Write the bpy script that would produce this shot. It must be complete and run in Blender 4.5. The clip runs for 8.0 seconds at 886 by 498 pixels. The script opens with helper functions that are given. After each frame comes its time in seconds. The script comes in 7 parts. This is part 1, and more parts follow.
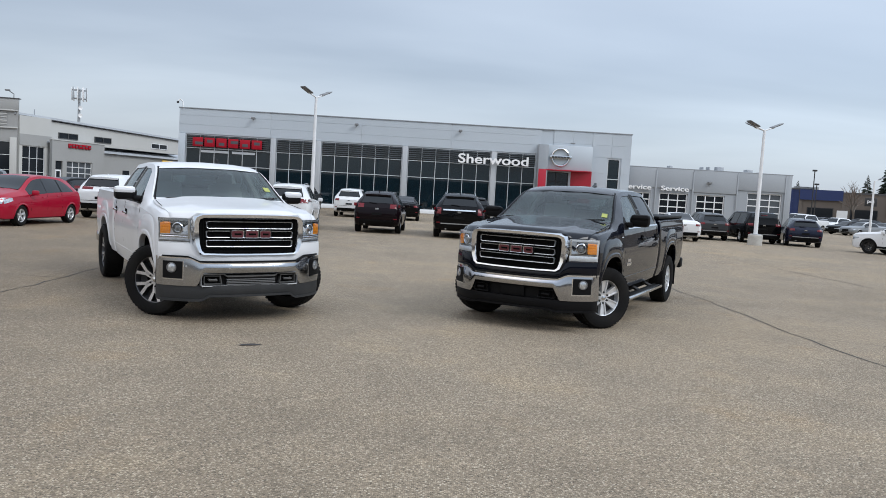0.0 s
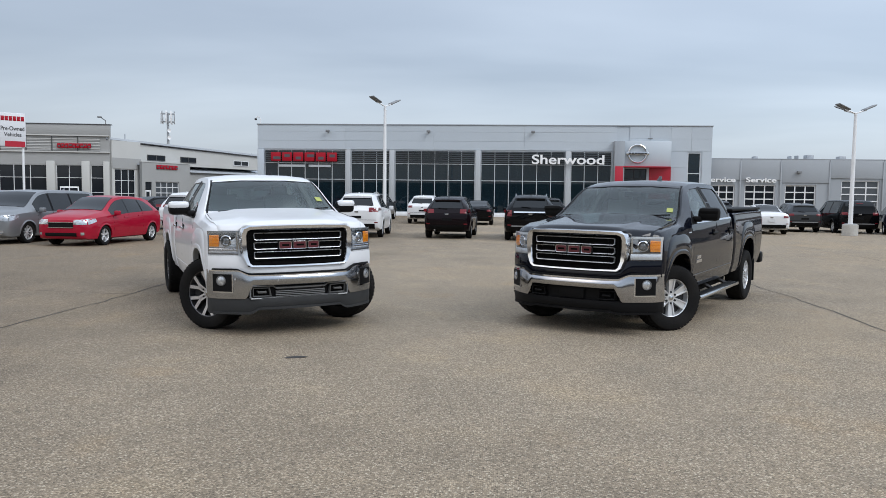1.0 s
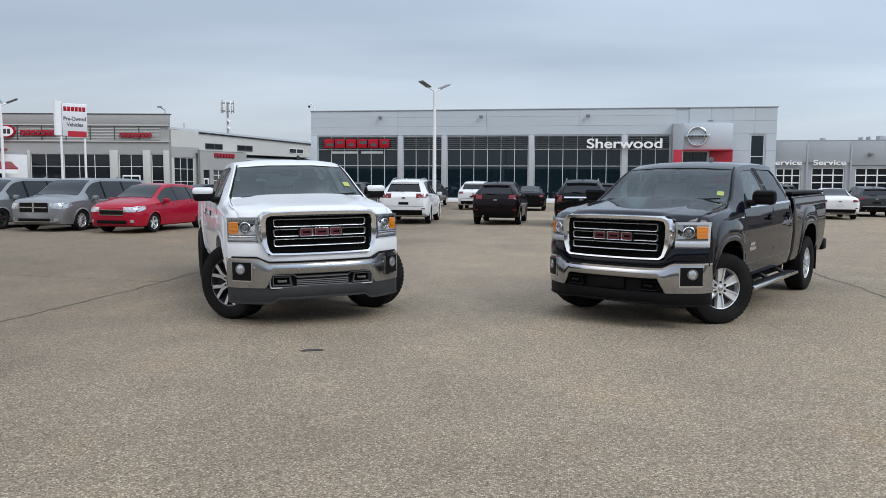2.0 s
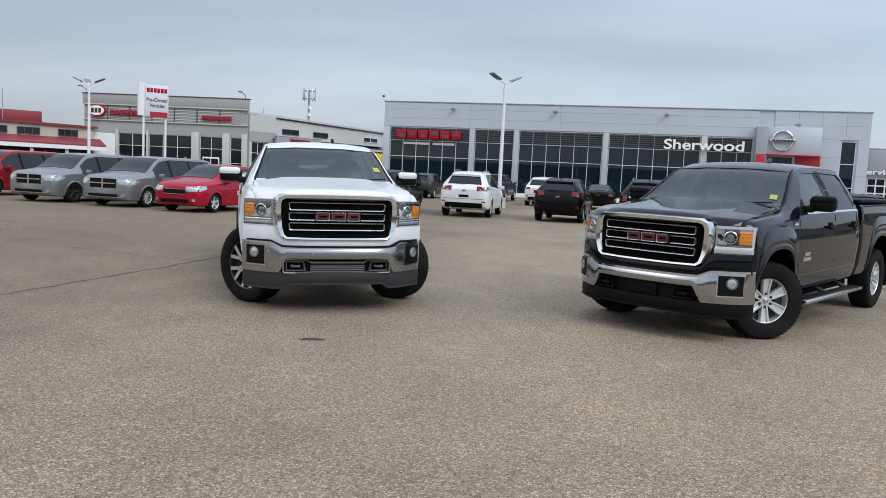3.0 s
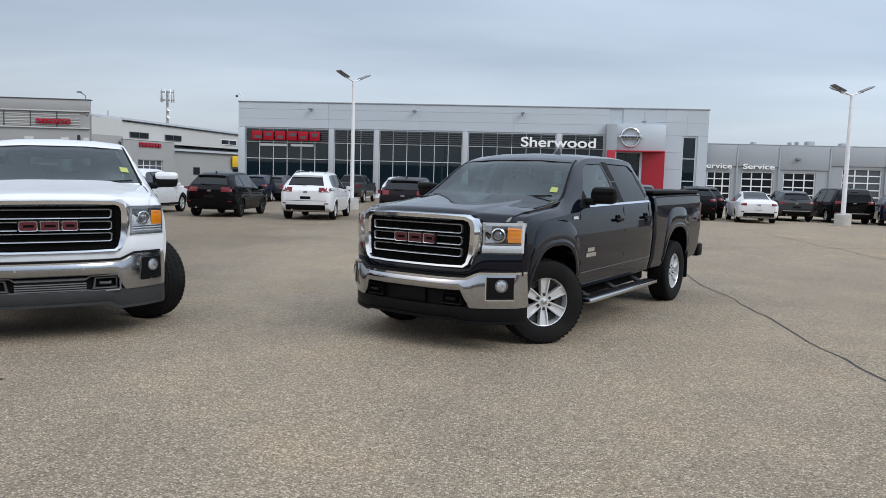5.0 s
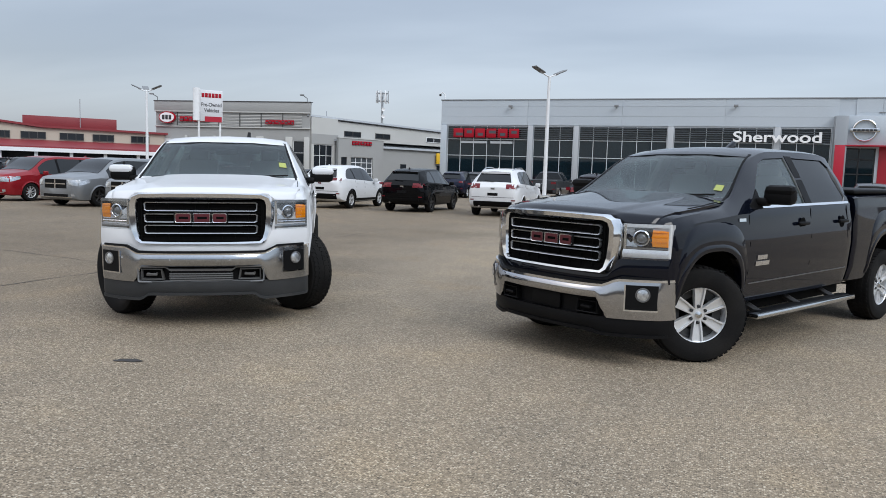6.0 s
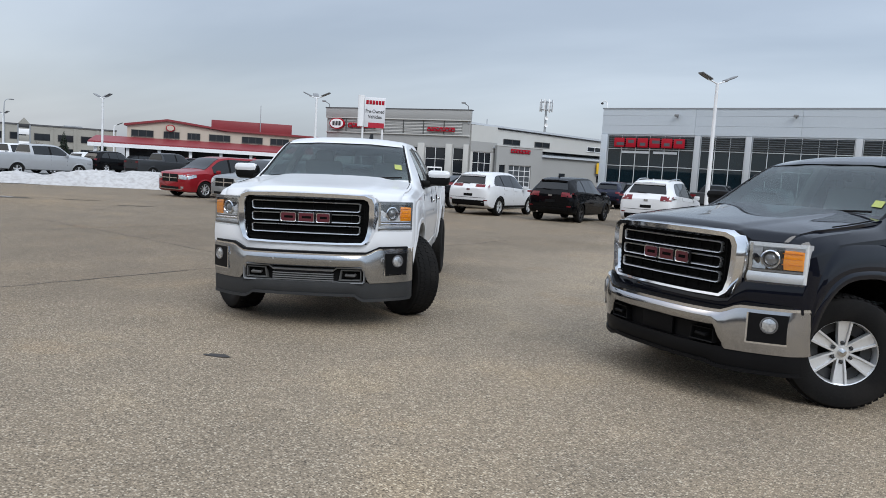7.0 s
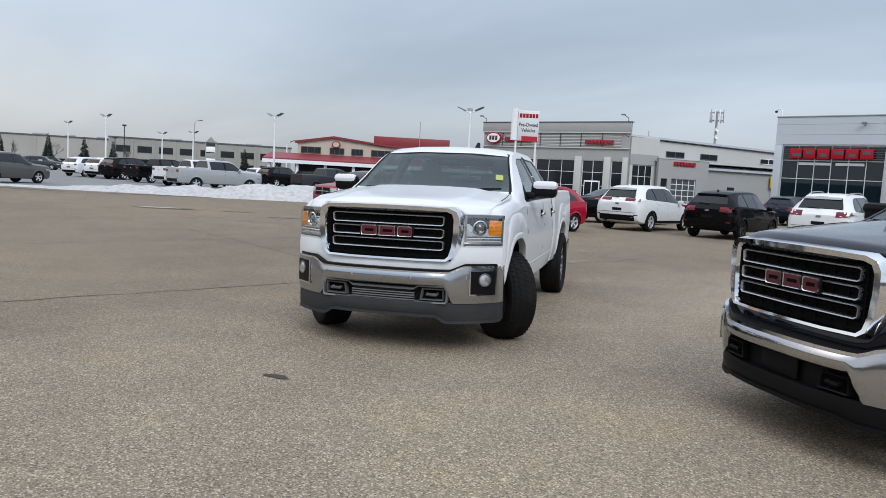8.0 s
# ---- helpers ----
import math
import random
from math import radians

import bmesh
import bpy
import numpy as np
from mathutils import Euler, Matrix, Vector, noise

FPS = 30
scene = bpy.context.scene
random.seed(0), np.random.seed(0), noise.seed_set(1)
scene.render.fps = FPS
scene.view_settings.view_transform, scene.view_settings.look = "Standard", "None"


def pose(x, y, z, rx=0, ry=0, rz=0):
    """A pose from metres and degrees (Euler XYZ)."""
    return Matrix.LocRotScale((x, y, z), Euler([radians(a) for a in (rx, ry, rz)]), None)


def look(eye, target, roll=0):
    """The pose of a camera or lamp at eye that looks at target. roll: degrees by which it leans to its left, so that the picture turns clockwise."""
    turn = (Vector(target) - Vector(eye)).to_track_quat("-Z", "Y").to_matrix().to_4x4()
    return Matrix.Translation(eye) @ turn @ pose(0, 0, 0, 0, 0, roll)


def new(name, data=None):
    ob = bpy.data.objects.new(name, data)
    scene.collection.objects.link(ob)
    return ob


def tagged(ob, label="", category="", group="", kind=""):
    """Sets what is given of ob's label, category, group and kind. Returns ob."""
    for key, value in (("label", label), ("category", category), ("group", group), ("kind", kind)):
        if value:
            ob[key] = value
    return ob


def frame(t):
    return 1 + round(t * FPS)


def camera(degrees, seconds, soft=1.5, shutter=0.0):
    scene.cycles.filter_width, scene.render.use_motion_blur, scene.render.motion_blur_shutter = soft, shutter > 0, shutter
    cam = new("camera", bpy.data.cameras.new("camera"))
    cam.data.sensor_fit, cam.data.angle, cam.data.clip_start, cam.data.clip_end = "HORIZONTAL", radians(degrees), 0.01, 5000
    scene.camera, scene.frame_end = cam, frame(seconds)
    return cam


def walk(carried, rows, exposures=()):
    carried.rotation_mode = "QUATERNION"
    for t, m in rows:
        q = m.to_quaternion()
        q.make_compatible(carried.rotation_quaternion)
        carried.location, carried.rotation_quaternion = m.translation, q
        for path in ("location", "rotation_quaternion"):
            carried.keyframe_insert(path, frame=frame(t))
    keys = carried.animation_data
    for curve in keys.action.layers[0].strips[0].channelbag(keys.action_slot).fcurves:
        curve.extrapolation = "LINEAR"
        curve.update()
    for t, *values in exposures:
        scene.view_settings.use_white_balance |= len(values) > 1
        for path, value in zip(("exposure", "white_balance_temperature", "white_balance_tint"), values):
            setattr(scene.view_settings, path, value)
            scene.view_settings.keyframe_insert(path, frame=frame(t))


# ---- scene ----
cam = camera(61.8, 8.0, 0.65)
PATH = [
    (0, (-0.142, -0.066, 1.607), (-0.079, 1.928, 1.465), 3.3),
    (0.5, (0.044, 0.048, 1.599), (-0.007, 2.044, 1.472), 1.5),
    (1, (0.194, 0.275, 1.588), (0.04, 2.265, 1.451), 0.7),
    (1.5, (0.305, 0.584, 1.566), (0.095, 2.566, 1.407), 0.5),
    (2, (0.455, 0.794, 1.564), (0.151, 2.763, 1.389), 0.3),
    (2.2, (0.556, 0.883, 1.556), (0.193, 2.841, 1.378), 0.9),
    (3.3, (1.036, 1.485, 1.517), (0.526, 3.408, 1.32), 2.8),
    (3.5, (1.104, 1.605, 1.534), (0.604, 3.533, 1.345), 2.0),
    (4, (1.357, 1.894, 1.513), (0.897, 3.833, 1.34), -0.4),
    (4.5, (1.676, 2.178, 1.532), (1.4, 4.151, 1.357), 0.6),
    (4.7, (1.781, 2.26, 1.527), (1.618, 4.245, 1.347), 1.6),
    (5.8, (2.315, 2.892, 1.51), (1.804, 4.815, 1.308), 1.6),
    (6, (2.431, 2.964, 1.523), (1.731, 4.826, 1.319), 1.8),
    (6.5, (2.606, 3.198, 1.518), (1.669, 4.952, 1.309), 2.4),
    (7, (2.696, 3.56, 1.503), (1.615, 5.231, 1.303), 3.3),
    (7.5, (2.732, 4.006, 1.49), (1.451, 5.53, 1.306), 2.8),
    (8, (2.786, 4.475, 1.5), (1.369, 5.875, 1.314), 3.2),
]
walk(cam, [(t, look(e, g, r)) for t, e, g, r in PATH])

# ---- daylight: a closed overcast sky ----
SUN_EL, SUN_AZ = 42.0, 122.0
world = bpy.data.worlds.new("overcast_sky")
scene.world = world
world.use_nodes = True
wn, wl = world.node_tree.nodes, world.node_tree.links
wn.clear()


def wnode(kind, **values):
    n = wn.new(kind)
    for k, v in values.items():
        n.inputs[k].default_value = v
    return n


sky = wn.new("ShaderNodeTexSky")
sky.sky_type, sky.sun_disc = "NISHITA", False
sky.sun_elevation, sky.sun_rotation = radians(SUN_EL), radians(360 - SUN_AZ)
sky.air_density, sky.dust_density = 1.0, 3.0
sky_bg = wnode("ShaderNodeBackground", Strength=0.05)
wl.new(sky.outputs[0], sky_bg.inputs[0])
coord = wn.new("ShaderNodeTexCoord")
axes = wn.new("ShaderNodeSeparateXYZ")
wl.new(coord.outputs["Generated"], axes.inputs[0])
# cloud deck: the layer lies flat overhead, so it narrows towards the horizon
lift = wnode("ShaderNodeMath")
lift.operation = "MAXIMUM"
wl.new(axes.outputs["Z"], lift.inputs[0])
lift.inputs[1].default_value = 0.0
add = wn.new("ShaderNodeMath")
add.operation = "ADD"
wl.new(lift.outputs[0], add.inputs[0])
add.inputs[1].default_value = 0.16
flat = wn.new("ShaderNodeVectorMath")
flat.operation = "DIVIDE"
wl.new(coord.outputs["Generated"], flat.inputs[0])
wl.new(add.outputs[0], flat.inputs[1])
stretch = wn.new("ShaderNodeMapping")
stretch.inputs["Scale"].default_value = (0.38, 0.85, 0.3)
stretch.inputs["Rotation"].default_value = (0, 0, radians(12))
wl.new(flat.outputs[0], stretch.inputs[0])
cloud = wnode("ShaderNodeTexNoise", Scale=0.9, Detail=5.0, Roughness=0.46, Distortion=0.25)
wl.new(stretch.outputs[0], cloud.inputs["Vector"])
tone = wn.new("ShaderNodeValToRGB")
tone.color_ramp.elements[0].position, tone.color_ramp.elements[0].color = 0.35, (0.338, 0.392, 0.474, 1)
tone.color_ramp.elements[1].position, tone.color_ramp.elements[1].color = 0.66, (0.520, 0.585, 0.675, 1)
wl.new(cloud.outputs[0], tone.inputs[0])
# an overcast sky is about three times as bright overhead as at the horizon
bright = wn.new("ShaderNodeMapRange")
bright.inputs["From Min"].default_value, bright.inputs["From Max"].default_value = 0.25, 1.0
bright.inputs["To Min"].default_value, bright.inputs["To Max"].default_value = 0.90, 2.45
wl.new(axes.outputs["Z"], bright.inputs["Value"])
# and brighter towards the side where the sun stands behind the cloud
sunward = wn.new("ShaderNodeMapRange")
sunward.inputs["From Min"].default_value, sunward.inputs["From Max"].default_value = -1.0, 1.0
sunward.inputs["To Min"].default_value, sunward.inputs["To Max"].default_value = 0.84, 1.28
wl.new(axes.outputs["X"], sunward.inputs["Value"])
level = wn.new("ShaderNodeMath")
level.operation = "MULTIPLY"
wl.new(bright.outputs[0], level.inputs[0])
wl.new(sunward.outputs[0], level.inputs[1])
cloud_bg = wn.new("ShaderNodeBackground")
wl.new(tone.outputs[0], cloud_bg.inputs[0])
wl.new(level.outputs[0], cloud_bg.inputs[1])
both = wn.new("ShaderNodeAddShader")
wl.new(sky_bg.outputs[0], both.inputs[0])
wl.new(cloud_bg.outputs[0], both.inputs[1])
wout = wn.new("ShaderNodeOutputWorld")
wl.new(both.outputs[0], wout.inputs[0])

sun = new("sun", bpy.data.lights.new("sun", "SUN"))
sun.data.energy, sun.data.angle, sun.data.color = 1.75, radians(30), (0.99, 0.98, 0.97)
sun.matrix_world = pose(0, 0, 30, 90 - SUN_EL, 0, 180 - SUN_AZ)
scene.view_settings.exposure = 0.05

# ---- materials ----
def material(name, color, rough=0.5, metal=0.0, vary=0.12, scale=3.0, fine=60.0, bump=0.0, coat=0.0, spec=0.5, tint=None, dirt=0.0, grain=0.5, each=0.0, dense=1.5):
    """A surface with colour that varies at two scales, fine relief and, where asked, dirt and a clear coat."""
    m = bpy.data.materials.new(name)
    m.use_nodes = True
    n, l = m.node_tree.nodes, m.node_tree.links
    p = n["Principled BSDF"]
    p.inputs["Metallic"].default_value = metal
    p.inputs["Coat Weight"].default_value = coat
    p.inputs["Coat Roughness"].default_value = 0.03
    p.inputs["Coat IOR"].default_value = dense
    p.inputs["Specular IOR Level"].default_value = spec
    at = n.new("ShaderNodeTexCoord")
    big, small = n.new("ShaderNodeTexNoise"), n.new("ShaderNodeTexNoise")
    big.inputs["Scale"].default_value, big.inputs["Detail"].default_value = scale, 5
    small.inputs["Scale"].default_value, small.inputs["Detail"].default_value = fine, 3
    for t in (big, small):
        l.new(at.outputs["Object"], t.inputs["Vector"])
    ramp = n.new("ShaderNodeValToRGB")
    dark = [c * (1 - vary) for c in color]
    light = [min(1, c * (1 + vary)) for c in (tint or color)]
    ramp.color_ramp.elements[0].position, ramp.color_ramp.elements[0].color = 0.3, (*dark, 1)
    ramp.color_ramp.elements[1].position, ramp.color_ramp.elements[1].color = 0.7, (*light, 1)
    mixed = n.new("ShaderNodeMix")
    mixed.data_type = "FLOAT"
    mixed.inputs[0].default_value = grain
    l.new(big.outputs[0], mixed.inputs[2])
    l.new(small.outputs[0], mixed.inputs[3])
    l.new(mixed.outputs[0], ramp.inputs[0])
    out = ramp.outputs[0]
    if each:
        info, hsv, val = n.new("ShaderNodeObjectInfo"), n.new("ShaderNodeHueSaturation"), n.new("ShaderNodeMapRange")
        val.inputs["To Min"].default_value, val.inputs["To Max"].default_value = 1 - each, 1 + each
        l.new(info.outputs["Random"], val.inputs[0])
        l.new(val.outputs[0], hsv.inputs["Value"])
        l.new(out, hsv.inputs["Color"])
        out = hsv.outputs[0]
    if dirt:
        spots, cut, mx = n.new("ShaderNodeTexNoise"), n.new("ShaderNodeValToRGB"), n.new("ShaderNodeMix")
        spots.inputs["Scale"].default_value, spots.inputs["Detail"].default_value = 4.5, 8
        l.new(at.outputs["Object"], spots.inputs["Vector"])
        cut.color_ramp.elements[0].position, cut.color_ramp.elements[1].position = 0.45, 0.75
        cut.color_ramp.elements[1].color = (dirt, dirt, dirt, 1)
        l.new(spots.outputs[0], cut.inputs[0])
        mx.data_type = "RGBA"
        l.new(cut.outputs[0], mx.inputs[0])
        l.new(out, mx.inputs[6])
        mx.inputs[7].default_value = (0.16, 0.14, 0.12, 1)
        out = mx.outputs[2]
    l.new(out, p.inputs["Base Color"])
    r = n.new("ShaderNodeMapRange")
    r.inputs["To Min"].default_value, r.inputs["To Max"].default_value = max(0.01, rough * 0.8), min(1, rough * 1.2)
    l.new(big.outputs[0], r.inputs[0])
    l.new(r.outputs[0], p.inputs["Roughness"])
    if bump:
        b = n.new("ShaderNodeBump")
        b.inputs["Strength"].default_value, b.inputs["Distance"].default_value = 0.6, bump
        l.new(small.outputs[0], b.inputs["Height"])
        l.new(b.outputs[0], p.inputs["Normal"])
    return m


def paint(name, color, flake=0.0, rough=0.35, dirt=0.05, gloss=0.6, dense=1.5):
    return material(name, color, rough=rough, metal=flake, vary=0.05, scale=1.5, fine=400, coat=gloss, spec=0.02, dirt=dirt, dense=dense)


def polish_share(n, l, least=0.05):
    """How much a polished pane mirrors: little when met squarely, more towards grazing, alike from both faces."""
    face, power, span = n.new("ShaderNodeLayerWeight"), n.new("ShaderNodeMath"), n.new("ShaderNodeMapRange")
    power.operation = "POWER"
    power.inputs[1].default_value = 5.0
    span.inputs["To Min"].default_value, span.inputs["To Max"].default_value = least, 1.0
    l.new(face.outputs["Facing"], power.inputs[0])
    l.new(power.outputs[0], span.inputs[0])
    return span.outputs[0]


def glass(name, color, opaque=0.5, rough=0.02, polish=0.8):
    """Tinted glass: part of the light passes straight through the pane, and the rest meets the tint and the polish."""
    m = bpy.data.materials.new(name)
    m.use_nodes = True
    n, l = m.node_tree.nodes, m.node_tree.links
    p = n["Principled BSDF"]
    p.inputs["Base Color"].default_value = (*color, 1)
    p.inputs["Specular IOR Level"].default_value = polish
    wave, r = n.new("ShaderNodeTexNoise"), n.new("ShaderNodeMapRange")
    wave.inputs["Scale"].default_value = 2.0
    r.inputs["To Min"].default_value, r.inputs["To Max"].default_value = rough, rough * 2.5
    l.new(wave.outputs[0], r.inputs[0])
    l.new(r.outputs[0], p.inputs["Roughness"])
    if opaque < 1:
        clear, mx = n.new("ShaderNodeBsdfTransparent"), n.new("ShaderNodeMixShader")
        clear.inputs[0].default_value = (0.86, 0.92, 0.9, 1)
        mx.inputs[0].default_value = opaque
        l.new(clear.outputs[0], mx.inputs[1])
        l.new(p.outputs[0], mx.inputs[2])
        p.inputs["Specular IOR Level"].default_value = 0.0
        shine, top = n.new("ShaderNodeBsdfGlossy"), n.new("ShaderNodeMixShader")
        shine.inputs["Roughness"].default_value = rough
        l.new(polish_share(n, l), top.inputs[0])
        l.new(mx.outputs[0], top.inputs[1])
        l.new(shine.outputs[0], top.inputs[2])
        l.new(top.outputs[0], n["Material Output"].inputs[0])
    return m


def clear_glass(name, tint, rough=0.01):
    """Clear tinted car glass: it lets the tint's share of light through and mirrors more towards grazing."""
    m = bpy.data.materials.new(name)
    m.use_nodes = True
    n, l = m.node_tree.nodes, m.node_tree.links
    n.remove(n["Principled BSDF"])
    clear, shine, mx = n.new("ShaderNodeBsdfTransparent"), n.new("ShaderNodeBsdfGlossy"), n.new("ShaderNodeMixShader")
    clear.inputs[0].default_value = (*tint, 1)
    shine.inputs["Roughness"].default_value = rough
    l.new(polish_share(n, l, 0.07), mx.inputs[0])
    l.new(clear.outputs[0], mx.inputs[1])
    l.new(shine.outputs[0], mx.inputs[2])
    l.new(mx.outputs[0], n["Material Output"].inputs[0])
    return m


def asphalt():
    """Worn asphalt: exposed pebbles of mixed greys and tans in a grey-brown bed, with broad faded and stained areas."""
    m = bpy.data.materials.new("worn_asphalt")
    m.use_nodes = True
    n, l = m.node_tree.nodes, m.node_tree.links
    p = n["Principled BSDF"]
    at = n.new("ShaderNodeTexCoord")

    def tex(kind, scale, **v):
        t = n.new(kind)
        t.inputs["Scale"].default_value = scale
        for k, val in v.items():
            t.inputs[k].default_value = val
        l.new(at.outputs["Object"], t.inputs["Vector"])
        return t

    def ramp(src, stops):
        r = n.new("ShaderNodeValToRGB")
        while len(r.color_ramp.elements) < len(stops):
            r.color_ramp.elements.new(0.5)
        for e, (pos, c) in zip(r.color_ramp.elements, stops):
            e.position, e.color = pos, (*c, 1)
        l.new(src, r.inputs[0])
        return r.outputs[0]

    def blend(mode, fac, a, b):
        x = n.new("ShaderNodeMix")
        x.data_type, x.blend_type = "RGBA", mode
        if isinstance(fac, float):
            x.inputs[0].default_value = fac
        else:
            l.new(fac, x.inputs[0])
        l.new(a, x.inputs[6])
        l.new(b, x.inputs[7])
        return x.outputs[2]

    stones = tex("ShaderNodeTexVoronoi", 85.0)
    sep = n.new("ShaderNodeSeparateColor")
    l.new(stones.outputs["Color"], sep.inputs[0])
    pebble = ramp(sep.outputs[0], [(0.0, (0.080, 0.065, 0.048)), (0.45, (0.225, 0.182, 0.130)), (0.8, (0.375, 0.305, 0.220)), (1.0, (0.50, 0.44, 0.345))])
    grit = tex("ShaderNodeTexNoise", 160.0, Detail=2.0)
    bed = ramp(grit.outputs[0], [(0.3, (0.112, 0.091, 0.064)), (0.7, (0.305, 0.248, 0.179))])
    edge = ramp(stones.outputs["Distance"], [(0.35, (1, 1, 1)), (0.75, (0, 0, 0))])
    base = blend("MIX", edge, bed, pebble)
    wide = tex("ShaderNodeTexNoise", 0.11, Detail=5.0, Roughness=0.6)
    base = blend("MULTIPLY", 0.9, base, ramp(wide.outputs[0], [(0.32, (0.86, 0.845, 0.825)), (0.5, (1.06, 1.06, 1.06)), (0.72, (1.28, 1.21, 1.09))]))
    patches = tex("ShaderNodeTexNoise", 0.9, Detail=7.0, Roughness=0.62)
    base = blend("MULTIPLY", 0.75, base, ramp(patches.outputs[0], [(0.3, (0.82, 0.83, 0.85)), (0.55, (1.0, 1.0, 1.0)), (0.75, (1.16, 1.12, 1.02))]))
    # older, darker paving past a ragged seam, plus truck shade put into its colour
    where, ragged, edge_at = n.new("ShaderNodeSeparateXYZ"), tex("ShaderNodeTexNoise", 0.35, Detail=4.0), n.new("ShaderNodeMath")
    l.new(at.outputs["Object"], where.inputs[0])
    edge_at.operation = "MULTIPLY_ADD"
    edge_at.inputs[1].default_value = 5.0
    l.new(ragged.outputs[0], edge_at.inputs[0])
    l.new(where.outputs["X"], edge_at.inputs[2])
    older_and_shade = n.new("ShaderNodeMapRange")
    older_and_shade.inputs["From Min"].default_value, older_and_shade.inputs["From Max"].default_value = -2.5, 0.3
    l.new(edge_at.outputs[0], older_and_shade.inputs["Value"])
    base = blend("MULTIPLY", 1.0, base, ramp(older_and_shade.outputs[0], [(0.0, (0.73, 0.715, 0.70)), (1.0, (1.0, 1.0, 1.0))]))
    rust = tex("ShaderNodeTexNoise", 0.55, Detail=6.0, Roughness=0.65)
    base = blend("MULTIPLY", 0.8, base, ramp(rust.outputs[0], [(0.58, (1, 1, 1)), (0.78, (1.12, 0.98, 0.80))]))
    l.new(base, p.inputs["Base Color"])
    p.inputs["Roughness"].default_value = 0.85
    p.inputs["Specular IOR Level"].default_value = 0.3
    b = n.new("ShaderNodeBump")
    b.inputs["Strength"].default_value, b.inputs["Distance"].default_value = 0.7, 0.008
    inv = n.new("ShaderNodeMath")
    inv.operation = "SUBTRACT"
    inv.inputs[0].default_value = 1.0
    l.new(stones.outputs["Distance"], inv.inputs[1])
    l.new(inv.outputs[0], b.inputs["Height"])
    l.new(b.outputs[0], p.inputs["Normal"])
    return m


ASPHALT = asphalt()
CRACK = material("crack_filler", (0.035, 0.032, 0.03), 0.8, vary=0.3)
DAMP = material("damp_asphalt", (0.085, 0.073, 0.058), 0.85, spec=0.15, vary=0.3, fine=90, bump=0.003)
GREY_LOT = material("grey_asphalt", (0.185, 0.185, 0.182), 0.85, vary=0.2, scale=0.3, fine=60, bump=0.003, spec=0.3)
SNOW = material("dirty_snow", (0.43, 0.425, 0.42), 0.7, vary=0.15, scale=0.8, fine=7, bump=0.006, dirt=0.5)
CONCRETE = material("concrete", (0.42, 0.41, 0.38), 0.85, vary=0.2, scale=2, fine=40, bump=0.004, dirt=0.3)
CLAD = material("grey_metal_cladding", (0.445, 0.49, 0.53), 0.45, metal=0.15, vary=0.04, scale=0.4, fine=12, each=0.025)
CLAD_DARK = material("darker_grey_cladding", (0.27, 0.29, 0.31), 0.45, metal=0.15, vary=0.05, scale=0.4, fine=12, each=0.03)
WHITE_TRIM = material("white_painted_metal", (0.72, 0.73, 0.74), 0.4, vary=0.05, fine=30)
SERVICE_WALL = material("pale_grey_block_wall", (0.30, 0.322, 0.345), 0.75, vary=0.06, scale=0.5, fine=20, bump=0.002, each=0.03)
STUCCO = material("grey_beige_stucco", (0.315, 0.317, 0.31), 0.85, vary=0.07, scale=0.6, fine=50, bump=0.003)
STUCCO_PALE = material("pale_cream_stucco", (0.47, 0.47, 0.45), 0.85, vary=0.06, scale=0.6, fine=50)
TAN = material("tan_stucco", (0.45, 0.405, 0.335), 0.85, vary=0.08, scale=0.5, fine=30)
TAN_GREY = material("weathered_grey_panel", (0.29, 0.28, 0.25), 0.85, vary=0.15, scale=0.3, fine=12)
TAN_PALE = material("pale_tan_panel", (0.34, 0.32, 0.29), 0.85, vary=0.15, scale=0.3, fine=12)
ROOF_METAL = material("galvanised_roof", (0.47, 0.50, 0.53), 0.5, metal=0.2, vary=0.08, scale=0.4, fine=10)
ROOF_DARK = material("dark_roof_edge", (0.07, 0.07, 0.075), 0.6)
RED_SIGN = material("red_sign_plastic", (0.33, 0.006, 0.018), 0.5, vary=0.06, spec=0.2)
RED_WALL = material("red_portal_panel", (0.38, 0.006, 0.024), 0.4, vary=0.06)
RED_ROOF = material("red_painted_metal_roof", (0.20, 0.020, 0.026), 0.5, vary=0.15, scale=0.6, fine=8)
WHITE_SIGN = material("white_sign_plastic", (0.8, 0.8, 0.8), 0.35, vary=0.03)
SIGN_BOARD = material("pale_sign_face", (0.60, 0.61, 0.63), 0.45, vary=0.04, fine=20)
BLACK_SIGN = material("black_sign_vinyl", (0.03, 0.03, 0.032), 0.5)
BLUE_WALL = material("deep_blue_wall", (0.012, 0.027, 0.105), 0.6, vary=0.1)
YELLOW = material("yellow_panel", (0.7, 0.42, 0.02), 0.5)
POLE = material("white_lamp_pole_paint", (0.70, 0.71, 0.72), 0.45, vary=0.06, fine=20, dirt=0.12)
LAMP_GREY = material("lamp_head_grey", (0.18, 0.185, 0.19), 0.5)
DARK_METAL = material("dark_metal", (0.03, 0.03, 0.031), 0.5, metal=0.3)
STEEL = material("galvanised_steel", (0.33, 0.35, 0.37), 0.5, metal=0.4)
SHOW_GLASS = glass("showroom_glass", (0.004, 0.014, 0.021), 0.80, 0.02)
FAR_GLASS = glass("dark_window_glass", (0.012, 0.015, 0.019), 1.0, 0.04, 0.4)
PIER_GREY = material("grey_painted_pier", (0.40, 0.42, 0.44), 0.45, vary=0.05, scale=0.6, fine=15)
MULLION = material("aluminium_mullion", (0.58, 0.60, 0.62), 0.4, metal=0.3, vary=0.05)
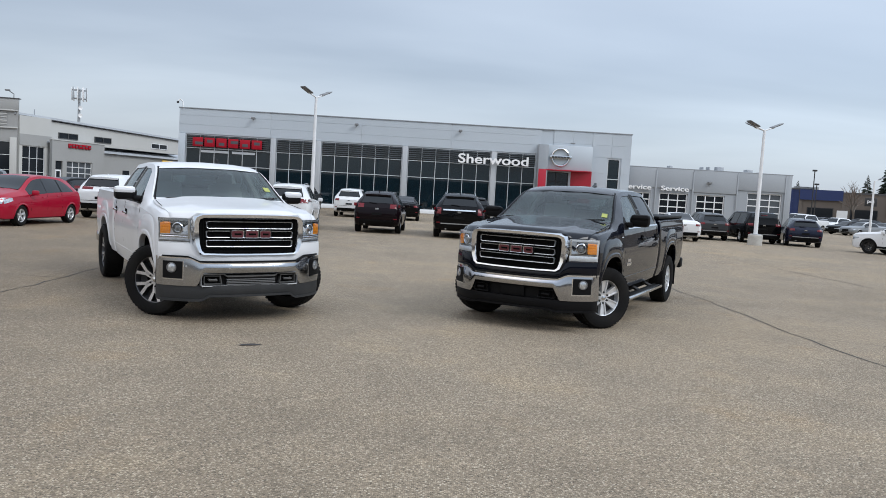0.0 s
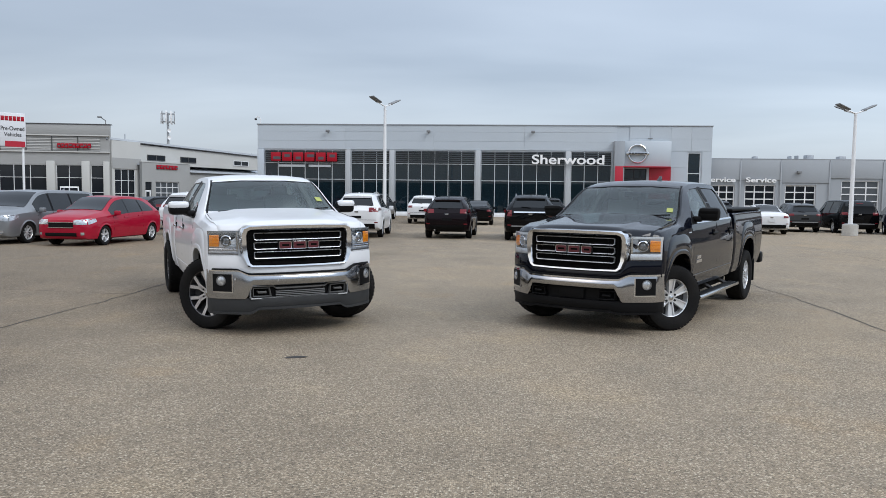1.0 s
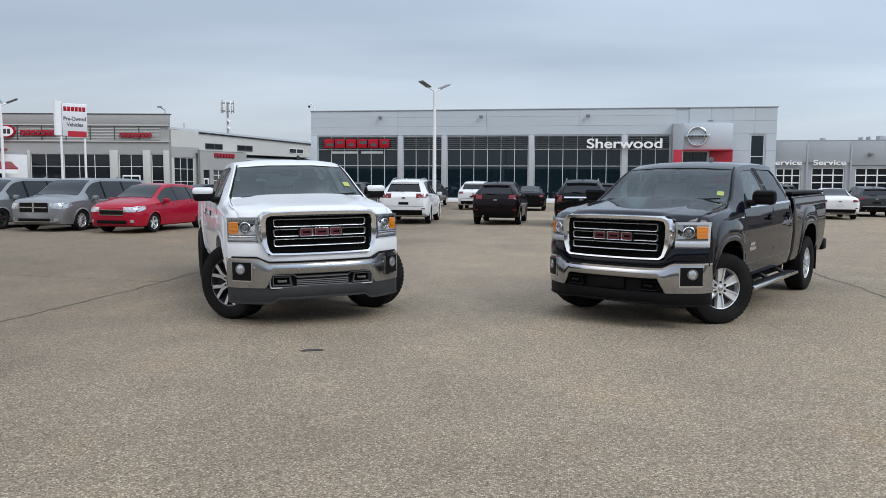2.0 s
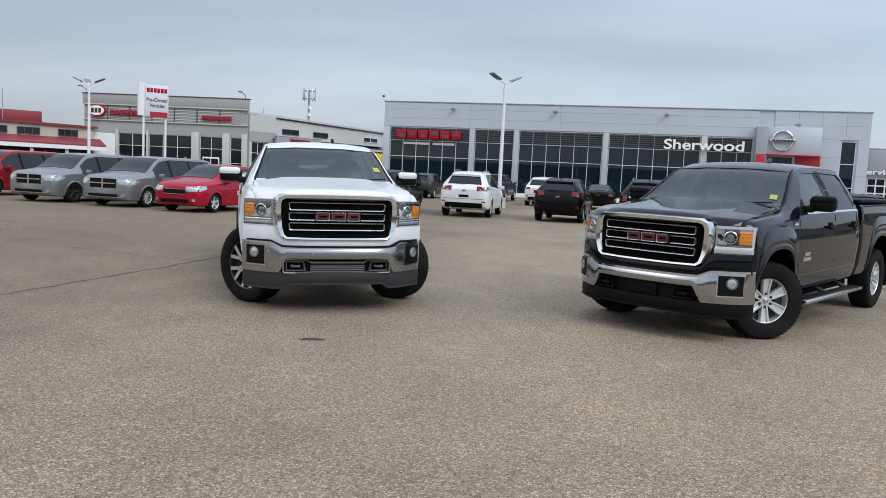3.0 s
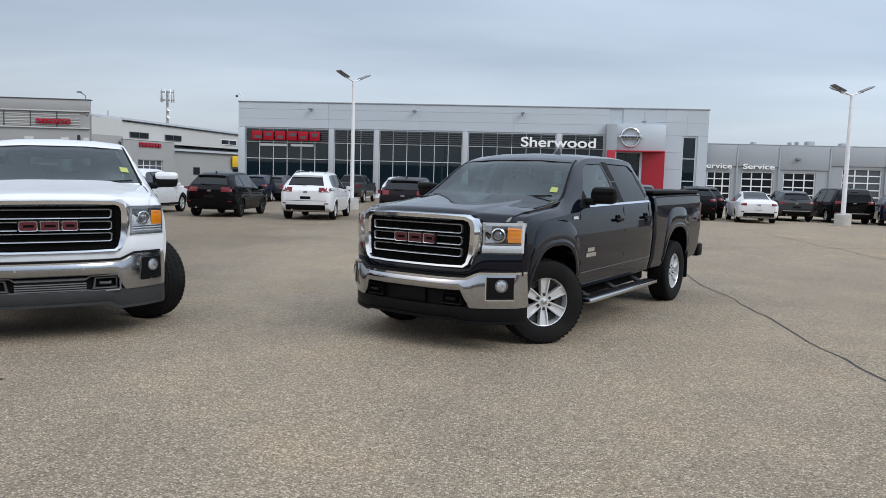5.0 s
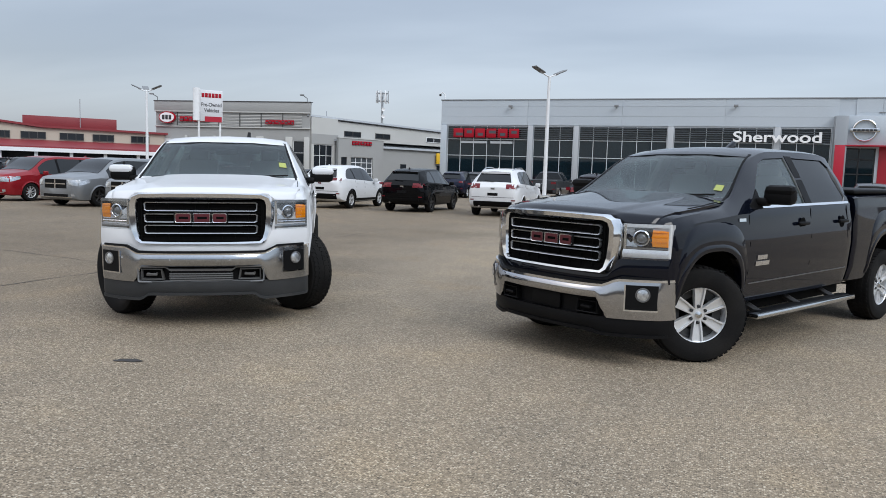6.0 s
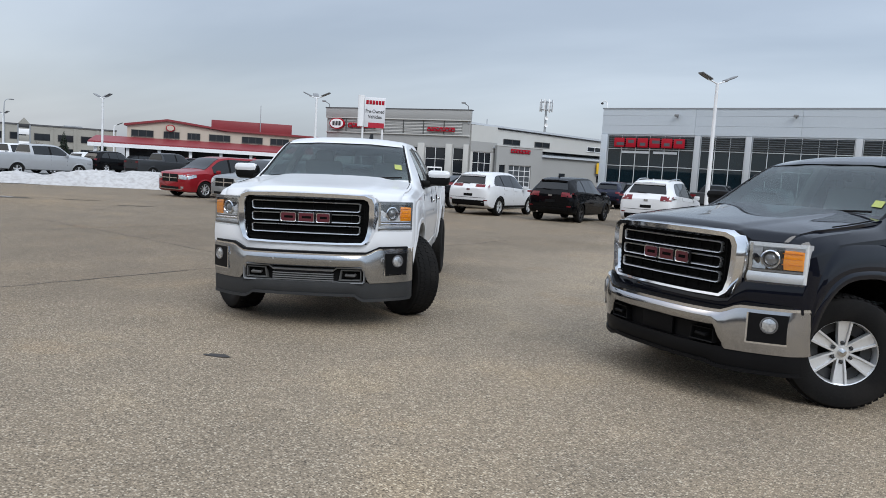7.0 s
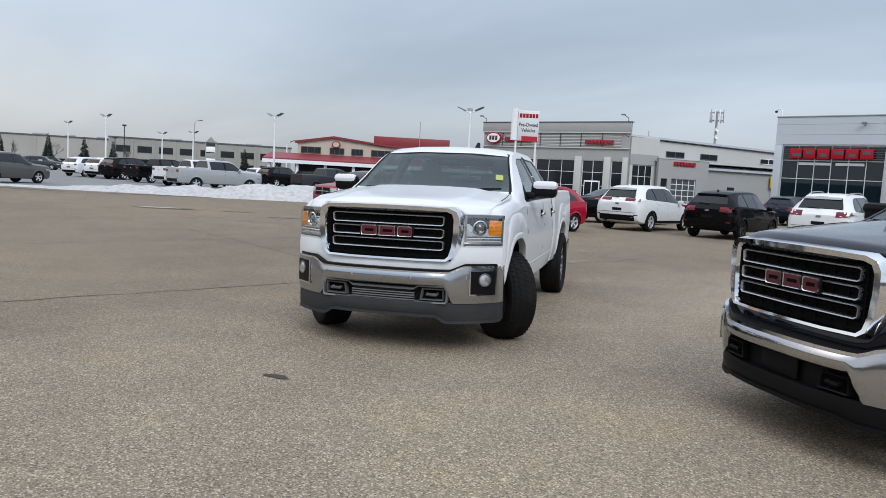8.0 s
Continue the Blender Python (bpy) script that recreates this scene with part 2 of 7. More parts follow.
LOUVRE = material("dark_louvre", (0.075, 0.085, 0.095), 0.5, metal=0.3, vary=0.1)
# rooms behind glass: their dimness is put into this dark colour
INSIDE = material("interior_dimness", (0.07, 0.075, 0.08), 0.8, vary=0.2, scale=0.7)
CHROME = material("chrome", (0.78, 0.79, 0.81), 0.09, metal=1.0, vary=0.02)
CHROME_SOFT = material("dusty_chrome", (0.60, 0.61, 0.62), 0.15, metal=1.0, vary=0.06, dirt=0.06)
BLACK_PLASTIC = material("black_textured_plastic", (0.006, 0.006, 0.0065), 0.5, vary=0.15, fine=200, bump=0.0008, spec=0.10)
GREY_PLASTIC = material("dusty_grey_plastic", (0.075, 0.075, 0.074), 0.6, vary=0.15, fine=150, bump=0.0008, dirt=0.2, spec=0.3)
SILVER_PLASTIC = material("silver_grey_trim", (0.30, 0.30, 0.30), 0.35, metal=0.6, vary=0.06, dirt=0.2)
RUBBER = material("tyre_rubber", (0.010, 0.0098, 0.0098), 0.8, vary=0.25, fine=80, bump=0.001, dirt=0.05, spec=0.10)
# near-black for joints and mesh, and for shade put into wells and undersides
DARK_VOID = material("joint_and_shade_black", (0.004, 0.004, 0.004), 0.95, vary=0.3, spec=0.05)
ALLOY = material("silver_alloy", (0.74, 0.75, 0.76), 0.3, metal=0.6, vary=0.05, dirt=0.06)
ALLOY_DARK = material("dark_painted_alloy", (0.03, 0.03, 0.032), 0.35, metal=0.4, vary=0.1, dirt=0.2)
SEAT = material("grey_seat_fabric", (0.32, 0.325, 0.33), 0.8)
CAR_GLASS = clear_glass("tinted_car_glass", (0.66, 0.74, 0.73))
REAR_GLASS = clear_glass("tinted_rear_glass", (0.42, 0.47, 0.47))
SOLID_GLASS = glass("dark_side_glass", (0.008, 0.010, 0.012), 1.0, 0.015, 0.4)
LAMP_WHITE = material("pale_lamp_strip", (0.70, 0.72, 0.74), 0.15, metal=0.3, vary=0.1, scale=20, coat=1.0)
PRIVACY = glass("privacy_glass", (0.006, 0.007, 0.008), 0.93, 0.015)
LAMP_CLEAR = material("headlamp_reflector", (0.50, 0.52, 0.54), 0.2, metal=0.7, vary=0.45, scale=14, fine=60, coat=1.0)
LAMP_SMOKE = material("smoked_lamp", (0.16, 0.165, 0.17), 0.12, metal=0.3, vary=0.2, coat=1.0)
AMBER = material("amber_lens", (0.90, 0.29, 0.010), 0.15, vary=0.15, scale=20, fine=90, coat=1.0)
TAIL_RED = material("red_tail_lens", (0.13, 0.005, 0.010), 0.3, vary=0.1, coat=0.25, spec=0.25)
STICKER = material("yellow_green_sticker", (0.33, 0.37, 0.09), 0.5)
PLATE = material("plate_blank", (0.55, 0.56, 0.57), 0.5)
BADGE_RED = material("red_badge_enamel", (0.075, 0.006, 0.013), 0.3, vary=0.15, coat=0.3)
BROWN_WALL = material("brown_stucco", (0.13, 0.11, 0.095), 0.85, vary=0.12, scale=0.4, fine=30)
BARK = material("bark", (0.09, 0.075, 0.06), 0.9, vary=0.3, fine=30)
SPRUCE = material("spruce_needles", (0.03, 0.045, 0.03), 0.8, vary=0.35, scale=2)
TWIG = material("bare_twigs", (0.13, 0.10, 0.08), 0.9, vary=0.2)


# ---- builders ----
def part(name, bm, mat, parent=None, label="", sharp=32):
    bmesh.ops.recalc_face_normals(bm, faces=bm.faces)
    for f in bm.faces:
        f.smooth = sharp > 0
    lim = radians(sharp)
    for e in bm.edges:
        if len(e.link_faces) == 2 and e.calc_face_angle(0) > lim:
            e.smooth = False
    me = bpy.data.meshes.new(name)
    bm.to_mesh(me)
    bm.free()
    me.materials.append(mat)
    ob = new(name, me)
    ob.parent = parent
    if label:
        ob["label"] = label
    return ob


def share(name, me, parent, m, label=""):
    """Another object on a mesh that exists already."""
    ob = new(name, me)
    ob.parent, ob.matrix_basis = parent, m
    if label:
        ob["label"] = label
    return ob


def thing(name, m, label, category, group="", kind=""):
    ob = new(name)
    ob.matrix_basis = m
    ob.empty_display_size = 0.3
    return tagged(ob, label, category, group, kind)


def box(x0, x1, y0, y1, z0, z1, bevel=0.0, bm=None):
    bm = bm or bmesh.new()
    m = Matrix.Translation(((x0 + x1) / 2, (y0 + y1) / 2, (z0 + z1) / 2)) @ Matrix.Diagonal((abs(x1 - x0), abs(y1 - y0), abs(z1 - z0), 1))
    vs = bmesh.ops.create_cube(bm, size=1, matrix=m)["verts"]
    if bevel:
        es = list({e for v in vs for e in v.link_edges})
        bmesh.ops.bevel(bm, geom=es, offset=bevel, segments=2, profile=0.5, affect="EDGES", clamp_overlap=True)
    return bm


def prism(poly, axis, a, b, bm=None, bevel=0.0):
    """A closed outline, in the plane across the axis, drawn out from a to b. Outline points: (y, z), (x, z) or (x, y)."""
    bm = bm or bmesh.new()
    put = {"x": lambda p, s: (s, p[0], p[1]), "y": lambda p, s: (p[0], s, p[1]), "z": lambda p, s: (p[0], p[1], s)}[axis]
    lo, hi = [bm.verts.new(put(p, a)) for p in poly], [bm.verts.new(put(p, b)) for p in poly]
    fs = [bm.faces.new(lo), bm.faces.new(hi[::-1])]
    k = len(poly)
    for i in range(k):
        fs.append(bm.faces.new((lo[i], lo[(i + 1) % k], hi[(i + 1) % k], hi[i])))
    if bevel:
        es = list({e for f in fs[:2] for e in f.edges})
        bmesh.ops.bevel(bm, geom=es, offset=bevel, segments=2, profile=0.5, affect="EDGES", clamp_overlap=True)
    return bm


def tube(points, radii, sides=8, bm=None):
    """A round bar along points, with a radius at each."""
    bm = bm or bmesh.new()
    pts = [Vector(p) for p in points]
    if not isinstance(radii, (list, tuple)):
        radii = [radii] * len(pts)
    rings = []
    for i, (p, r) in enumerate(zip(pts, radii)):
        d = (pts[min(i + 1, len(pts) - 1)] - pts[max(i - 1, 0)]).normalized()
        side = d.orthogonal().normalized() if i == 0 else (side - d * side.dot(d)).normalized()
        other = d.cross(side)
        rings.append([bm.verts.new(p + side * (r * math.cos(a)) + other * (r * math.sin(a))) for a in (2 * math.pi * k / sides for k in range(sides))])
    for a, b in zip(rings, rings[1:]):
        for k in range(sides):
            bm.faces.new((a[k], a[(k + 1) % sides], b[(k + 1) % sides], b[k]))
    bm.faces.new(rings[0][::-1])
    bm.faces.new(rings[-1])
    return bm


def lathe(profile, sides=32, bm=None):
    """A profile of (radius, x), turned round the x axis; closed on itself."""
    bm = bm or bmesh.new()
    rings = [[bm.verts.new((x, r * math.cos(a), r * math.sin(a))) for a in (2 * math.pi * k / sides for k in range(sides))] for r, x in profile]
    for a, b in zip(rings, rings[1:] + rings[:1]):
        for k in range(sides):
            bm.faces.new((a[k], a[(k + 1) % sides], b[(k + 1) % sides], b[k]))
    return bm


def skin(grid, inward, bm=None):
    """A curved panel through a grid of points, with its edges folded inwards."""
    bm = bm or bmesh.new()
    g = [[bm.verts.new(p) for p in row] for row in grid]
    b = [[bm.verts.new(Vector(p) + Vector(inward)) for p in row] for row in grid]
    nr, nc = len(g), len(g[0])
    for i in range(nr - 1):
        for j in range(nc - 1):
            bm.faces.new((g[i][j], g[i + 1][j], g[i + 1][j + 1], g[i][j + 1]))
            bm.faces.new((b[i][j], b[i][j + 1], b[i + 1][j + 1], b[i + 1][j]))
    for i in range(nr - 1):
        bm.faces.new((g[i][0], b[i][0], b[i + 1][0], g[i + 1][0]))
        bm.faces.new((g[i][-1], g[i + 1][-1], b[i + 1][-1], b[i][-1]))
    for j in range(nc - 1):
        bm.faces.new((g[0][j], g[0][j + 1], b[0][j + 1], b[0][j]))
        bm.faces.new((g[-1][j], b[-1][j], b[-1][j + 1], g[-1][j + 1]))
    return bm


def carve(bm, cutters):
    """The body with every cutter taken away from it, as a new bmesh."""
    def temp(b, name):
        bmesh.ops.recalc_face_normals(b, faces=b.faces)
        me = bpy.data.meshes.new(name)
        b.to_mesh(me)
        b.free()
        return new(name, me)
    ob = temp(bm, "body_blank")
    tools = [temp(c, "cutter") for c in cutters]
    for t in tools:
        md = ob.modifiers.new("cut", "BOOLEAN")
        md.operation, md.object, md.solver = "DIFFERENCE", t, "EXACT"
    bpy.context.view_layer.update()
    done = bpy.data.meshes.new_from_object(ob.evaluated_get(bpy.context.evaluated_depsgraph_get()))
    out = bmesh.new()
    out.from_mesh(done)
    for o in (ob, *tools):
        me = o.data
        bpy.data.objects.remove(o)
        bpy.data.meshes.remove(me)
    bpy.data.meshes.remove(done)
    return out


def lettering(name, words, size, depth, mat, parent, m, label=""):
    cu = bpy.data.curves.new(name, "FONT")
    cu.body, cu.size, cu.extrude = words, size, depth
    cu.offset = size * 0.018
    cu.align_x, cu.align_y = "CENTER", "CENTER"
    tmp = new(name + "_curve", cu)
    bpy.context.view_layer.update()
    me = bpy.data.meshes.new_from_object(tmp.evaluated_get(bpy.context.evaluated_depsgraph_get()))
    bpy.data.objects.remove(tmp)
    bpy.data.curves.remove(cu)
    me.materials.clear()
    me.materials.append(mat)
    return share(name, me, parent, m, label)


def smooth_through(xs, ys, q):
    """Monotone curve through points, so that shapes never overshoot."""
    xs, ys, q = np.asarray(xs, float), np.asarray(ys, float), np.asarray(q, float)
    h, d = np.diff(xs), np.diff(ys) / np.diff(xs)
    s = np.zeros_like(ys)
    for i in range(1, len(xs) - 1):
        if d[i - 1] * d[i] > 0:
            w1, w2 = 2 * h[i] + h[i - 1], h[i] + 2 * h[i - 1]
            s[i] = (w1 + w2) / (w1 / d[i - 1] + w2 / d[i])
    s[0], s[-1] = d[0], d[-1]
    k = np.clip(np.searchsorted(xs, q) - 1, 0, len(h) - 1)
    t = np.clip((q - xs[k]) / h[k], 0, 1)
    return (2 * t**3 - 3 * t**2 + 1) * ys[k] + (t**3 - 2 * t**2 + t) * h[k] * s[k] + (3 * t**2 - 2 * t**3) * ys[k + 1] + (t**3 - t**2) * h[k] * s[k + 1]


class Shell:
    """A vehicle body from stations along its length: y, underside, half width, belt height and half width, top height and half width, crown.
    The nose is at y = 0 and looks along -y."""

    def __init__(self, rows, steps=56):
        a = np.array(rows, float)
        self.ys = np.unique(np.round(np.r_[a[:, 0], np.linspace(a[0, 0], a[-1, 0], steps)], 4))
        self.keys = a
        self.cols = [smooth_through(a[:, 0], a[:, k], self.ys) for k in range(1, 8)]

    def get(self, y):
        return [float(np.interp(y, self.ys, c)) for c in self.cols]

    def half(self, y):
        zb, w, zs, ws, zt, wt, cr = self.get(y)
        hh = zs - zb
        return [(0, zb), (w * 0.84, zb), (w * 0.945, zb + 0.05 * hh), (w * 0.978, zb + 0.22 * hh), (w, zb + 0.54 * hh), (w * 0.992, zb + 0.79 * hh), (ws + 0.004, zs - 0.06 * hh), (ws, zs),
                (ws + (wt - ws) * 0.5, zs + (zt - zs) * 0.5), (wt + 0.012, zt - 0.24 * min(0.3, zt - zs)), (wt - 0.02, zt - 0.06 * min(0.3, zt - zs)), (wt - 0.075, zt), (wt * 0.55, zt + 0.7 * cr), (0, zt + cr)]

    def mesh(self):
        bm, rings = bmesh.new(), []
        for y in self.ys:
            h = self.half(y)
            pts = h + [(-x, z) for x, z in h[-2:0:-1]]
            rings.append([bm.verts.new((x, y, z)) for x, z in pts])
        k = len(rings[0])
        for a, b in zip(rings, rings[1:]):
            for i in range(k):
                bm.faces.new((a[i], a[(i + 1) % k], b[(i + 1) % k], b[i]))
        bm.faces.new(rings[0])
        bm.faces.new(rings[-1][::-1])
        return bm

    def x_at(self, y, z):
        h = self.half(y)[1:]
        return float(np.interp(z, [p[1] + 1e-5 * i for i, p in enumerate(h)], [p[0] for p in h]))

    def y_at(self, x, z, back=False):
        ys = self.ys[::-1] if back else self.ys
        last = None
        for y in ys:
            zb, w, zs, ws, zt, wt, cr = self.get(y)
            if zb <= z <= zt + cr and self.x_at(y, z) >= abs(x):
                if last is None:
                    return y
                lo, hi = last, y
                for _ in range(7):
                    mid = (lo + hi) / 2
                    q = self.get(mid)
                    if q[0] <= z <= q[4] + q[6] and self.x_at(mid, z) >= abs(x):
                        hi = mid
                    else:
                        lo = mid
                return hi
            last = y
        return float(ys[0])

    def side(self, y0, y1, low, high, sign, eps=0.006, n=7, depth=0.015):
        """A panel on the flank: low(y) and high(y) are heights."""
        grid = []
        for y in np.linspace(y0, y1, n):
            a, b = low(y), high(y)
            b = max(b, a + 0.004)
            grid.append([(sign * (self.x_at(y, z) + eps), y, z) for z in np.linspace(a, b, 4)])
        return skin(grid, (-sign * depth, 0, 0))

    def top(self, ys, f0, f1, eps=0.01, depth=0.012, n=9):
        """A panel on the top: between the lengthwise stations ys and the sideways fractions f0, f1."""
        grid = []
        for i, y in enumerate(ys):
            zb, w, zs, ws, zt, wt, cr = self.get(y)
            y2 = min(y + 0.02, self.ys[-1])
            y1 = max(y - 0.02, self.ys[0])
            dz = (self.get(y2)[4] - self.get(y1)[4]) / max(1e-6, y2 - y1)
            nn = Vector((0, -dz, 1)).normalized() * eps
            inner = wt - 0.045
            grid.append([(f * inner, y + nn.y, zt + cr * (1 - f * f) + nn.z) for f in np.linspace(f0, f1, n)])
        return skin(grid, (0, 0, -depth))

    def end(self, x0, x1, low, high, back=False, eps=0.008, n=6, m=4, depth=0.03):
        """A panel on the nose or the tail; low and high may depend on x."""
        lo, hi = (low if callable(low) else lambda x: low), (high if callable(high) else lambda x: high)
        grid = []
        for x in np.linspace(x0, x1, n):
            grid.append([(x, self.y_at(x, z, back) + (eps if back else -eps), z) for z in np.linspace(lo(x), hi(x), m)])
        return skin(grid, (0, -depth if back else depth, 0))


# ---- vehicles ----
def wheel(parent, m, r, width, rim_r, spokes, rim_mat, lugs=False, style="plain", nuts=True):
    """A wheel that lies along x, with its face on +x: tyre and alloy rim."""
    w = part("wheel", lathe([(rim_r * 0.9, width * 0.1), (rim_r * 0.9, -width * 0.35), (rim_r * 0.6, -width * 0.4), (rim_r * 0.6, width * 0.05)], 20), DARK_METAL, parent)
    w.matrix_basis = m
    h = width / 2
    prof = [(rim_r * 0.97, -h * 0.8), (rim_r * 1.06, -h * 0.92), (r * 0.86, -h), (r * 0.955, -h * 0.9), (r * 0.995, -h * 0.68), (r, -h * 0.3), (r, h * 0.3), (r * 0.995, h * 0.68), (r * 0.955, h * 0.9), (r * 0.86, h), (rim_r * 1.06, h * 0.92), (rim_r * 0.97, h * 0.8)]
    bm = lathe(prof, 40)
    if lugs:
        n = 52
        for k in range(n):
            for row, (x, wd, off) in enumerate(((-h * 0.66, h * 0.24, 0.0), (-h * 0.24, h * 0.34, 0.5), (h * 0.24, h * 0.34, 0.0), (h * 0.66, h * 0.24, 0.5))):
                a = 2 * math.pi * (k + off) / n
                mm = Matrix.Rotation(a, 4, "X") @ Matrix.Translation((x, 0, r * (1 - .012 * abs(x / h) ** 2) + 0.001)) @ Matrix.Rotation(0.35 * (1 if row % 2 else -1), 4, "Z") @ Matrix.Diagonal((wd, 2 * math.pi * r / n * 0.7, 0.006, 1))
                bmesh.ops.create_cube(bm, size=1, matrix=mm)
    part("tyre", bm, RUBBER, w)
    face = h * 0.62
    bm = lathe([(rim_r, face + 0.012), (rim_r * 0.985, face + 0.02), (rim_r * 0.945, face + 0.01), (rim_r * 0.91, face - 0.07), (rim_r, face - 0.07)], 40)
    part("rim", bm, RIM_EDGE if style == "split" else rim_mat, w)
    bm = bmesh.new()
    if style == "broad":
        # wide parallel spokes: two raised edges with a sunk plate between them
        arms = [([(0.20, 0.0), (0.55, 0.0), (0.94, 0.0)], (0.17, 0.24, 0.30), 0.016)]
        arms += [([(0.20, q * 0.085), (0.55, q * 0.140), (0.94, q * 0.175)], (0.07, 0.065, 0.075), 0.0) for q in (1, -1)]
    elif style == "split":
        arms = [([(0.18, q * .03), (0.50, q * 0.05), (0.93, q * 0.25)], (0.17, 0.17, 0.19), 0.0) for q in (1, -1)]
    else:
        arms = [([(0.14, 0.0), (0.55, 0.0), (0.94, 0.0)], (0.23, 0.25, 0.27) if spokes <= 6 else (0.10, 0.09, 0.08), 0.0)]
    for k in range(spokes):
        turn = Matrix.Rotation(2 * math.pi * k / spokes, 4, "X")
        for arm, wid, drop in arms:
            sec = []
            for (rad, tan), wd in zip(arm, wid):
                hw, fx = wd * rim_r / 2, face + 0.012 - 0.028 * (1 - rad) - drop
                sec.append([bm.verts.new(turn @ Vector((x, tan * rim_r + q, rad * rim_r))) for x, q in ((fx - 0.05, -hw), (fx - 0.006, -hw), (fx, -hw * 0.82), (fx, hw * 0.82), (fx - 0.006, hw), (fx - 0.05, hw))])
            for p, q in zip(sec, sec[1:]):
                for i in range(6):
                    bm.faces.new((p[i], p[(i + 1) % 6], q[(i + 1) % 6], q[i]))
            bm.faces.new(sec[0])
            bm.faces.new(sec[-1][::-1])
    lathe([(0.004, face - 0.010), (rim_r * 0.22, face - 0.012), (rim_r * 0.27, face - 0.03), (rim_r * 0.27, face - 0.07), (0.004, face - 0.07)], 24, bm)
    sp = part("spokes", bm, rim_mat, w)
    if style == "split":
        inner_faces(sp, lambda c, n: abs(n.x) < .75, ALLOY_DARK)
    if nuts:
        bm = bmesh.new()
        lathe([(0.003, face + 0.012), (rim_r * 0.115, face + 0.004), (rim_r * 0.125, face - 0.02), (0.003, face - 0.02)], 16, bm)
        part("centre_cap", bm, CHROME_SOFT, w)
        for k in range(6):
            a = 2 * math.pi * (k + 0.5) / 6
            bm = lathe([(0.002, 0.016), (0.012, 0.013), (0.015, -0.02), (0.002, -0.02)], 8)
            nut = part("wheel_nut", bm, DARK_METAL, w)
            nut.matrix_basis = Matrix.Translation((face - 0.016, rim_r * 0.29 * math.cos(a), rim_r * 0.29 * math.sin(a)))
    return w


def four_wheels(v, spec, r, width, rim_r, spokes, mat, steer=0, lift=0.0, tilt=0.0, pin=0.0, lean=0.0, **kw):
    """Wheels at both axles; the front pair may be turned by steer degrees."""
    half, fa, ra = spec
    made = None
    for y, a in ((fa, steer), (ra, 0)):
        for s in (1, -1):
            px, q = s * (half - width / 2 - (pin if a else 0)), radians(a)
            off = s * pin if a else 0
            m = pose(px + off * math.cos(q), y + off * math.sin(q), r + lift - tilt * y - lean * s * half, 0, 0, (0 if s > 0 else 180) + a)
            if made is None:
                made = wheel(v, m, r, width, rim_r, spokes, mat, **kw)
            else:
                c = made.copy()
                scene.collection.objects.link(c)
                c.matrix_basis = m
                for ch in made.children:
                    k = ch.copy()
                    scene.collection.objects.link(k)
                    k.parent = c


def wheel_wells(half, axles, r, depth=0.34):
    out = []
    for y in axles:
        for s in (1, -1):
            bm = lathe([(0.001, -0.5), (r, -0.5), (r, 0.5), (0.001, 0.5)], 28)
            bmesh.ops.transform(bm, matrix=Matrix.Translation((s * (half - depth + 0.5), y, r * 0.93)), verts=bm.verts)
            out.append(bm)
    return out


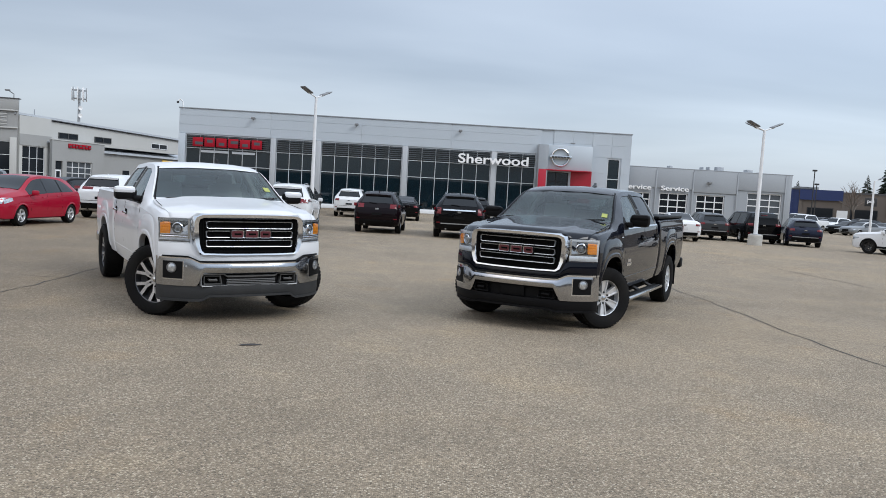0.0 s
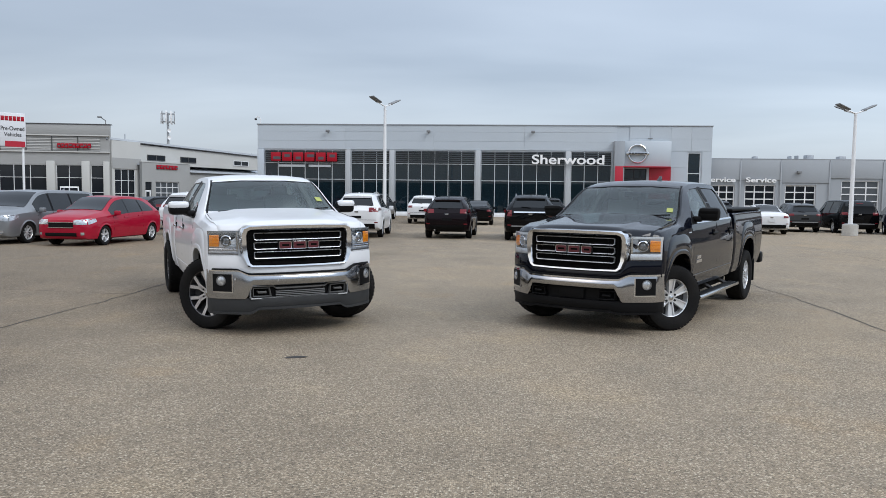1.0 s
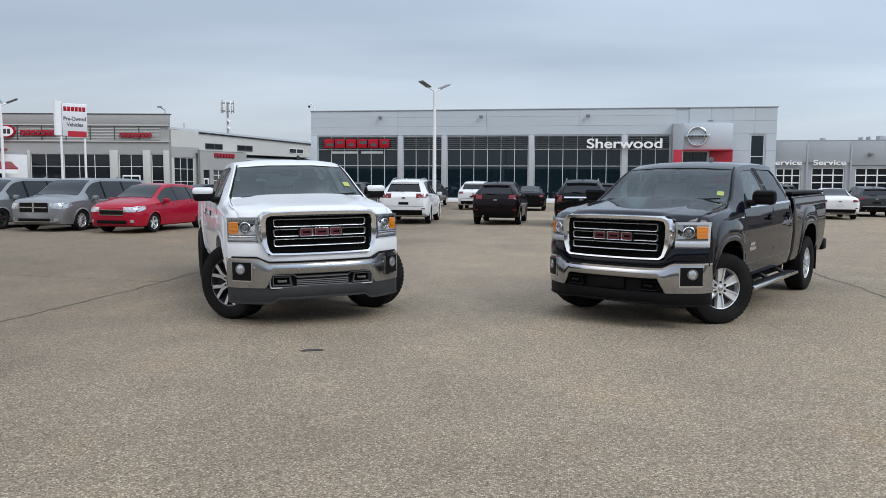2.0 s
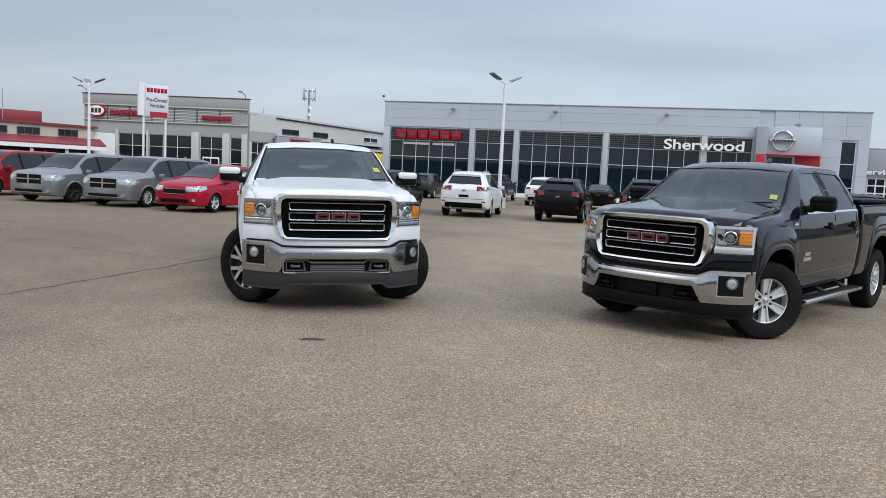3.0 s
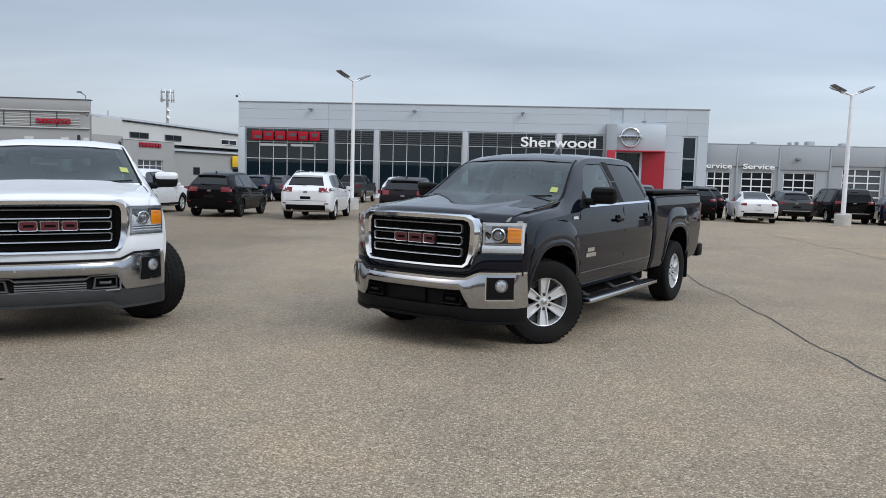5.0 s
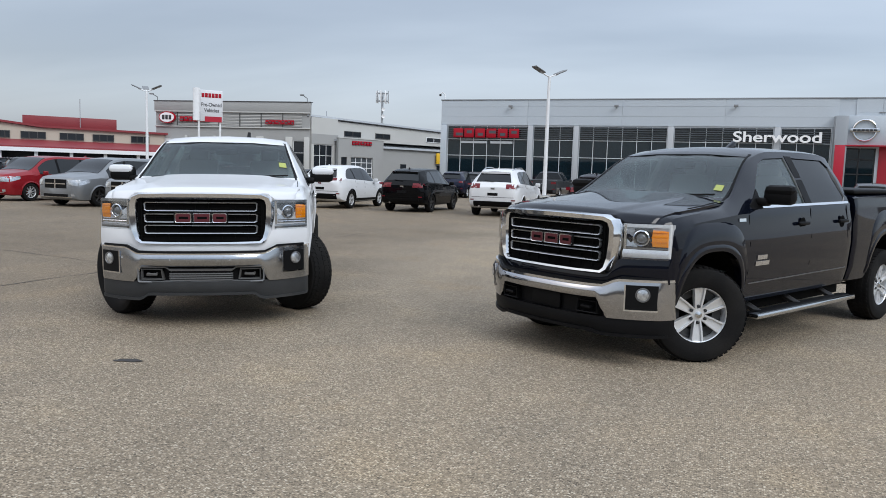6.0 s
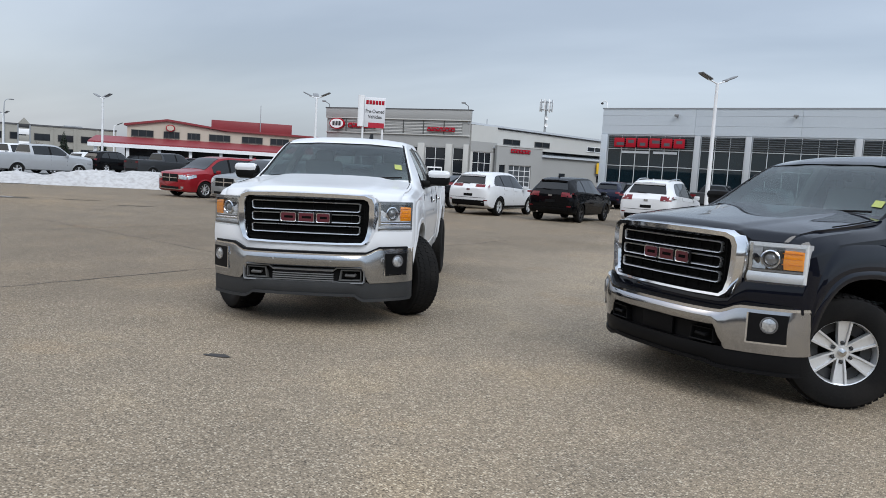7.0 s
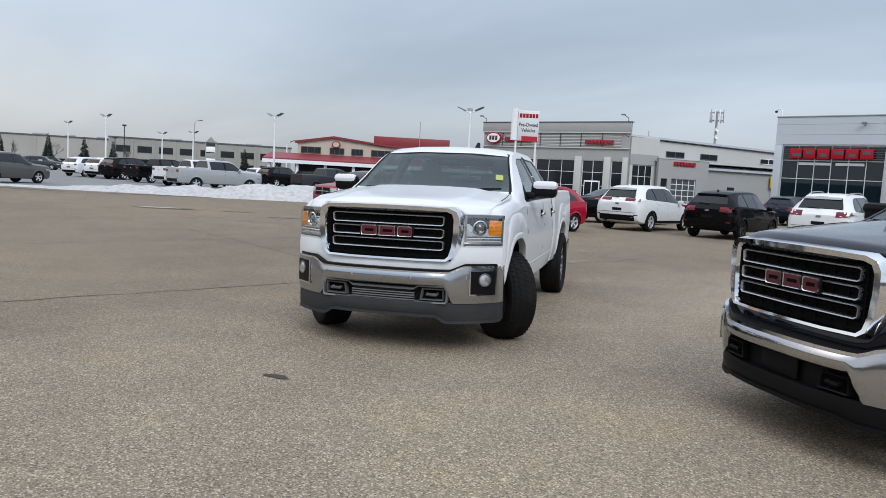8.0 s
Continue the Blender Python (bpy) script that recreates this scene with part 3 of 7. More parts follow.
# body shapes: y as a fraction of the length, widths of the half width, heights of the full height
SHAPES = {
    "suv": dict(rows=[(0, .24, .76, .48, .74, .53, .66, .005), (.012, .18, .88, .51, .85, .565, .76, .01), (.06, .15, .97, .55, .93, .605, .82, .02), (.20, .15, 1, .585, .96, .645, .82, .02), (.275, .15, 1, .60, .96, .675, .80, .02),
                      (.415, .15, 1, .62, .96, .945, .655, .015), (.52, .15, 1, .635, .96, .985, .655, .015), (.80, .15, 1, .665, .955, .962, .645, .015), (.905, .16, .99, .675, .94, .912, .61, .015), (.96, .19, .96, .64, .90, .74, .72, .01), (.985, .23, .91, .60, .87, .655, .75, .005), (1.0, .30, .80, .55, .76, .60, .68, .003)],
                fa=.195, ra=.80, wins=[(.325, .532), (.538, .715), (.732, .885)], ws=(.285, .41), rw=(.909, .970), wheel=.21),
    "hatch": dict(rows=[(0, .22, .66, .44, .62, .510, .54, .008), (.012, .16, .80, .48, .77, .548, .66, .012), (.03, .14, .90, .50, .86, .572, .73, .016), (.06, .13, .96, .53, .91, .600, .78, .02), (.17, .13, 1, .575, .95, .655, .80, .024), (.235, .13, 1, .59, .95, .685, .78, .024),
                        (.43, .13, 1, .61, .95, .955, .65, .015), (.54, .13, 1, .63, .95, .99, .65, .015), (.78, .13, 1, .655, .945, .965, .64, .015), (.90, .14, .99, .665, .93, .90, .60, .015), (.96, .17, .96, .65, .90, .74, .72, .01), (.985, .22, .90, .60, .86, .66, .74, .005), (1.0, .29, .78, .54, .74, .59, .66, .003)],
                  fa=.20, ra=.825, wins=[(.29, .502), (.508, .69), (.706, .865)], ws=(.245, .425), rw=(.905, .957), wheel=.205),
    "van": dict(rows=[(0, .20, .70, .46, .68, .530, .60, .008), (.012, .15, .84, .49, .82, .562, .72, .012), (.03, .13, .93, .51, .90, .580, .78, .016), (.06, .12, .985, .53, .95, .598, .81, .018), (.15, .12, 1, .56, .97, .635, .82, .022), (.195, .12, 1, .57, .97, .655, .82, .022),
                      (.36, .12, 1, .575, .97, .945, .72, .015), (.46, .12, 1, .58, .97, .985, .72, .015), (.82, .12, 1, .59, .97, .985, .72, .015), (.945, .13, .99, .60, .96, .95, .71, .01), (.975, .16, .96, .60, .93, .80, .78, .008), (.99, .19, .92, .58, .89, .63, .80, .005), (1.0, .26, .84, .55, .80, .60, .74, .003)],
                fa=.185, ra=.785, wins=[(.265, .42), (.44, .64), (.66, .90)], ws=(.205, .355), rw=(.949, .972), wheel=.20),
    "sedan": dict(rows=[(0, .24, .74, .46, .70, .52, .62, .005), (.012, .17, .88, .50, .84, .56, .74, .01), (.06, .14, .97, .55, .92, .61, .80, .02), (.20, .14, 1, .60, .95, .665, .80, .02), (.27, .14, 1, .62, .95, .695, .78, .02),
                        (.43, .14, 1, .645, .95, .95, .62, .02), (.52, .14, 1, .65, .95, .99, .62, .02), (.64, .14, 1, .655, .95, .975, .61, .02), (.83, .15, 1, .665, .94, .755, .70, .015), (.95, .17, .97, .665, .90, .735, .74, .012), (.985, .22, .90, .63, .84, .69, .72, .006), (1.0, .30, .80, .57, .74, .62, .64, .003)],
                  fa=.195, ra=.785, wins=[(.335, .50), (.52, .71)], ws=(.28, .425), rw=(.66, .82), wheel=.225),
    "pickup": dict(rows=[(0, .27, .84, .50, .82, .585, .78, .005), (.012, .22, .93, .53, .92, .63, .84, .01), (.05, .20, .99, .58, .97, .655, .86, .02), (.17, .20, 1, .615, .975, .685, .85, .02), (.235, .20, 1, .63, .975, .705, .82, .02),
                         (.36, .20, 1, .66, .97, .955, .655, .015), (.42, .20, 1, .665, .97, .99, .645, .012), (.61, .20, 1, .665, .97, .985, .645, .012), (.655, .20, 1, .665, .97, .95, .655, .01), (.665, .20, 1, .66, .975, .72, .93, .004), (.70, .20, 1, .655, .98, .70, .95, .002), (.985, .21, .99, .655, .975, .70, .95, .002), (1.0, .26, .97, .64, .95, .69, .93, .001)],
                   fa=.165, ra=.80, wins=[(.285, .455), (.475, .635)], ws=(.245, .355), rw=(.655, .664), wheel=.215),
}


def vehicle(kind, name, coat, m, label, size=(4.5, 0.92, 1.68), category="car", group="", rim=None, spokes=5, detail=True, cladding=None, tail=(0.60, 0.93, 0.56, 0.635), lamps=(0.42, 0.88, 0.40, 0.47), grille=(0.40, 0.30, 0.45), grille_mat=None, roof_rack=False, plate=False, tint=None, strip=0, low_strip=False, chrome_front=False, chrome_rim=False):
    """A parked car: size is length, half width and height; lamps and tail: from and to, as parts of the half width and of the height."""
    L, W, H = size
    sh = SHAPES[kind]
    s = Shell([(y * L, zb * H, w * W, zs * H, ws * W, zt * H, wt * W, cr * H) for y, zb, w, zs, ws, zt, wt, cr in sh["rows"]], 44)
    v = thing(name, m, label, category, group)
    r = sh["wheel"] * H if kind != "pickup" else 0.40
    fa, ra = sh["fa"] * L, sh["ra"] * L
    body = part("body", carve(s.mesh(), wheel_wells(W, (fa, ra), r * 1.14)), coat, v)
    gl = tint or SOLID_GLASS
    a, b = sh["ws"]
    part("windshield", s.top(np.linspace(a * L, b * L, 7), -0.96, 0.96), SOLID_GLASS, v)
    a, b = sh["rw"]
    part("rear_window", s.top(np.linspace(a * L, b * L, 5), -0.97, 0.97), gl, v)
    for k, (a, b) in enumerate(sh["wins"]):
        for sg in (1, -1):
            last = k == len(sh["wins"]) - 1 and kind in ("suv", "hatch")

            def upper(y, a=a * L, b=b * L, last=last):
                top, belt = s.get(y)[4] - 0.085, s.get(y)[2] + 0.02
                return top - (top - belt) * 0.8 * max(0.0, (y - a) / (b - a)) ** 2.6 if last else top
            part("side_window", s.side(a * L, b * L, lambda y: s.get(y)[2] + 0.02, upper, sg), SOLID_GLASS if k == 0 else gl, v)
    for (a0, b0), (a1, b1) in zip(sh["wins"], sh["wins"][1:]):
        for sg in (1, -1):
            part("pillar_trim", s.side(b0 * L - .01, a1 * L + .01, lambda y: s.get(y)[2] + 0.022, lambda y: s.get(y)[4] - 0.088, sg, .004, 3, .008), BLACK_PLASTIC, v)
    x0, x1, z0, z1 = lamps
    for sg in (1, -1):
        part("headlight", s.end(sg * x0 * W, sg * x1 * W, z0 * H, lambda x: (z1 - 0.02 * (1 - abs(x) / W)) * H), LAMP_CLEAR, v)
        part("tail_light", s.end(sg * tail[0] * W, sg * tail[1] * W, tail[2] * H, tail[3] * H, True), TAIL_RED, v)
        y0 = s.y_at(x1 * W, (z0 + z1) / 2 * H)
        part("headlight_wrap", s.side(y0 + .01, y0 + .075 * L, lambda y: (z0 + .55 * (z1 - z0) * (y - y0) / (.075 * L)) * H, lambda y: z1 * H + .015, sg, .006, 5), LAMP_CLEAR, v)
        for yc in (fa, ra):
            rows = []
            for k in range(19):
                t = math.pi * k / 18
                p = [(yc - q * math.cos(t), r * .93 + q * math.sin(t)) for q in (r * 1.11, r * 1.16, r * 1.26)]
                rows.append([(sg * (s.x_at(min(max(y, s.ys[0]), s.ys[-1]), max(z, s.get(min(max(y, s.ys[0]), s.ys[-1]))[0] + .01)) + o), y, z) for (y, z), o in zip(p, (.012, .018, .002))])
            part("wheel_arch", skin(rows, (-sg * .03, 0, 0)), cladding or coat, v, sharp=40)
        zm = s.get(sh["wins"][0][0] * L)[2]
        ym = sh["wins"][0][0] * L + 0.12
        xm = s.x_at(ym, zm + 0.03)
        bm = box(sg * (xm - 0.02), sg * (xm + 0.09), ym - 0.02, ym + 0.05, zm - 0.02, zm + 0.03, 0.01)
        box(sg * (xm + 0.05), sg * (xm + 0.24), ym - 0.06, ym + 0.06, zm + 0.0, zm + 0.15, 0.03, bm)
        part("mirror", bm, coat, v)
        if detail:
            for a, b in sh["wins"][:2]:
                yh = b * L - 0.16
                part("door_handle", s.side(yh - 0.1, yh + 0.1, lambda y: s.get(y)[2] - 0.11, lambda y: s.get(y)[2] - 0.075, sg, 0.02, 4, 0.03), coat if coat is not ALLOY else CHROME, v)
    gw, g0, g1 = grille
    part("grille", s.end(-gw * W, gw * W, g0 * H, g1 * H, eps=0.012), grille_mat or BLACK_PLASTIC, v)
    low = s.keys[1][1]
    part("front_bumper_insert", s.end(-0.56 * W, 0.56 * W, low + 0.06, low + 0.165, eps=0.014), BLACK_PLASTIC, v)
    part("rear_bumper_insert", s.end(-0.74 * W, 0.74 * W, low + (-0.03 if cladding else 0.04), low + (0.28 if cladding else 0.24), True, eps=0.016), cladding or BLACK_PLASTIC, v)
    if kind in ("suv", "hatch") and detail:
        q = s.get(sh["rw"][0] * L)
        yb = sh["rw"][0] * L
        part("spoiler", prism([(yb - .16, q[4] - .02), (yb - .14, q[4] + q[6] + .012), (yb + .13, q[4] + q[6] - .012), (yb + .12, q[4] - .05)], "x", -q[5] + .07, q[5] - .07, bevel=.012), coat, v)
        part("rear_wiper", tube([(.0, s.y_at(0, q[4] - .34, True) + .03, q[4] - .34), (.34, s.y_at(.34, q[4] - .31, True) + .03, q[4] - .31)], .011, 5), BLACK_PLASTIC, v)
    if detail:
        for sg in (1, -1):
            cuts = [sh["wins"][0][0] * L + .06] + [(p[1] + n_[0]) / 2 * L for p, n_ in zip(sh["wins"][:2], sh["wins"][1:3])]
            for yc in cuts[:2 if kind == "sedan" else 3]:
                part("door_gap", s.side(yc, yc + .012, lambda y: s.get(y)[0] + .12, lambda y: s.get(y)[2] - .01, sg, .002, 2, .006), DARK_VOID, v)
            part("fog_lamp", s.end(sg * .70 * W, sg * .80 * W, low + .10, low + .18, eps=.012, n=3, m=3), LAMP_CLEAR, v)
            part("reflector", s.end(sg * .72 * W, sg * .86 * W, low + .27, low + .31, True, eps=.014, n=3, m=3), TAIL_RED, v)
        if kind in ("suv", "hatch", "van"):
            part("tailgate_gap", s.end(-.80 * W, .80 * W, .395 * H, .395 * H + .012, True, eps=.006), DARK_VOID, v)
            part("plate_recess", s.end(-.19, .19, .43 * H, .43 * H + .10, True, eps=.008), BLACK_PLASTIC, v)
            part("brake_strip", s.end(-.16, .16, .895 * H, .895 * H + .025, True, eps=.05), TAIL_RED, v) if kind == "van" else None
        part("rear_emblem", s.end(-.07, .07, .56 * H, .56 * H + .06, True, eps=.014, n=3, m=3), CHROME_SOFT, v)
        part("exhaust_tip", tube([(.5 * W, L - .2, low + .05), (.5 * W, L + .02, low + .05)], .035, 8), CHROME_SOFT, v)
        part("antenna_fin", prism([(.8 * L, s.get(.8 * L)[4]), (.84 * L, s.get(.84 * L)[4]), (.838 * L, s.get(.84 * L)[4] + .09)], "x", -.015, .015), coat, v) if kind != "sedan" else None
    if strip:
        part("tailgate_strip", s.end(-.62 * W, .62 * W, strip * H, strip * H + .05, True, eps=.016), CHROME_SOFT, v)
    if low_strip:
        part("bumper_strip", s.end(-.7 * W, .7 * W, low + .235, low + .275, True, eps=.024), SILVER_PLASTIC, v)
    if chrome_rim:
        for z in (g0, g1):
            part("grille_rim", s.end(-gw * W * 1.04, gw * W * 1.04, z * H - .010, z * H + .010, eps=.022), CHROME_SOFT, v)
    if chrome_front:
        part("grille_bar", s.end(-grille[0] * W * .95, grille[0] * W * .95, (grille[1] + grille[2]) / 2 * H - .018, (grille[1] + grille[2]) / 2 * H + .018, eps=.03), CHROME, v)
        part("grille_bar", s.end(-.03, .03, grille[1] * H, grille[2] * H, eps=.032, n=3), CHROME, v)
        part("bumper_strip", s.end(-.75 * W, .75 * W, low + .05, low + .075, eps=.03), CHROME, v)
    if plate:
        part("number_plate", s.end(-0.15, 0.15, 0.42 * H, 0.42 * H + 0.15, True, 0.022), PLATE, v)
    if cladding:
        for sg in (1, -1):
            part("sill_cladding", s.side(fa + r * 1.1, ra - r * 1.1, lambda y: s.get(y)[0] + 0.02, lambda y: s.get(y)[0] + 0.15, sg, 0.012, 5), cladding, v)
    if roof_rack:
        for sg in (1, -1):
            pts = []
            for y in np.linspace(0.45 * L, 0.85 * L, 6):
                q = s.get(y)
                pts.append((sg * (q[5] - 0.06), y, q[4] + (0.0 if y in (0.45 * L, 0.85 * L) else 0.05)))
            part("roof_rail", tube(pts, 0.016, 6), CHROME_SOFT, v)
    four_wheels(v, (W * 0.985, fa, ra), r, 0.22, r * 0.66, spokes, rim or ALLOY, nuts=False, style="plain")
    return v


# ---- the two full-size crew-cab trucks ----
def nose(x):
    """How far the upper front curves back towards the corners."""
    return 0.085 + 0.35 * abs(x) ** 3


def bumper_line(x):
    return -0.015 + 0.42 * abs(x) ** 3 + 0.09 * max(0.0, (abs(x) - 0.93) / 0.055) ** 2


def across(x0, x1, low, high, line, n=9, m=5, push=0.0, depth=0.03, bulge=0.0, lean=0.0):
    """A panel over the front of the truck that follows the plan curve line(x)."""
    lo, hi = (low if callable(low) else lambda x: low), (high if callable(high) else lambda x: high)
    grid = []
    steps = np.sin(np.linspace(-1, 1, n) * math.pi / 2) * x1 if x0 == -x1 else np.linspace(x0, x1, n)
    for x in steps:
        col = []
        for k in range(m):
            v = k / (m - 1)
            col.append((x, line(x) - push - bulge * math.sin(math.pi * v) + lean * v, lo(x) + (hi(x) - lo(x)) * v))
        grid.append(col)
    return skin(grid, (0, depth, 0))


def arch(cy, cz, a, b, power=2.7, n=26, lo=-0.25):
    """A squared-off wheel opening as (y, z) points, from its front foot over the top to its rear foot."""
    pts = []
    for k in range(n + 1):
        t = math.pi * (1 - lo) - (math.pi * (1 - 2 * lo)) * k / n
        c, s_ = math.cos(t), math.sin(t)
        pts.append((cy + a * math.copysign(abs(c) ** (2 / power), c), cz + b * math.copysign(abs(s_) ** (2 / power), s_)))
    return pts


def ring_panel(outer, inner, y_out, y_mid, y_in):
    """A mitred frame between two closed outlines (x, z), highest along its middle."""
    bm = bmesh.new()
    loops = []
    for f, yy in ((0.0, y_out + 0.05), (0.0, y_out), (0.22, y_mid), (0.7, y_mid + 0.004), (1.0, y_in), (1.0, y_in + 0.05)):
        loops.append([bm.verts.new((o[0] + (i[0] - o[0]) * f, yy + 0.22 * abs(o[0]) ** 3.2, o[1] + (i[1] - o[1]) * f)) for o, i in zip(outer, inner)])
    k = len(outer)
    for a, b in zip(loops, loops[1:] + loops[:1]):
        for i in range(k):
            bm.faces.new((a[i], a[(i + 1) % k], b[(i + 1) % k], b[i]))
    return bm


def mirrored(right):
    """A closed outline from its right half, listed from the top middle to the bottom middle."""
    return right + [(-x, z) for x, z in right[-2:0:-1]]


def inner_faces(ob, inside, mat):
    """Gives the faces inside the body another lining."""
    ob.data.materials.append(mat)
    slot = len(ob.data.materials) - 1
    for p in ob.data.polygons:
        if inside(p.center, p.normal):
            p.material_index = slot


def crew_cab(m, coat, label, dark, steer, sag=0.0, rake=0.0, lean=0.0):
    v = thing("pickup_truck", m @ Matrix.Translation((0, 0, -sag)) @ Matrix.Rotation(rake, 4, "X") @ Matrix.Rotation(-lean, 4, "Y"), label, "pickup truck", "pair of trucks on show")
    FA, RA, R = 0.99, 4.60, 0.405
    keys = [(.165, .55, .60, .98, .60, 1.195, .58, .01), (.225, .52, .73, 1.0, .728, 1.205, .69, .014), (.305, .50, .855, 1.06, .85, 1.224, .80, .018), (.385, .48, .95, 1.12, .94, 1.248, .880, .022), (.44, .46, .985, 1.16, .965, 1.266, .905, .024), (.58, .46, 1.0, 1.19, .972, 1.285, .918, .025), (.90, .44, 1.010, 1.225, .975, 1.312, .915, .032), (1.20, .44, 1.012, 1.25, .978, 1.336, .900, .038),
            (1.32, .44, 1.012, 1.262, .978, 1.372, .89, .04), (2.03, .44, 1.012, 1.285, .975, 1.800, .728, .034), (2.32, .44, 1.012, 1.295, .975, 1.850, .705, .036), (3.0, .44, 1.012, 1.31, .975, 1.862, .695, .034), (3.46, .45, 1.01, 1.325, .97, 1.846, .695, .032), (3.60, .45, 1.005, 1.33, .965, 1.820, .695, .030), (3.66, .46, .985, 1.33, .95, 1.765, .69, .035)]
    s = Shell(keys, 64)
    room = Shell([(y, .72, s.get(y)[1] - .10, s.get(y)[2], s.get(y)[3] - .09, s.get(y)[4] - .05, s.get(y)[5] - .055, s.get(y)[6]) for y in np.linspace(1.42, 3.59, 9)], 20)
    well = prism(arch(FA, .40, .485, .58, lo=0.0) + [(FA + .485, .1), (FA - .485, .1)], "x", .55, 1.2), prism(arch(FA, .40, .485, .58, lo=0.0) + [(FA + .485, .1), (FA - .485, .1)], "x", -1.2, -.55)
    front_win = [(1.63, 1.335), (2.05, 1.715), (2.20, 1.765), (2.60, 1.782), (2.63, 1.345)]
    rear_win = [(2.76, 1.35), (2.74, 1.785), (3.42, 1.775), (3.51, 1.70), (3.54, 1.40), (3.48, 1.36)]
    cutters = [*well, room.mesh(), prism(front_win, "x", -1.3, 1.3), prism(rear_win, "x", -1.3, 1.3),
               prism([(-.845, 1.402), (.845, 1.402), (.680, 1.775), (.3, 1.80), (-.3, 1.80), (-.680, 1.775)], "y", 1.26, 2.05), prism([(-.62, 1.42), (.62, 1.42), (.56, 1.70), (-.56, 1.70)], "y", 3.5, 3.9)]
    body = part("body", carve(s.mesh(), cutters), coat, v, sharp=26)
    inner_faces(body, lambda c, n: (1.41 < c.y < 3.60 and c.z > .715 and abs(c.x) < s.x_at(c.y, c.z) - .035 and c.z < s.get(c.y)[4] - .02), CABIN)
    # black wheel-well lining, its colour deepened to hold the shade inside the well
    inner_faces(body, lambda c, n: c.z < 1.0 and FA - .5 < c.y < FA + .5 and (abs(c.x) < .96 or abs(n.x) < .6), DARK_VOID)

    # load bed behind the cab
    bk = [(3.70, .48, .985, 1.30, .985, 1.405, .955, .0), (3.74, .46, 1.005, 1.32, .99, 1.418, .965, .0), (4.6, .46, 1.012, 1.33, .99, 1.428, .965, .0), (5.60, .50, 1.005, 1.33, .985, 1.432, .96, .0), (5.68, .55, .99, 1.32, .97, 1.425, .945, .0), (5.71, .58, .95, 1.30, .93, 1.41, .91, .0)]
    b = Shell(bk, 30)
    wells2 = [prism(arch(RA, .40, .47, .60, lo=0.0) + [(RA + .47, .1), (RA - .47, .1)], "x", q * .55, q * 1.2) for q in (1, -1)]
    bed = part("load_bed", carve(b.mesh(), wells2 + [box(-.80, .80, 3.80, 5.62, .92, 1.7)]), coat, v, sharp=26)
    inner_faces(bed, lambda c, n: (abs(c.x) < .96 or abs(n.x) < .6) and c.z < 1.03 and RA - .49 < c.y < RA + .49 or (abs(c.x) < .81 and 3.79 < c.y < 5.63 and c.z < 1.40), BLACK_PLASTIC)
    # plain underbody block whose near-black colour carries the shade beneath the truck
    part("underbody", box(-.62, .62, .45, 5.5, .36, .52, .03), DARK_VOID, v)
    for y in (FA, RA):
        part("axle", tube([(-.8, y, .40), (.8, y, .40)], .06), DARK_METAL, v)
    if dark:
        part("bed_cover", box(-.945, .945, 3.74, 5.67, 1.432, 1.475, .015), BLACK_PLASTIC, v, "flat black bed cover")

    # hood: a rolled front lip, a raised middle panel and sides that fall to the fender tops
    def hood_at(f, u):
        y0 = nose(.845 * f) + .004 + .05 * abs(f) ** 10
        y = y0 + (1.30 - y0) * u
        x = f * (float(np.interp(y, [.1, .30, .44, .6], [.842, .852, .864, .872])) if y < .6 else s.get(y)[5] - .030)
        low = float(np.interp(y, [.1, .24, .36, .58, .9, 1.30], [1.220, 1.234, 1.257, 1.299, 1.329, 1.374]))
        top = float(smooth_through([.08, .2, .35, .6, .95, 1.30], [1.298, 1.312, 1.328, 1.350, 1.384, 1.424], y))
        step = min(1.0, max(0.0, (.70 - abs(f)) / .10))
        z = low + (top - low) * (1 - abs(f) ** 3.0) + .010 * step * step * (3 - 2 * step)
        lip = 1.268 if abs(x) < .60 else 1.268 - .060 * min(1, (abs(x) - .60) / .07)
        d = min(1.0, (y - y0) / .085)
        return x, y, min(z, lip + (z - lip) * math.sin(d * math.pi / 2) ** .85)
    part("hood", skin([[hood_at(f, (k / 26) ** 1.9) for f in np.linspace(-1, 1, 57)] for k in range(27)], (0, .012, -.022)), coat, v, sharp=60)

    for sg in (1, -1):
        gap = [Vector(hood_at(sg * .972, (k / 26) ** 1.9)) + Vector((0, 0, .0015)) for k in range(17, 26)]
        part("hood_gap", tube(gap, .0035, 5), DARK_VOID, v)

    # flared wheel openings
    for shell_, cy, bb, a in ((s, FA, .58, .485), (b, RA, .60, .47)):
        for sg in (1, -1):
            grid, swell = [], []
            rise = .24 if shell_ is s else .265
            rings = [arch(cy, .40, a + da, bb + db, pw, lo=0.02) for da, db, pw in ((-.010, -.010, 2.7), (.014, .014, 2.7), (.036, .036, 2.7), (.044, .050, 2.8), (.030, rise - .030, 3.6), (.052, rise, 3.6))]
            for pts in zip(*rings):
                q = [(min(max(p[0], shell_.ys[0]), shell_.ys[-1]), p[1]) for p in pts]
                on = [shell_.x_at(*p) for p in q]
                grid.append([(sg * x, *p) for x, p in ((on[0] - .04, q[0]), (on[0] + .008, q[0]), (on[1] + .013, q[1]), (on[2] + .012, q[2]), (on[3] + .003, q[3]))])
                swell.append([(sg * x, *p) for x, p in ((on[2] + .004, q[2]), (on[3] + .006, q[3]), (on[4] + .010, q[4]), (on[5] - .006, q[5]))])
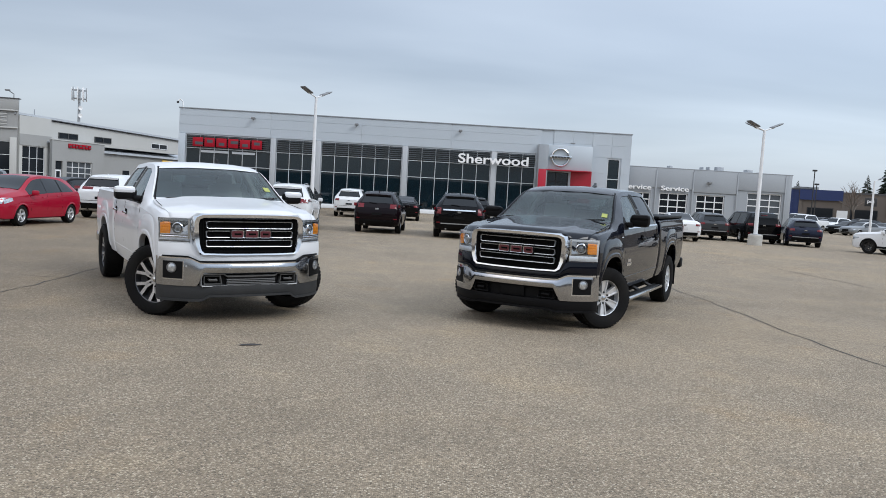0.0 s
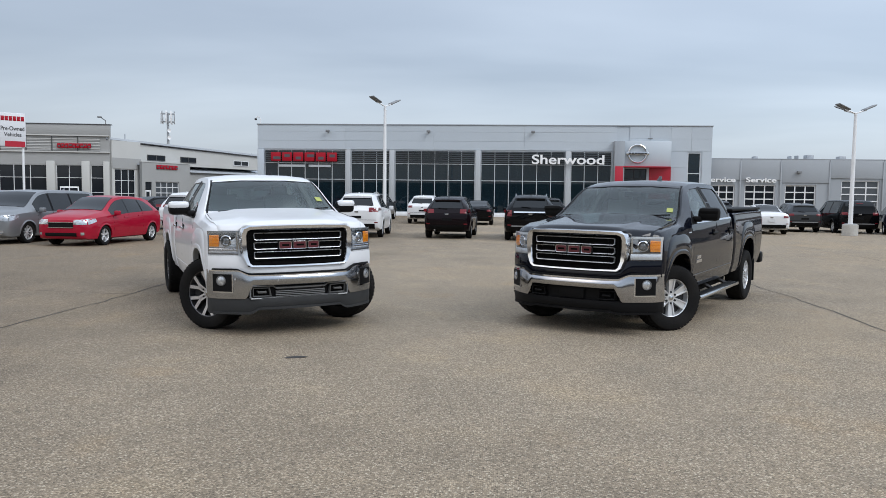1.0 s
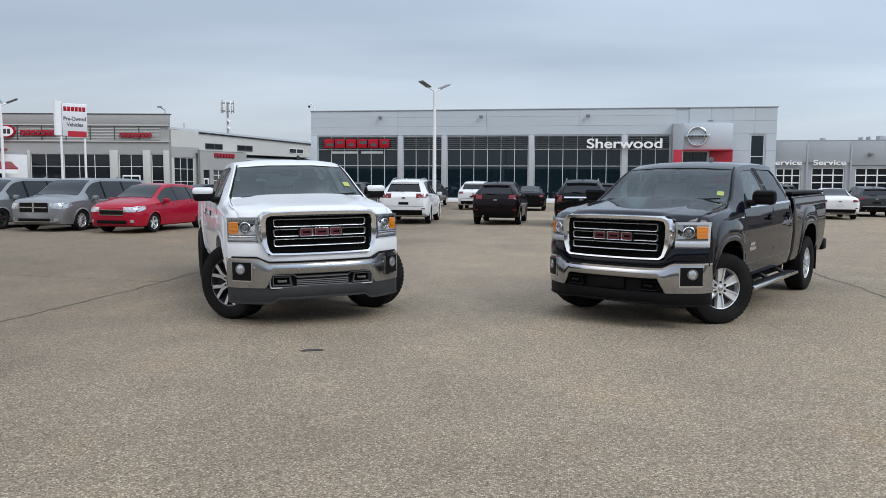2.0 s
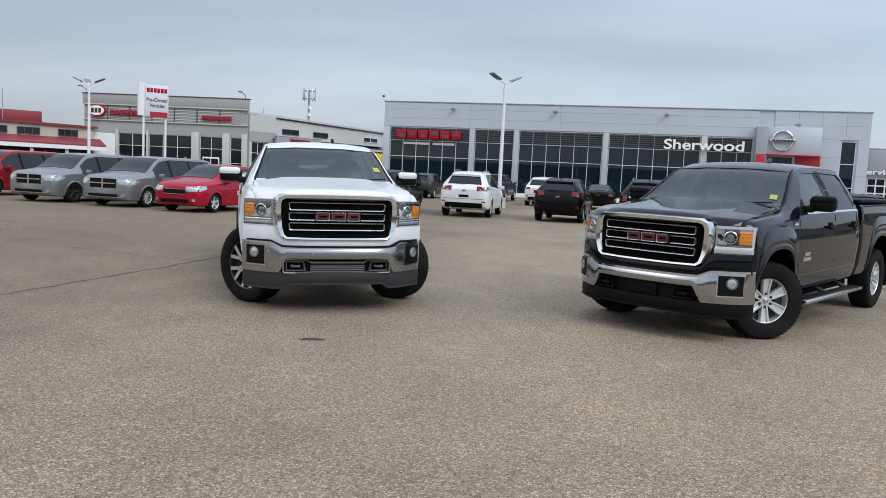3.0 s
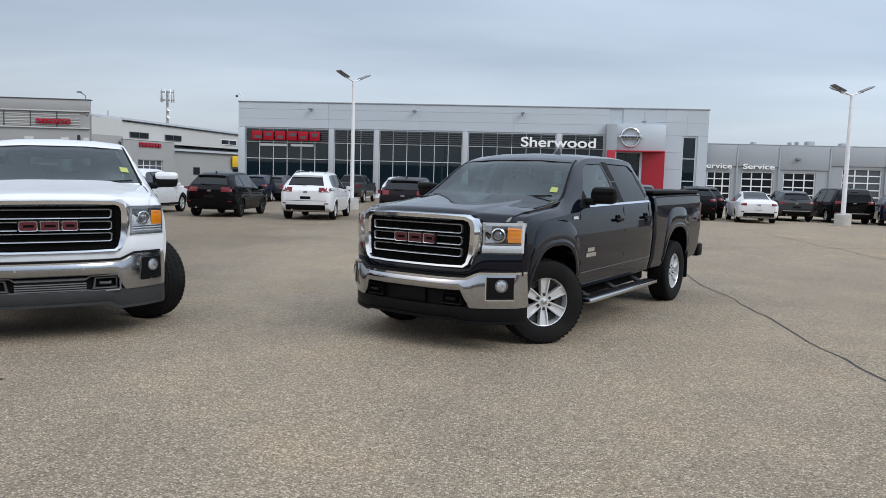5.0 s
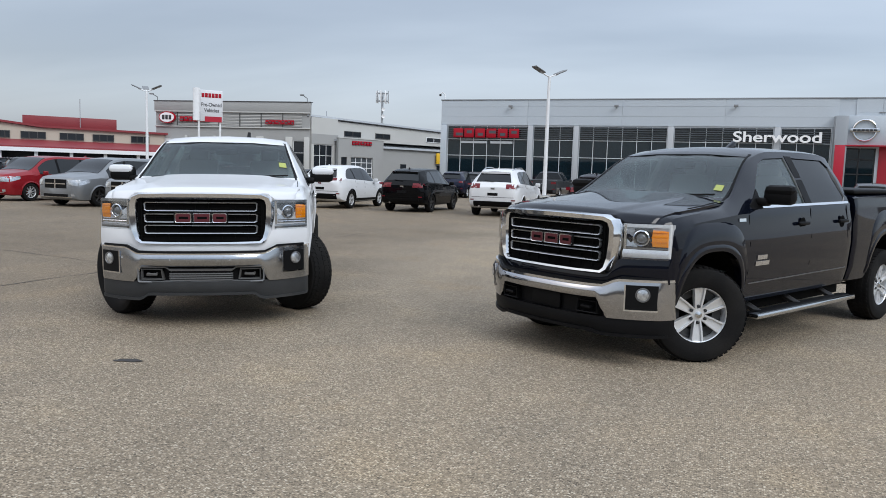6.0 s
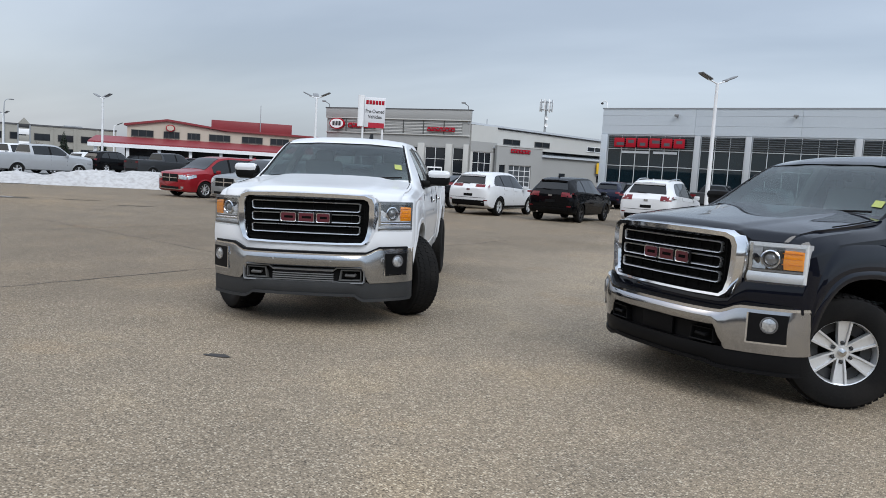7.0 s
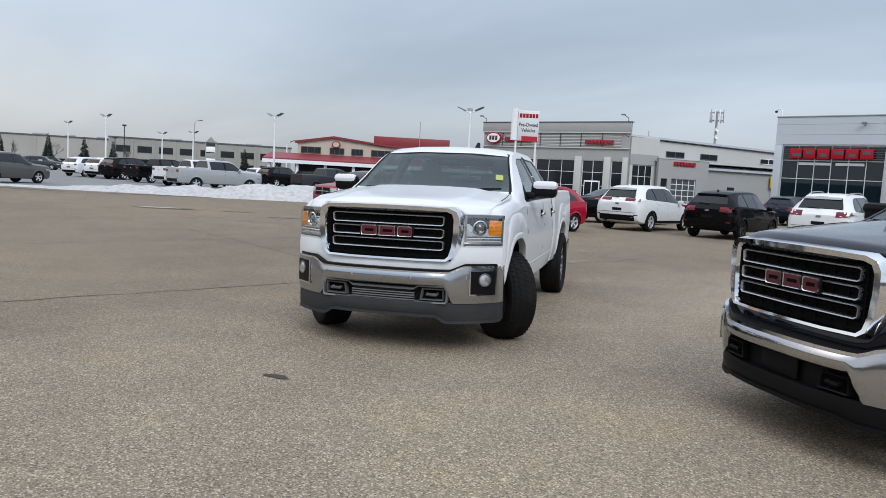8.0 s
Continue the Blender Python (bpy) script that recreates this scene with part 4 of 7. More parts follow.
            part("wheel_flare", skin(grid, (-sg * .02, 0, 0)), coat, v, sharp=40)
            part("fender_swell", skin(swell, (-sg * .02, 0, 0)), coat, v, sharp=50)

    # glass
    part("windshield", s.top(np.linspace(1.305, 2.05, 9), -1.0, 1.0, eps=-.006, depth=.005), CAR_GLASS, v).visible_shadow = False
    part("rear_window", box(-.63, .63, 3.628, 3.634, 1.41, 1.71), REAR_GLASS, v).visible_shadow = False
    # black painted border round the windshield
    for ys, f0, f1 in ((np.linspace(1.305, 2.05, 9), .972, 1.0), (np.linspace(1.305, 2.05, 9), -1.0, -.972), (np.linspace(2.015, 2.05, 2), -.972, .972), (np.linspace(1.305, 1.375, 3), -.972, .972)):
        part("glass_border", s.top(ys, f0, f1, eps=-.003, depth=.002), BLACK_PLASTIC, v)
    for sg in (1, -1):
        def curve(pts):
            return lambda y: float(np.interp(y, [p[0] for p in pts], [p[1] for p in pts]))
        part("front_door_window", s.side(1.62, 2.635, curve([(1.62, 1.32), (2.64, 1.335)]), curve([(1.62, 1.345), (2.05, 1.725), (2.2, 1.775), (2.64, 1.79)]), sg, -.012, 12, .005), CAR_GLASS, v).visible_shadow = False
        part("rear_door_window", s.side(2.735, 3.54, curve([(2.73, 1.34), (3.54, 1.355)]), curve([(2.73, 1.793), (3.42, 1.785), (3.52, 1.71), (3.54, 1.41)]), sg, -.012, 12, .005), PRIVACY if dark else CAR_GLASS, v).visible_shadow = False
        part("window_seal", s.side(1.60, 3.56, lambda y: 1.312 + .013 * (y - 1.6), lambda y: 1.334 + .013 * (y - 1.6), sg, .006, 12, .012), CHROME if dark else BLACK_PLASTIC, v, "chrome belt strip" if dark else "")
        # shut lines of the doors
        for y0, zt0 in ((1.53, 1.26), (2.69, 1.30)):
            part("door_gap", s.side(y0, y0 + .009, lambda y: .50, lambda y: zt0, sg, .0015, 2, .004), DARK_VOID, v)
        part("pillar_trim", s.side(2.625, 2.750, lambda y: 1.335, lambda y: 1.80, sg, .004, 4, .008), BLACK_PLASTIC, v)
        part("door_gap", s.side(3.50, 3.509, lambda y: .85, lambda y: 1.32, sg, .0015, 2, .004), DARK_VOID, v)
        part("rocker_line", s.side(1.56, 3.55, lambda y: .645 + .008 * (y - 1.5), lambda y: .655 + .008 * (y - 1.5), sg, .004, 8, .008), TRIM_GREY if dark else coat, v)
        for yh in (2.50, 3.36):
            xh = s.x_at(yh, 1.15)
            hd = part("door_handle", box(sg * (xh + .012), sg * (xh + .04), yh - .12, yh + .09, 1.145, 1.178, .012), BLACK_PLASTIC if dark else CHROME_SOFT, v)
            # flat near-black disc paints the shaded hollow behind the handle
            part("handle_recess", lathe([(.001, 0), (.062, 0), (.05, -.012), (.001, -.012)], 18), DARK_VOID, v).matrix_basis = Matrix.Translation((sg * (xh + .004), yh, 1.155)) @ Matrix.Rotation(0 if sg > 0 else math.pi, 4, "Z")
        # door mirrors
        mr = part("mirror", box(sg * .975, sg * 1.245, 1.735, 1.88, 1.352, 1.515, .05), BLACK_PLASTIC, v)
        box_cap = box(sg * .99, sg * 1.252, 1.722, 1.84, 1.432, 1.525, .044)
        part("mirror_cap", box_cap, BLACK_PLASTIC if dark else coat, mr)
        part("mirror_arm", box(sg * .91, sg * 1.03, 1.72, 1.84, 1.335, 1.41, .025), BLACK_PLASTIC, mr)
        part("mirror_sail", s.side(1.60, 1.80, lambda y: 1.31, lambda y: 1.345 + .75 * max(0, y - 1.62), sg, .008, 5), BLACK_PLASTIC, v)
        # mud flaps
        part("mud_flap", box(sg * .78, sg * 1.0, RA + .50, RA + .515, .25, .62, .004), BLACK_PLASTIC, v)
        if dark:
            part("mud_flap", box(sg * .80, sg * 1.0, FA + .50, FA + .512, .28, .55, .004), BLACK_PLASTIC, v)
            # rail block in near-black, standing in for the shade behind the running board
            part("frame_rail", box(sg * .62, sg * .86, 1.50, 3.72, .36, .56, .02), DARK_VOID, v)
            st = part("side_step", box(sg * .97, sg * 1.12, 1.55, 3.55, .345, .395, .018), CHROME_SOFT, v, "brushed metal running board")
            part("step_pad", box(sg * .985, sg * 1.09, 1.65, 3.45, .393, .401, .002), BLACK_PLASTIC, st)
            for yb in (1.75, 2.5, 3.25):
                part("step_bracket", tube([(sg * .85, yb, .45), (sg * 1.02, yb, .375)], .032, 6), DARK_METAL, st)
            for k, (ya, wd) in enumerate(((1.66, .17), (1.64, .24))):
                part("door_badge", s.side(ya, ya + wd, lambda y, k=k: .86 - .055 * k, lambda y, k=k: .90 - .055 * k, sg, .008, 4), CHROME, v, "small chrome badge bars")
            part("fender_badge", s.side(1.36, 1.47, lambda y: 1.205, lambda y: 1.232, sg, .008, 4), CHROME, v)
        # tail lamps and rear step bumper ends
        part("tail_light", box(sg * .87, sg * .985, 5.60, 5.715, .98, 1.30, .02), TAIL_RED, v)
    part("rear_bumper", box(-.98, .98, 5.70, 5.90, .50, .69, .035), BLACK_PLASTIC if dark else CHROME_SOFT, v)
    part("tailgate", box(-.84, .84, 5.69, 5.735, .72, 1.40, .02), coat, v)

    # cabin
    part("dashboard", box(-.80, .80, 1.43, 1.84, .98, 1.335, .05), DASH, v)
    for sg in (1, -1):
        seat = part("seat", box(sg * .18, sg * .70, 2.2, 2.75, .78, 1.05, .06), SEAT, v)
        part("seat_back", prism([(2.62, 1.0), (2.78, 1.0), (2.93, 1.58), (2.80, 1.60)], "x", sg * .20, sg * .68, bevel=.03), SEAT, seat)
        part("headrest", box(sg * .32, sg * .56, 2.85, 2.95, 1.58, 1.74, .04), SEAT, seat)
    part("rear_bench", prism([(3.1, .9), (3.5, .9), (3.56, 1.5), (3.44, 1.52), (3.32, 1.1), (3.1, 1.1)], "x", -.72, .72, bevel=.03), SEAT, v)
    ringpts = [(.40 + .185 * math.cos(a), 1.98 + .06 * math.sin(a), 1.20 + .175 * math.sin(a)) for a in np.linspace(0, 2 * math.pi, 25)]
    part("steering_wheel", tube(ringpts, .016, 6), BLACK_PLASTIC, v)
    part("interior_mirror", box(-.12, .12, 1.99, 2.02, 1.655, 1.72, .015), BLACK_PLASTIC, v)
    q = s.get(1.50)
    part("windshield_sticker", s.top(np.linspace(1.475, 1.545, 3) + (0 if dark else .08), .80, .90, eps=.001, depth=.002, n=3), STICKER, v, "yellow-green stock sticker")
    for x0, x1 in ((-.70, .02), (.05, .74)):
        part("wiper", tube([(x0, 1.325, 1.40), (x1, 1.355, 1.43)], .009, 5), BLACK_PLASTIC, v)
    part("antenna_fin", prism([(2.38, 1.875), (2.56, 1.88), (2.545, 1.945), (2.52, 1.95)], "x", .20, .235, bevel=.008), coat if dark else BLACK_PLASTIC, v)

    # upper front: fascia, headlights, grille
    part("front_fascia", across(-.97, .97, lambda x: .68 + .05 * min(1, max(0, (abs(x) - .56) / .12)), lambda x: .80 + .135 * min(1, max(0, (abs(x) - .56) / .09)), nose, 41, 5, 0.01, .12, .016), coat, v, sharp=50)
    outer = mirrored([(0, 1.278), (.30, 1.276), (.56, 1.266), (.632, 1.236), (.660, 1.18), (.662, 1.05), (.642, .92), (.600, .825), (.545, .792), (.30, .787), (0, .786)])
    inner = mirrored([(0, 1.208), (.30, 1.207), (.525, 1.203), (.552, 1.190), (.560, 1.15), (.558, 1.05), (.550, .92), (.538, .852), (.520, .828), (.30, .823), (0, .822)])
    part("grille_surround", ring_panel(outer, inner, .105, .035, .075), CHROME, v, "bright chrome grille surround", sharp=24)
    gr = part("grille", box(-.57, .57, .115, .13, .80, 1.225), DARK_VOID, v)
    bm = bmesh.new()
    for z in np.arange(.862, 1.2, .036):
        box(-.555, .555, .102, .112, z, z + .008, 0, bm)
    for x in np.arange(-.54, .55, .12):
        box(x, x + .007, .100, .110, .84, 1.205, 0, bm)
    part("grille_mesh", bm, DARK_VOID, gr)
    for z0, z1 in ((1.096, 1.184), (.991, 1.076), (.886, .971)):
        fo = mirrored([(0, z1), (.492, z1), (.514, z1 - .012), (.510, z0 + .012), (.490, z0), (0, z0)])
        fi = mirrored([(0, z1 - .013), (.486, z1 - .013), (.498, z1 - .02), (.494, z0 + .02), (.482, z0 + .013), (0, z0 + .013)])
        part("grille_bar", ring_panel(fo, fi, .075, .062, .075), GRILLE_GREY, gr)
    # plain enamel blocks stand in for the maker's emblem
    bd = part("emblem", box(-.245, .245, .068, .085, .985, 1.088, .006), BLACK_PLASTIC, gr)
    for x0, x1, sh in ((-.235, -.085, .012), (-.07, .085, .0), (.10, .235, .012)):
        o = [(x0, .99 + sh), (x0 + sh, .99), (x1 - sh, .99), (x1, .99 + sh), (x1, 1.083 - sh), (x1 - sh, 1.083), (x0 + sh, 1.083), (x0, 1.083 - sh)] if sh else [(x0, .99), (x1, .99), (x1, 1.083), (x0, 1.083)]
        c = ((x0 + x1) / 2, 1.0365)
        i = [(c[0] + (p[0] - c[0]) * .88, c[1] + (p[1] - c[1]) * .80) for p in o]
        part("emblem_rim", ring_panel(o, i, .066, .058, .062), CHROME_SOFT, bd)
        part("emblem_enamel", prism(i, "y", .060, .07), BADGE_RED, bd)
        part("emblem_slot", box(x0 + .038, x1 - .030, .0585, .066, 1.026, 1.048), DARK_VOID, bd)

    for sg in (1, -1):
        hl = part("headlight", across(sg * .668, sg * .962, .925, lambda x: 1.203 - .015 * max(0, abs(x) - .8), nose, 9, 5, -.016, .04), LAMP_PALE if dark else LAMP_DARK, v, "clear headlight with amber marker")
        part("lamp_reflector", across(sg * .686, sg * .760, 1.022, lambda x: 1.168 - .35 * max(0, abs(x) - .715), nose, 6, 5, -.006, .03, .0, .020), LAMP_CLEAR, hl)
        part("lamp_bowl", across(sg * .735, sg * .850, 1.020, 1.170, nose, 6, 4, -.010, .02), LAMP_DARK, hl)
        bezel = LAMP_WHITE if dark else LAMP_SILVER
        part("lamp_bezel", across(sg * .668, sg * .686, .930, 1.195, nose, 3, 4, .000, .020), CHROME, hl)
        part("lamp_bezel", across(sg * .664, sg * .960, 1.176, 1.203, nose, 9, 3, .000, .020), bezel, hl)
        part("lamp_bezel", across(sg * .950, sg * .962, .928, 1.200, nose, 3, 4, .000, .020), bezel, hl)
        part("lamp_strip", across(sg * .668, sg * .958, .930, 1.000 if dark else .972, nose, 9, 5, .002, .04, .012), bezel, hl)
        if not dark:
            part("lamp_strip", across(sg * .690, sg * .950, .984, 1.004, nose, 9, 4, .000, .03, .006), CHROME, hl)
        part("lamp_divider", across(sg * .690, sg * .948, 1.004, 1.018, nose, 9, 3, .000, .03), LAMP_SMOKE, hl)
        part("marker_lens", across(sg * .858, sg * .950, lambda x: 1.026 + .10 * max(0, .875 - abs(x)), lambda x: 1.158 - .15 * max(0, abs(x) - .9), nose, 8, 6, .000, .03, .010), AMBER, hl, "amber marker lens")
        for zc in (1.062, 1.100, 1.138):
            part("marker_rib", across(sg * .852, sg * .946, zc - .0025, zc + .0025, nose, 6, 3, .011, .01), AMBER_DEEP, hl)
        px = sg * .782
        for nm, prof, mt in (("lamp_ring", [(.064, -.02), (.064, .016), (.056, .022), (.047, .008), (.044, -.02)], CHROME), ("projector", [(.001, .024), (.018, .021), (.033, .012), (.045, -.004), (.001, -.02)], LAMP_SMOKE)):
            o = part(nm, lathe(prof, 28), mt, hl)
            o.matrix_basis = Matrix.Translation((px, nose(px) + .012, 1.092)) @ Matrix.Rotation(-math.pi / 2 + sg * .50, 4, "Z")
        lens = part("lamp_cover", across(sg * .664, sg * .966, .922, lambda x: 1.206 - .015 * max(0, abs(x) - .8), nose, 11, 6, .018, .004, .012), LAMP_LENS, hl, "clear moulded lamp cover")
        lens.visible_shadow = False
        # fog lamp in its pocket
        fg = part("fog_pocket", across(sg * .752, sg * .934, .525, .722, bumper_line, 7, 4, .030 if dark else .029, .03), BLACK_PLASTIC, v)
        part("pocket_lip", across(sg * .748, sg * .936, .514, .526, bumper_line, 7, 3, .033, .03), CHROME, fg)
        part("pocket_lip", across(sg * .744, sg * .753, .514, .725, bumper_line, 3, 4, .033, .03), CHROME, fg)
        fx = sg * .855
        for nm, prof, mt in (("fog_ring", [(.058, -.01), (.058, .008), (.050, .010), (.045, 0)], TRIM_GREY), ("fog_lens", [(.001, .012), (.025, .010), (.046, .004), (.046, -.01), (.001, -.01)], LAMP_CLEAR)):
            o = part(nm, lathe(prof, 22), mt, fg)
            o.matrix_basis = Matrix.Translation((fx, bumper_line(fx) - .030, .648)) @ Matrix.Rotation(-math.pi / 2 + sg * .62, 4, "Z")

    # chrome bumper, raised towards the corners, over the lower intake and the valance
    def top_edge(x):
        u = min(1, max(0, (abs(x) - .56) / .14))
        return .698 + .054 * u * u * (3 - 2 * u)

    def low_edge(x):
        u = min(1, max(0, (abs(x) - .535) / .06))
        return .590 - .148 * u
    bmp = part("front_bumper", across(-.978, .978, low_edge, top_edge, bumper_line, 61, 9, .0, .06, .024 if dark else .018, -.006 if dark else -.014), BUMPER if dark else BUMPER_DULL, v, "chrome front bumper", sharp=60)
    part("bumper_lip", across(-.980, .980, lambda x: top_edge(x) - .006, lambda x: top_edge(x) + .014, bumper_line, 61, 3, .012, .05), CHROME, bmp)
    part("top_pad", across(-.97, .97, lambda x: top_edge(x) + .013, lambda x: top_edge(x) + .030, bumper_line, 41, 2, -.02, .09), BLACK_PLASTIC, bmp)
    if not dark:
        for x in (-.66, -.22, .22, .66):
            part("parking_sensor", across(x - .011, x + .011, .655, .677, bumper_line, 3, 3, .022, .02), CHROME, bmp)
    low = VALANCE if not dark else BLACK_PLASTIC
    def chin(x):
        u = min(1, max(0, (abs(x) - .47) / .09))
        return .330 - (.052 if not dark else .022) * u * u * (3 - 2 * u)
    part("lower_valance", across(-.972, .972, chin, lambda x: .446 + .008 * abs(x) ** 2, bumper_line, 61, 6, -.024, .06, .010, -.012), low, v, "matt plastic air dam", sharp=50)
    part("valance_lip", across(-.966, .966, lambda x: chin(x) - .012, lambda x: chin(x) + .012, bumper_line, 61, 3, -.006, .07), low, v)
    part("lower_intake", across(-.56, .56, .42, .605, bumper_line, 21, 3, -.075, .03), BLACK_PLASTIC, v)
    if not dark:
        fo = mirrored([(0, .566), (.285, .566), (.320, .592), (.560, .592), (.574, .576), (.574, .452), (.560, .436), (0, .432)])
        fi = mirrored([(0, .540), (.275, .540), (.318, .572), (.545, .572), (.554, .564), (.554, .464), (.546, .456), (0, .452)])
        part("intake_frame", ring_panel(fo, fi, .018, .004, .030), TRIM_SILVER, v, "grey moulded frame round the lower intake")
        part("intake_brow", across(-.262, .262, .522, .564, bumper_line, 13, 3, -.030, .04), BLACK_PLASTIC, v)
        for z in (.454, .474, .494, .514):
            part("intake_slat", across(-.285, .285, z, z + .010, bumper_line, 13, 3, -.026, .04), TRIM_SILVER, v)
        for x, z in ((.262, .655), (.715, .668)):
            for sg in (1, -1):
                o = part("parking_sensor", lathe([(.001, .004), (.012, .004), (.013, -.01), (.001, -.01)], 12), LAMP_CLEAR, v)
                o.matrix_basis = Matrix.Translation((sg * x, bumper_line(x) - .021, z)) @ Matrix.Rotation(-math.pi / 2, 4, "Z")
    for sg in (1, -1):
        o = [(sg * .330, .462), (sg * .540, .462), (sg * .540, .566), (sg * .350, .566)]
        i = [(sg * .356, .476), (sg * .526, .476), (sg * .526, .552), (sg * .366, .552)]
        part("tow_hook_frame", ring_panel(o, i, .035, .016, .040), GREY_PLASTIC if not dark else BLACK_PLASTIC, v)
        part("tow_pocket", across(sg * .345, sg * .535, .466, .564, bumper_line, 5, 3, -.050, .02), DARK_VOID, v)
        part("tow_hook", tube([(sg * .40, .10, .519), (sg * .40, .03, .514), (sg * .48, .03, .514), (sg * .48, .10, .519)], .014, 6), GREY_PLASTIC if not dark else BLACK_PLASTIC, v)
    if dark:
        part("plate_bracket", box(-.16, .16, .03, .05, .45, .585, .006), BLACK_PLASTIC, v)
        four_wheels(v, (1.005, FA, RA), R, .27, .242, 6, ALLOY, steer, lugs=True, style="broad", lift=sag, tilt=rake, pin=.05)
    else:
        four_wheels(v, (1.05, FA, RA), .422, .29, .285, 6, ALLOY_TWO, steer, lugs=True, style="split", lift=sag, pin=.21, lean=lean)
    return v


RIM_EDGE = material("dark_rim_edge", (0.10, 0.10, 0.105), 0.35, metal=0.6, vary=0.15, dirt=0.2)
ALLOY_TWO = material("machined_alloy", (0.66, 0.66, 0.67), 0.3, metal=0.7, vary=0.2, scale=6, fine=40, dirt=0.15)
CABIN = material("pale_grey_cabin_lining", (0.20, 0.20, 0.20), 0.85, vary=0.2, fine=60)
DASH = material("dark_dashboard", (0.035, 0.035, 0.037), 0.7, vary=0.2)
LAMP_PALE = material("pale_lamp_reflector", (0.40, 0.41, 0.43), 0.35, metal=0.3, vary=0.15, scale=14, coat=0.5)
LAMP_LENS = clear_glass("clear_lamp_cover", (0.93, 0.94, 0.95), 0.03)
AMBER_DEEP = material("deep_amber_rib", (0.70, 0.19, 0.008), 0.2, vary=0.15, scale=20, fine=90, coat=1.0)
LAMP_DARK = material("dark_lamp_bowl", (0.035, 0.036, 0.038), 0.2, metal=0.3, vary=0.2, coat=0.6)
BUMPER_DULL = material("dull_grey_chrome", (0.45, 0.465, 0.49), 0.18, metal=1.0, vary=0.06, scale=4, dirt=0.06)
GRILLE_GREY = material("satin_grey_grille", (0.42, 0.43, 0.445), 0.28, metal=0.9, vary=0.06, scale=4)
LAMP_SILVER = material("silver_lamp_trim", (0.24, 0.25, 0.26), 0.25, metal=0.6, vary=0.1)
BUMPER = material("road_worn_chrome", (0.46, 0.465, 0.485), 0.12, metal=1.0, vary=0.05, scale=4, dirt=0.05)
VALANCE = material("dark_grey_plastic", (0.030, 0.031, 0.032), 0.6, vary=0.2, fine=150, bump=0.0008, dirt=0.06, spec=0.2)
TRIM_SILVER = material("grey_moulded_trim", (0.17, 0.172, 0.176), 0.4, metal=0.4, vary=0.1, dirt=0.12)
TRIM_GREY = material("dull_grey_trim", (0.13, 0.13, 0.132), 0.4, metal=0.5, vary=0.1, dirt=0.1)
TRUCK_WHITE = paint("truck_white_paint", (0.64, 0.65, 0.665), 0.0, 0.3, dirt=0.05)
TRUCK_BLACK = paint("truck_black_paint", (0.0024, 0.0034, 0.0075), 0.0, 0.3, dirt=0.002, gloss=1.0, dense=1.37)
crew_cab(pose(-2.062, 8.563, 0, 0, 0, 30.0), TRUCK_WHITE, "white crew-cab pickup truck with chrome grille, wheels turned", False, 40, lean=.017)
crew_cab(pose(1.040, 9.162, 0, 0, 0, -30.1), TRUCK_BLACK, "black crew-cab pickup truck with chrome grille and running boards", True, -36, 0.035, 0.011)


# ---- ground ----
bm = bmesh.new()
vs = [bm.verts.new(p) for p in ((-2600, -2600, 0), (2600, -2600, 0), (2600, 2600, 0), (-2600, 2600, 0))]
bm.faces.new(vs)
tagged(part("ground", bm, ASPHALT), "worn grey-tan asphalt car park with exposed pebbles", "ground", kind="structure")

bm = bmesh.new()
bm.faces.new([bm.verts.new((x, y, .004)) for x, y in ((-27.5, 29.5), (-33, 24.5), (-36, 20.0), (-41, 14.6), (-56, 6), (-160, -20), (-160, 75), (-66, 66))])
tagged(part("pavement", bm, GREY_LOT, sharp=0), "cool grey asphalt of the lot beyond the snow bank", "pavement", kind="structure")

# unseen plain walls added behind the camera's way to darken paint and chrome reflections
for name, x0, x1, y0, y1 in (("wall_south", -75, 70, -46.4, -46), ("wall_east", 69.6, 70, -46, 22), ("wall_west", -75, -74.6, -46, -6)):
    w = part(name, box(x0, x1, y0, y1, 0, 5.2), BROWN_WALL, None, sharp=0)
    tagged(w, "unseen plain brown wall added to darken reflections", "wall", kind="structure")

# ---- parked cars ----
PAINT_WHITE = paint("white_paint", (0.66, 0.67, 0.68), 0.0, 0.3)
PAINT_BLACK = paint("black_paint", (0.0025, 0.0027, 0.0035), 0.0, 0.25, 0.006, 0.3)
PAINT_RED = paint("bright_red_paint", (0.33, 0.006, 0.026), 0.1, 0.3)
PAINT_DEEP_RED = paint("deep_red_paint", (0.24, 0.012, 0.018), 0.2, 0.3)
PAINT_SILVER = paint("silver_grey_paint", (0.23, 0.24, 0.25), 0.55, 0.35)
PAINT_GREY = paint("dark_grey_paint", (0.05, 0.053, 0.057), 0.4, 0.3, 0.02, 0.45)
PAINT_MID = paint("mid_grey_metallic_paint", (0.13, 0.125, 0.12), 0.5, 0.3, 0.05)
PAINT_NAVY = paint("navy_paint", (0.007, 0.010, 0.026), 0.3, 0.28)
PAINT_BROWNBLACK = paint("black_cherry_paint", (0.006, 0.003, 0.0045), 0.1, 0.25, 0.006, 0.3)
FRONT_ROW, BACK_ROW, FAR_ROW = "cars facing the lot", "cars parked tail out", "cars by the service bays"


def spot(x, y, turn):
    """Where the middle of the nose stands, and the way the car is turned."""
    return pose(x, y, 0, 0, 0, turn)


def tail_at(x, y, turn, L):
    """The same for a car whose tail is known: it looks away from the camera."""
    a = radians(turn)
    return pose(x - L * math.sin(-a) * -1, y + L * math.cos(a), 0, 0, 0, 180 + turn)


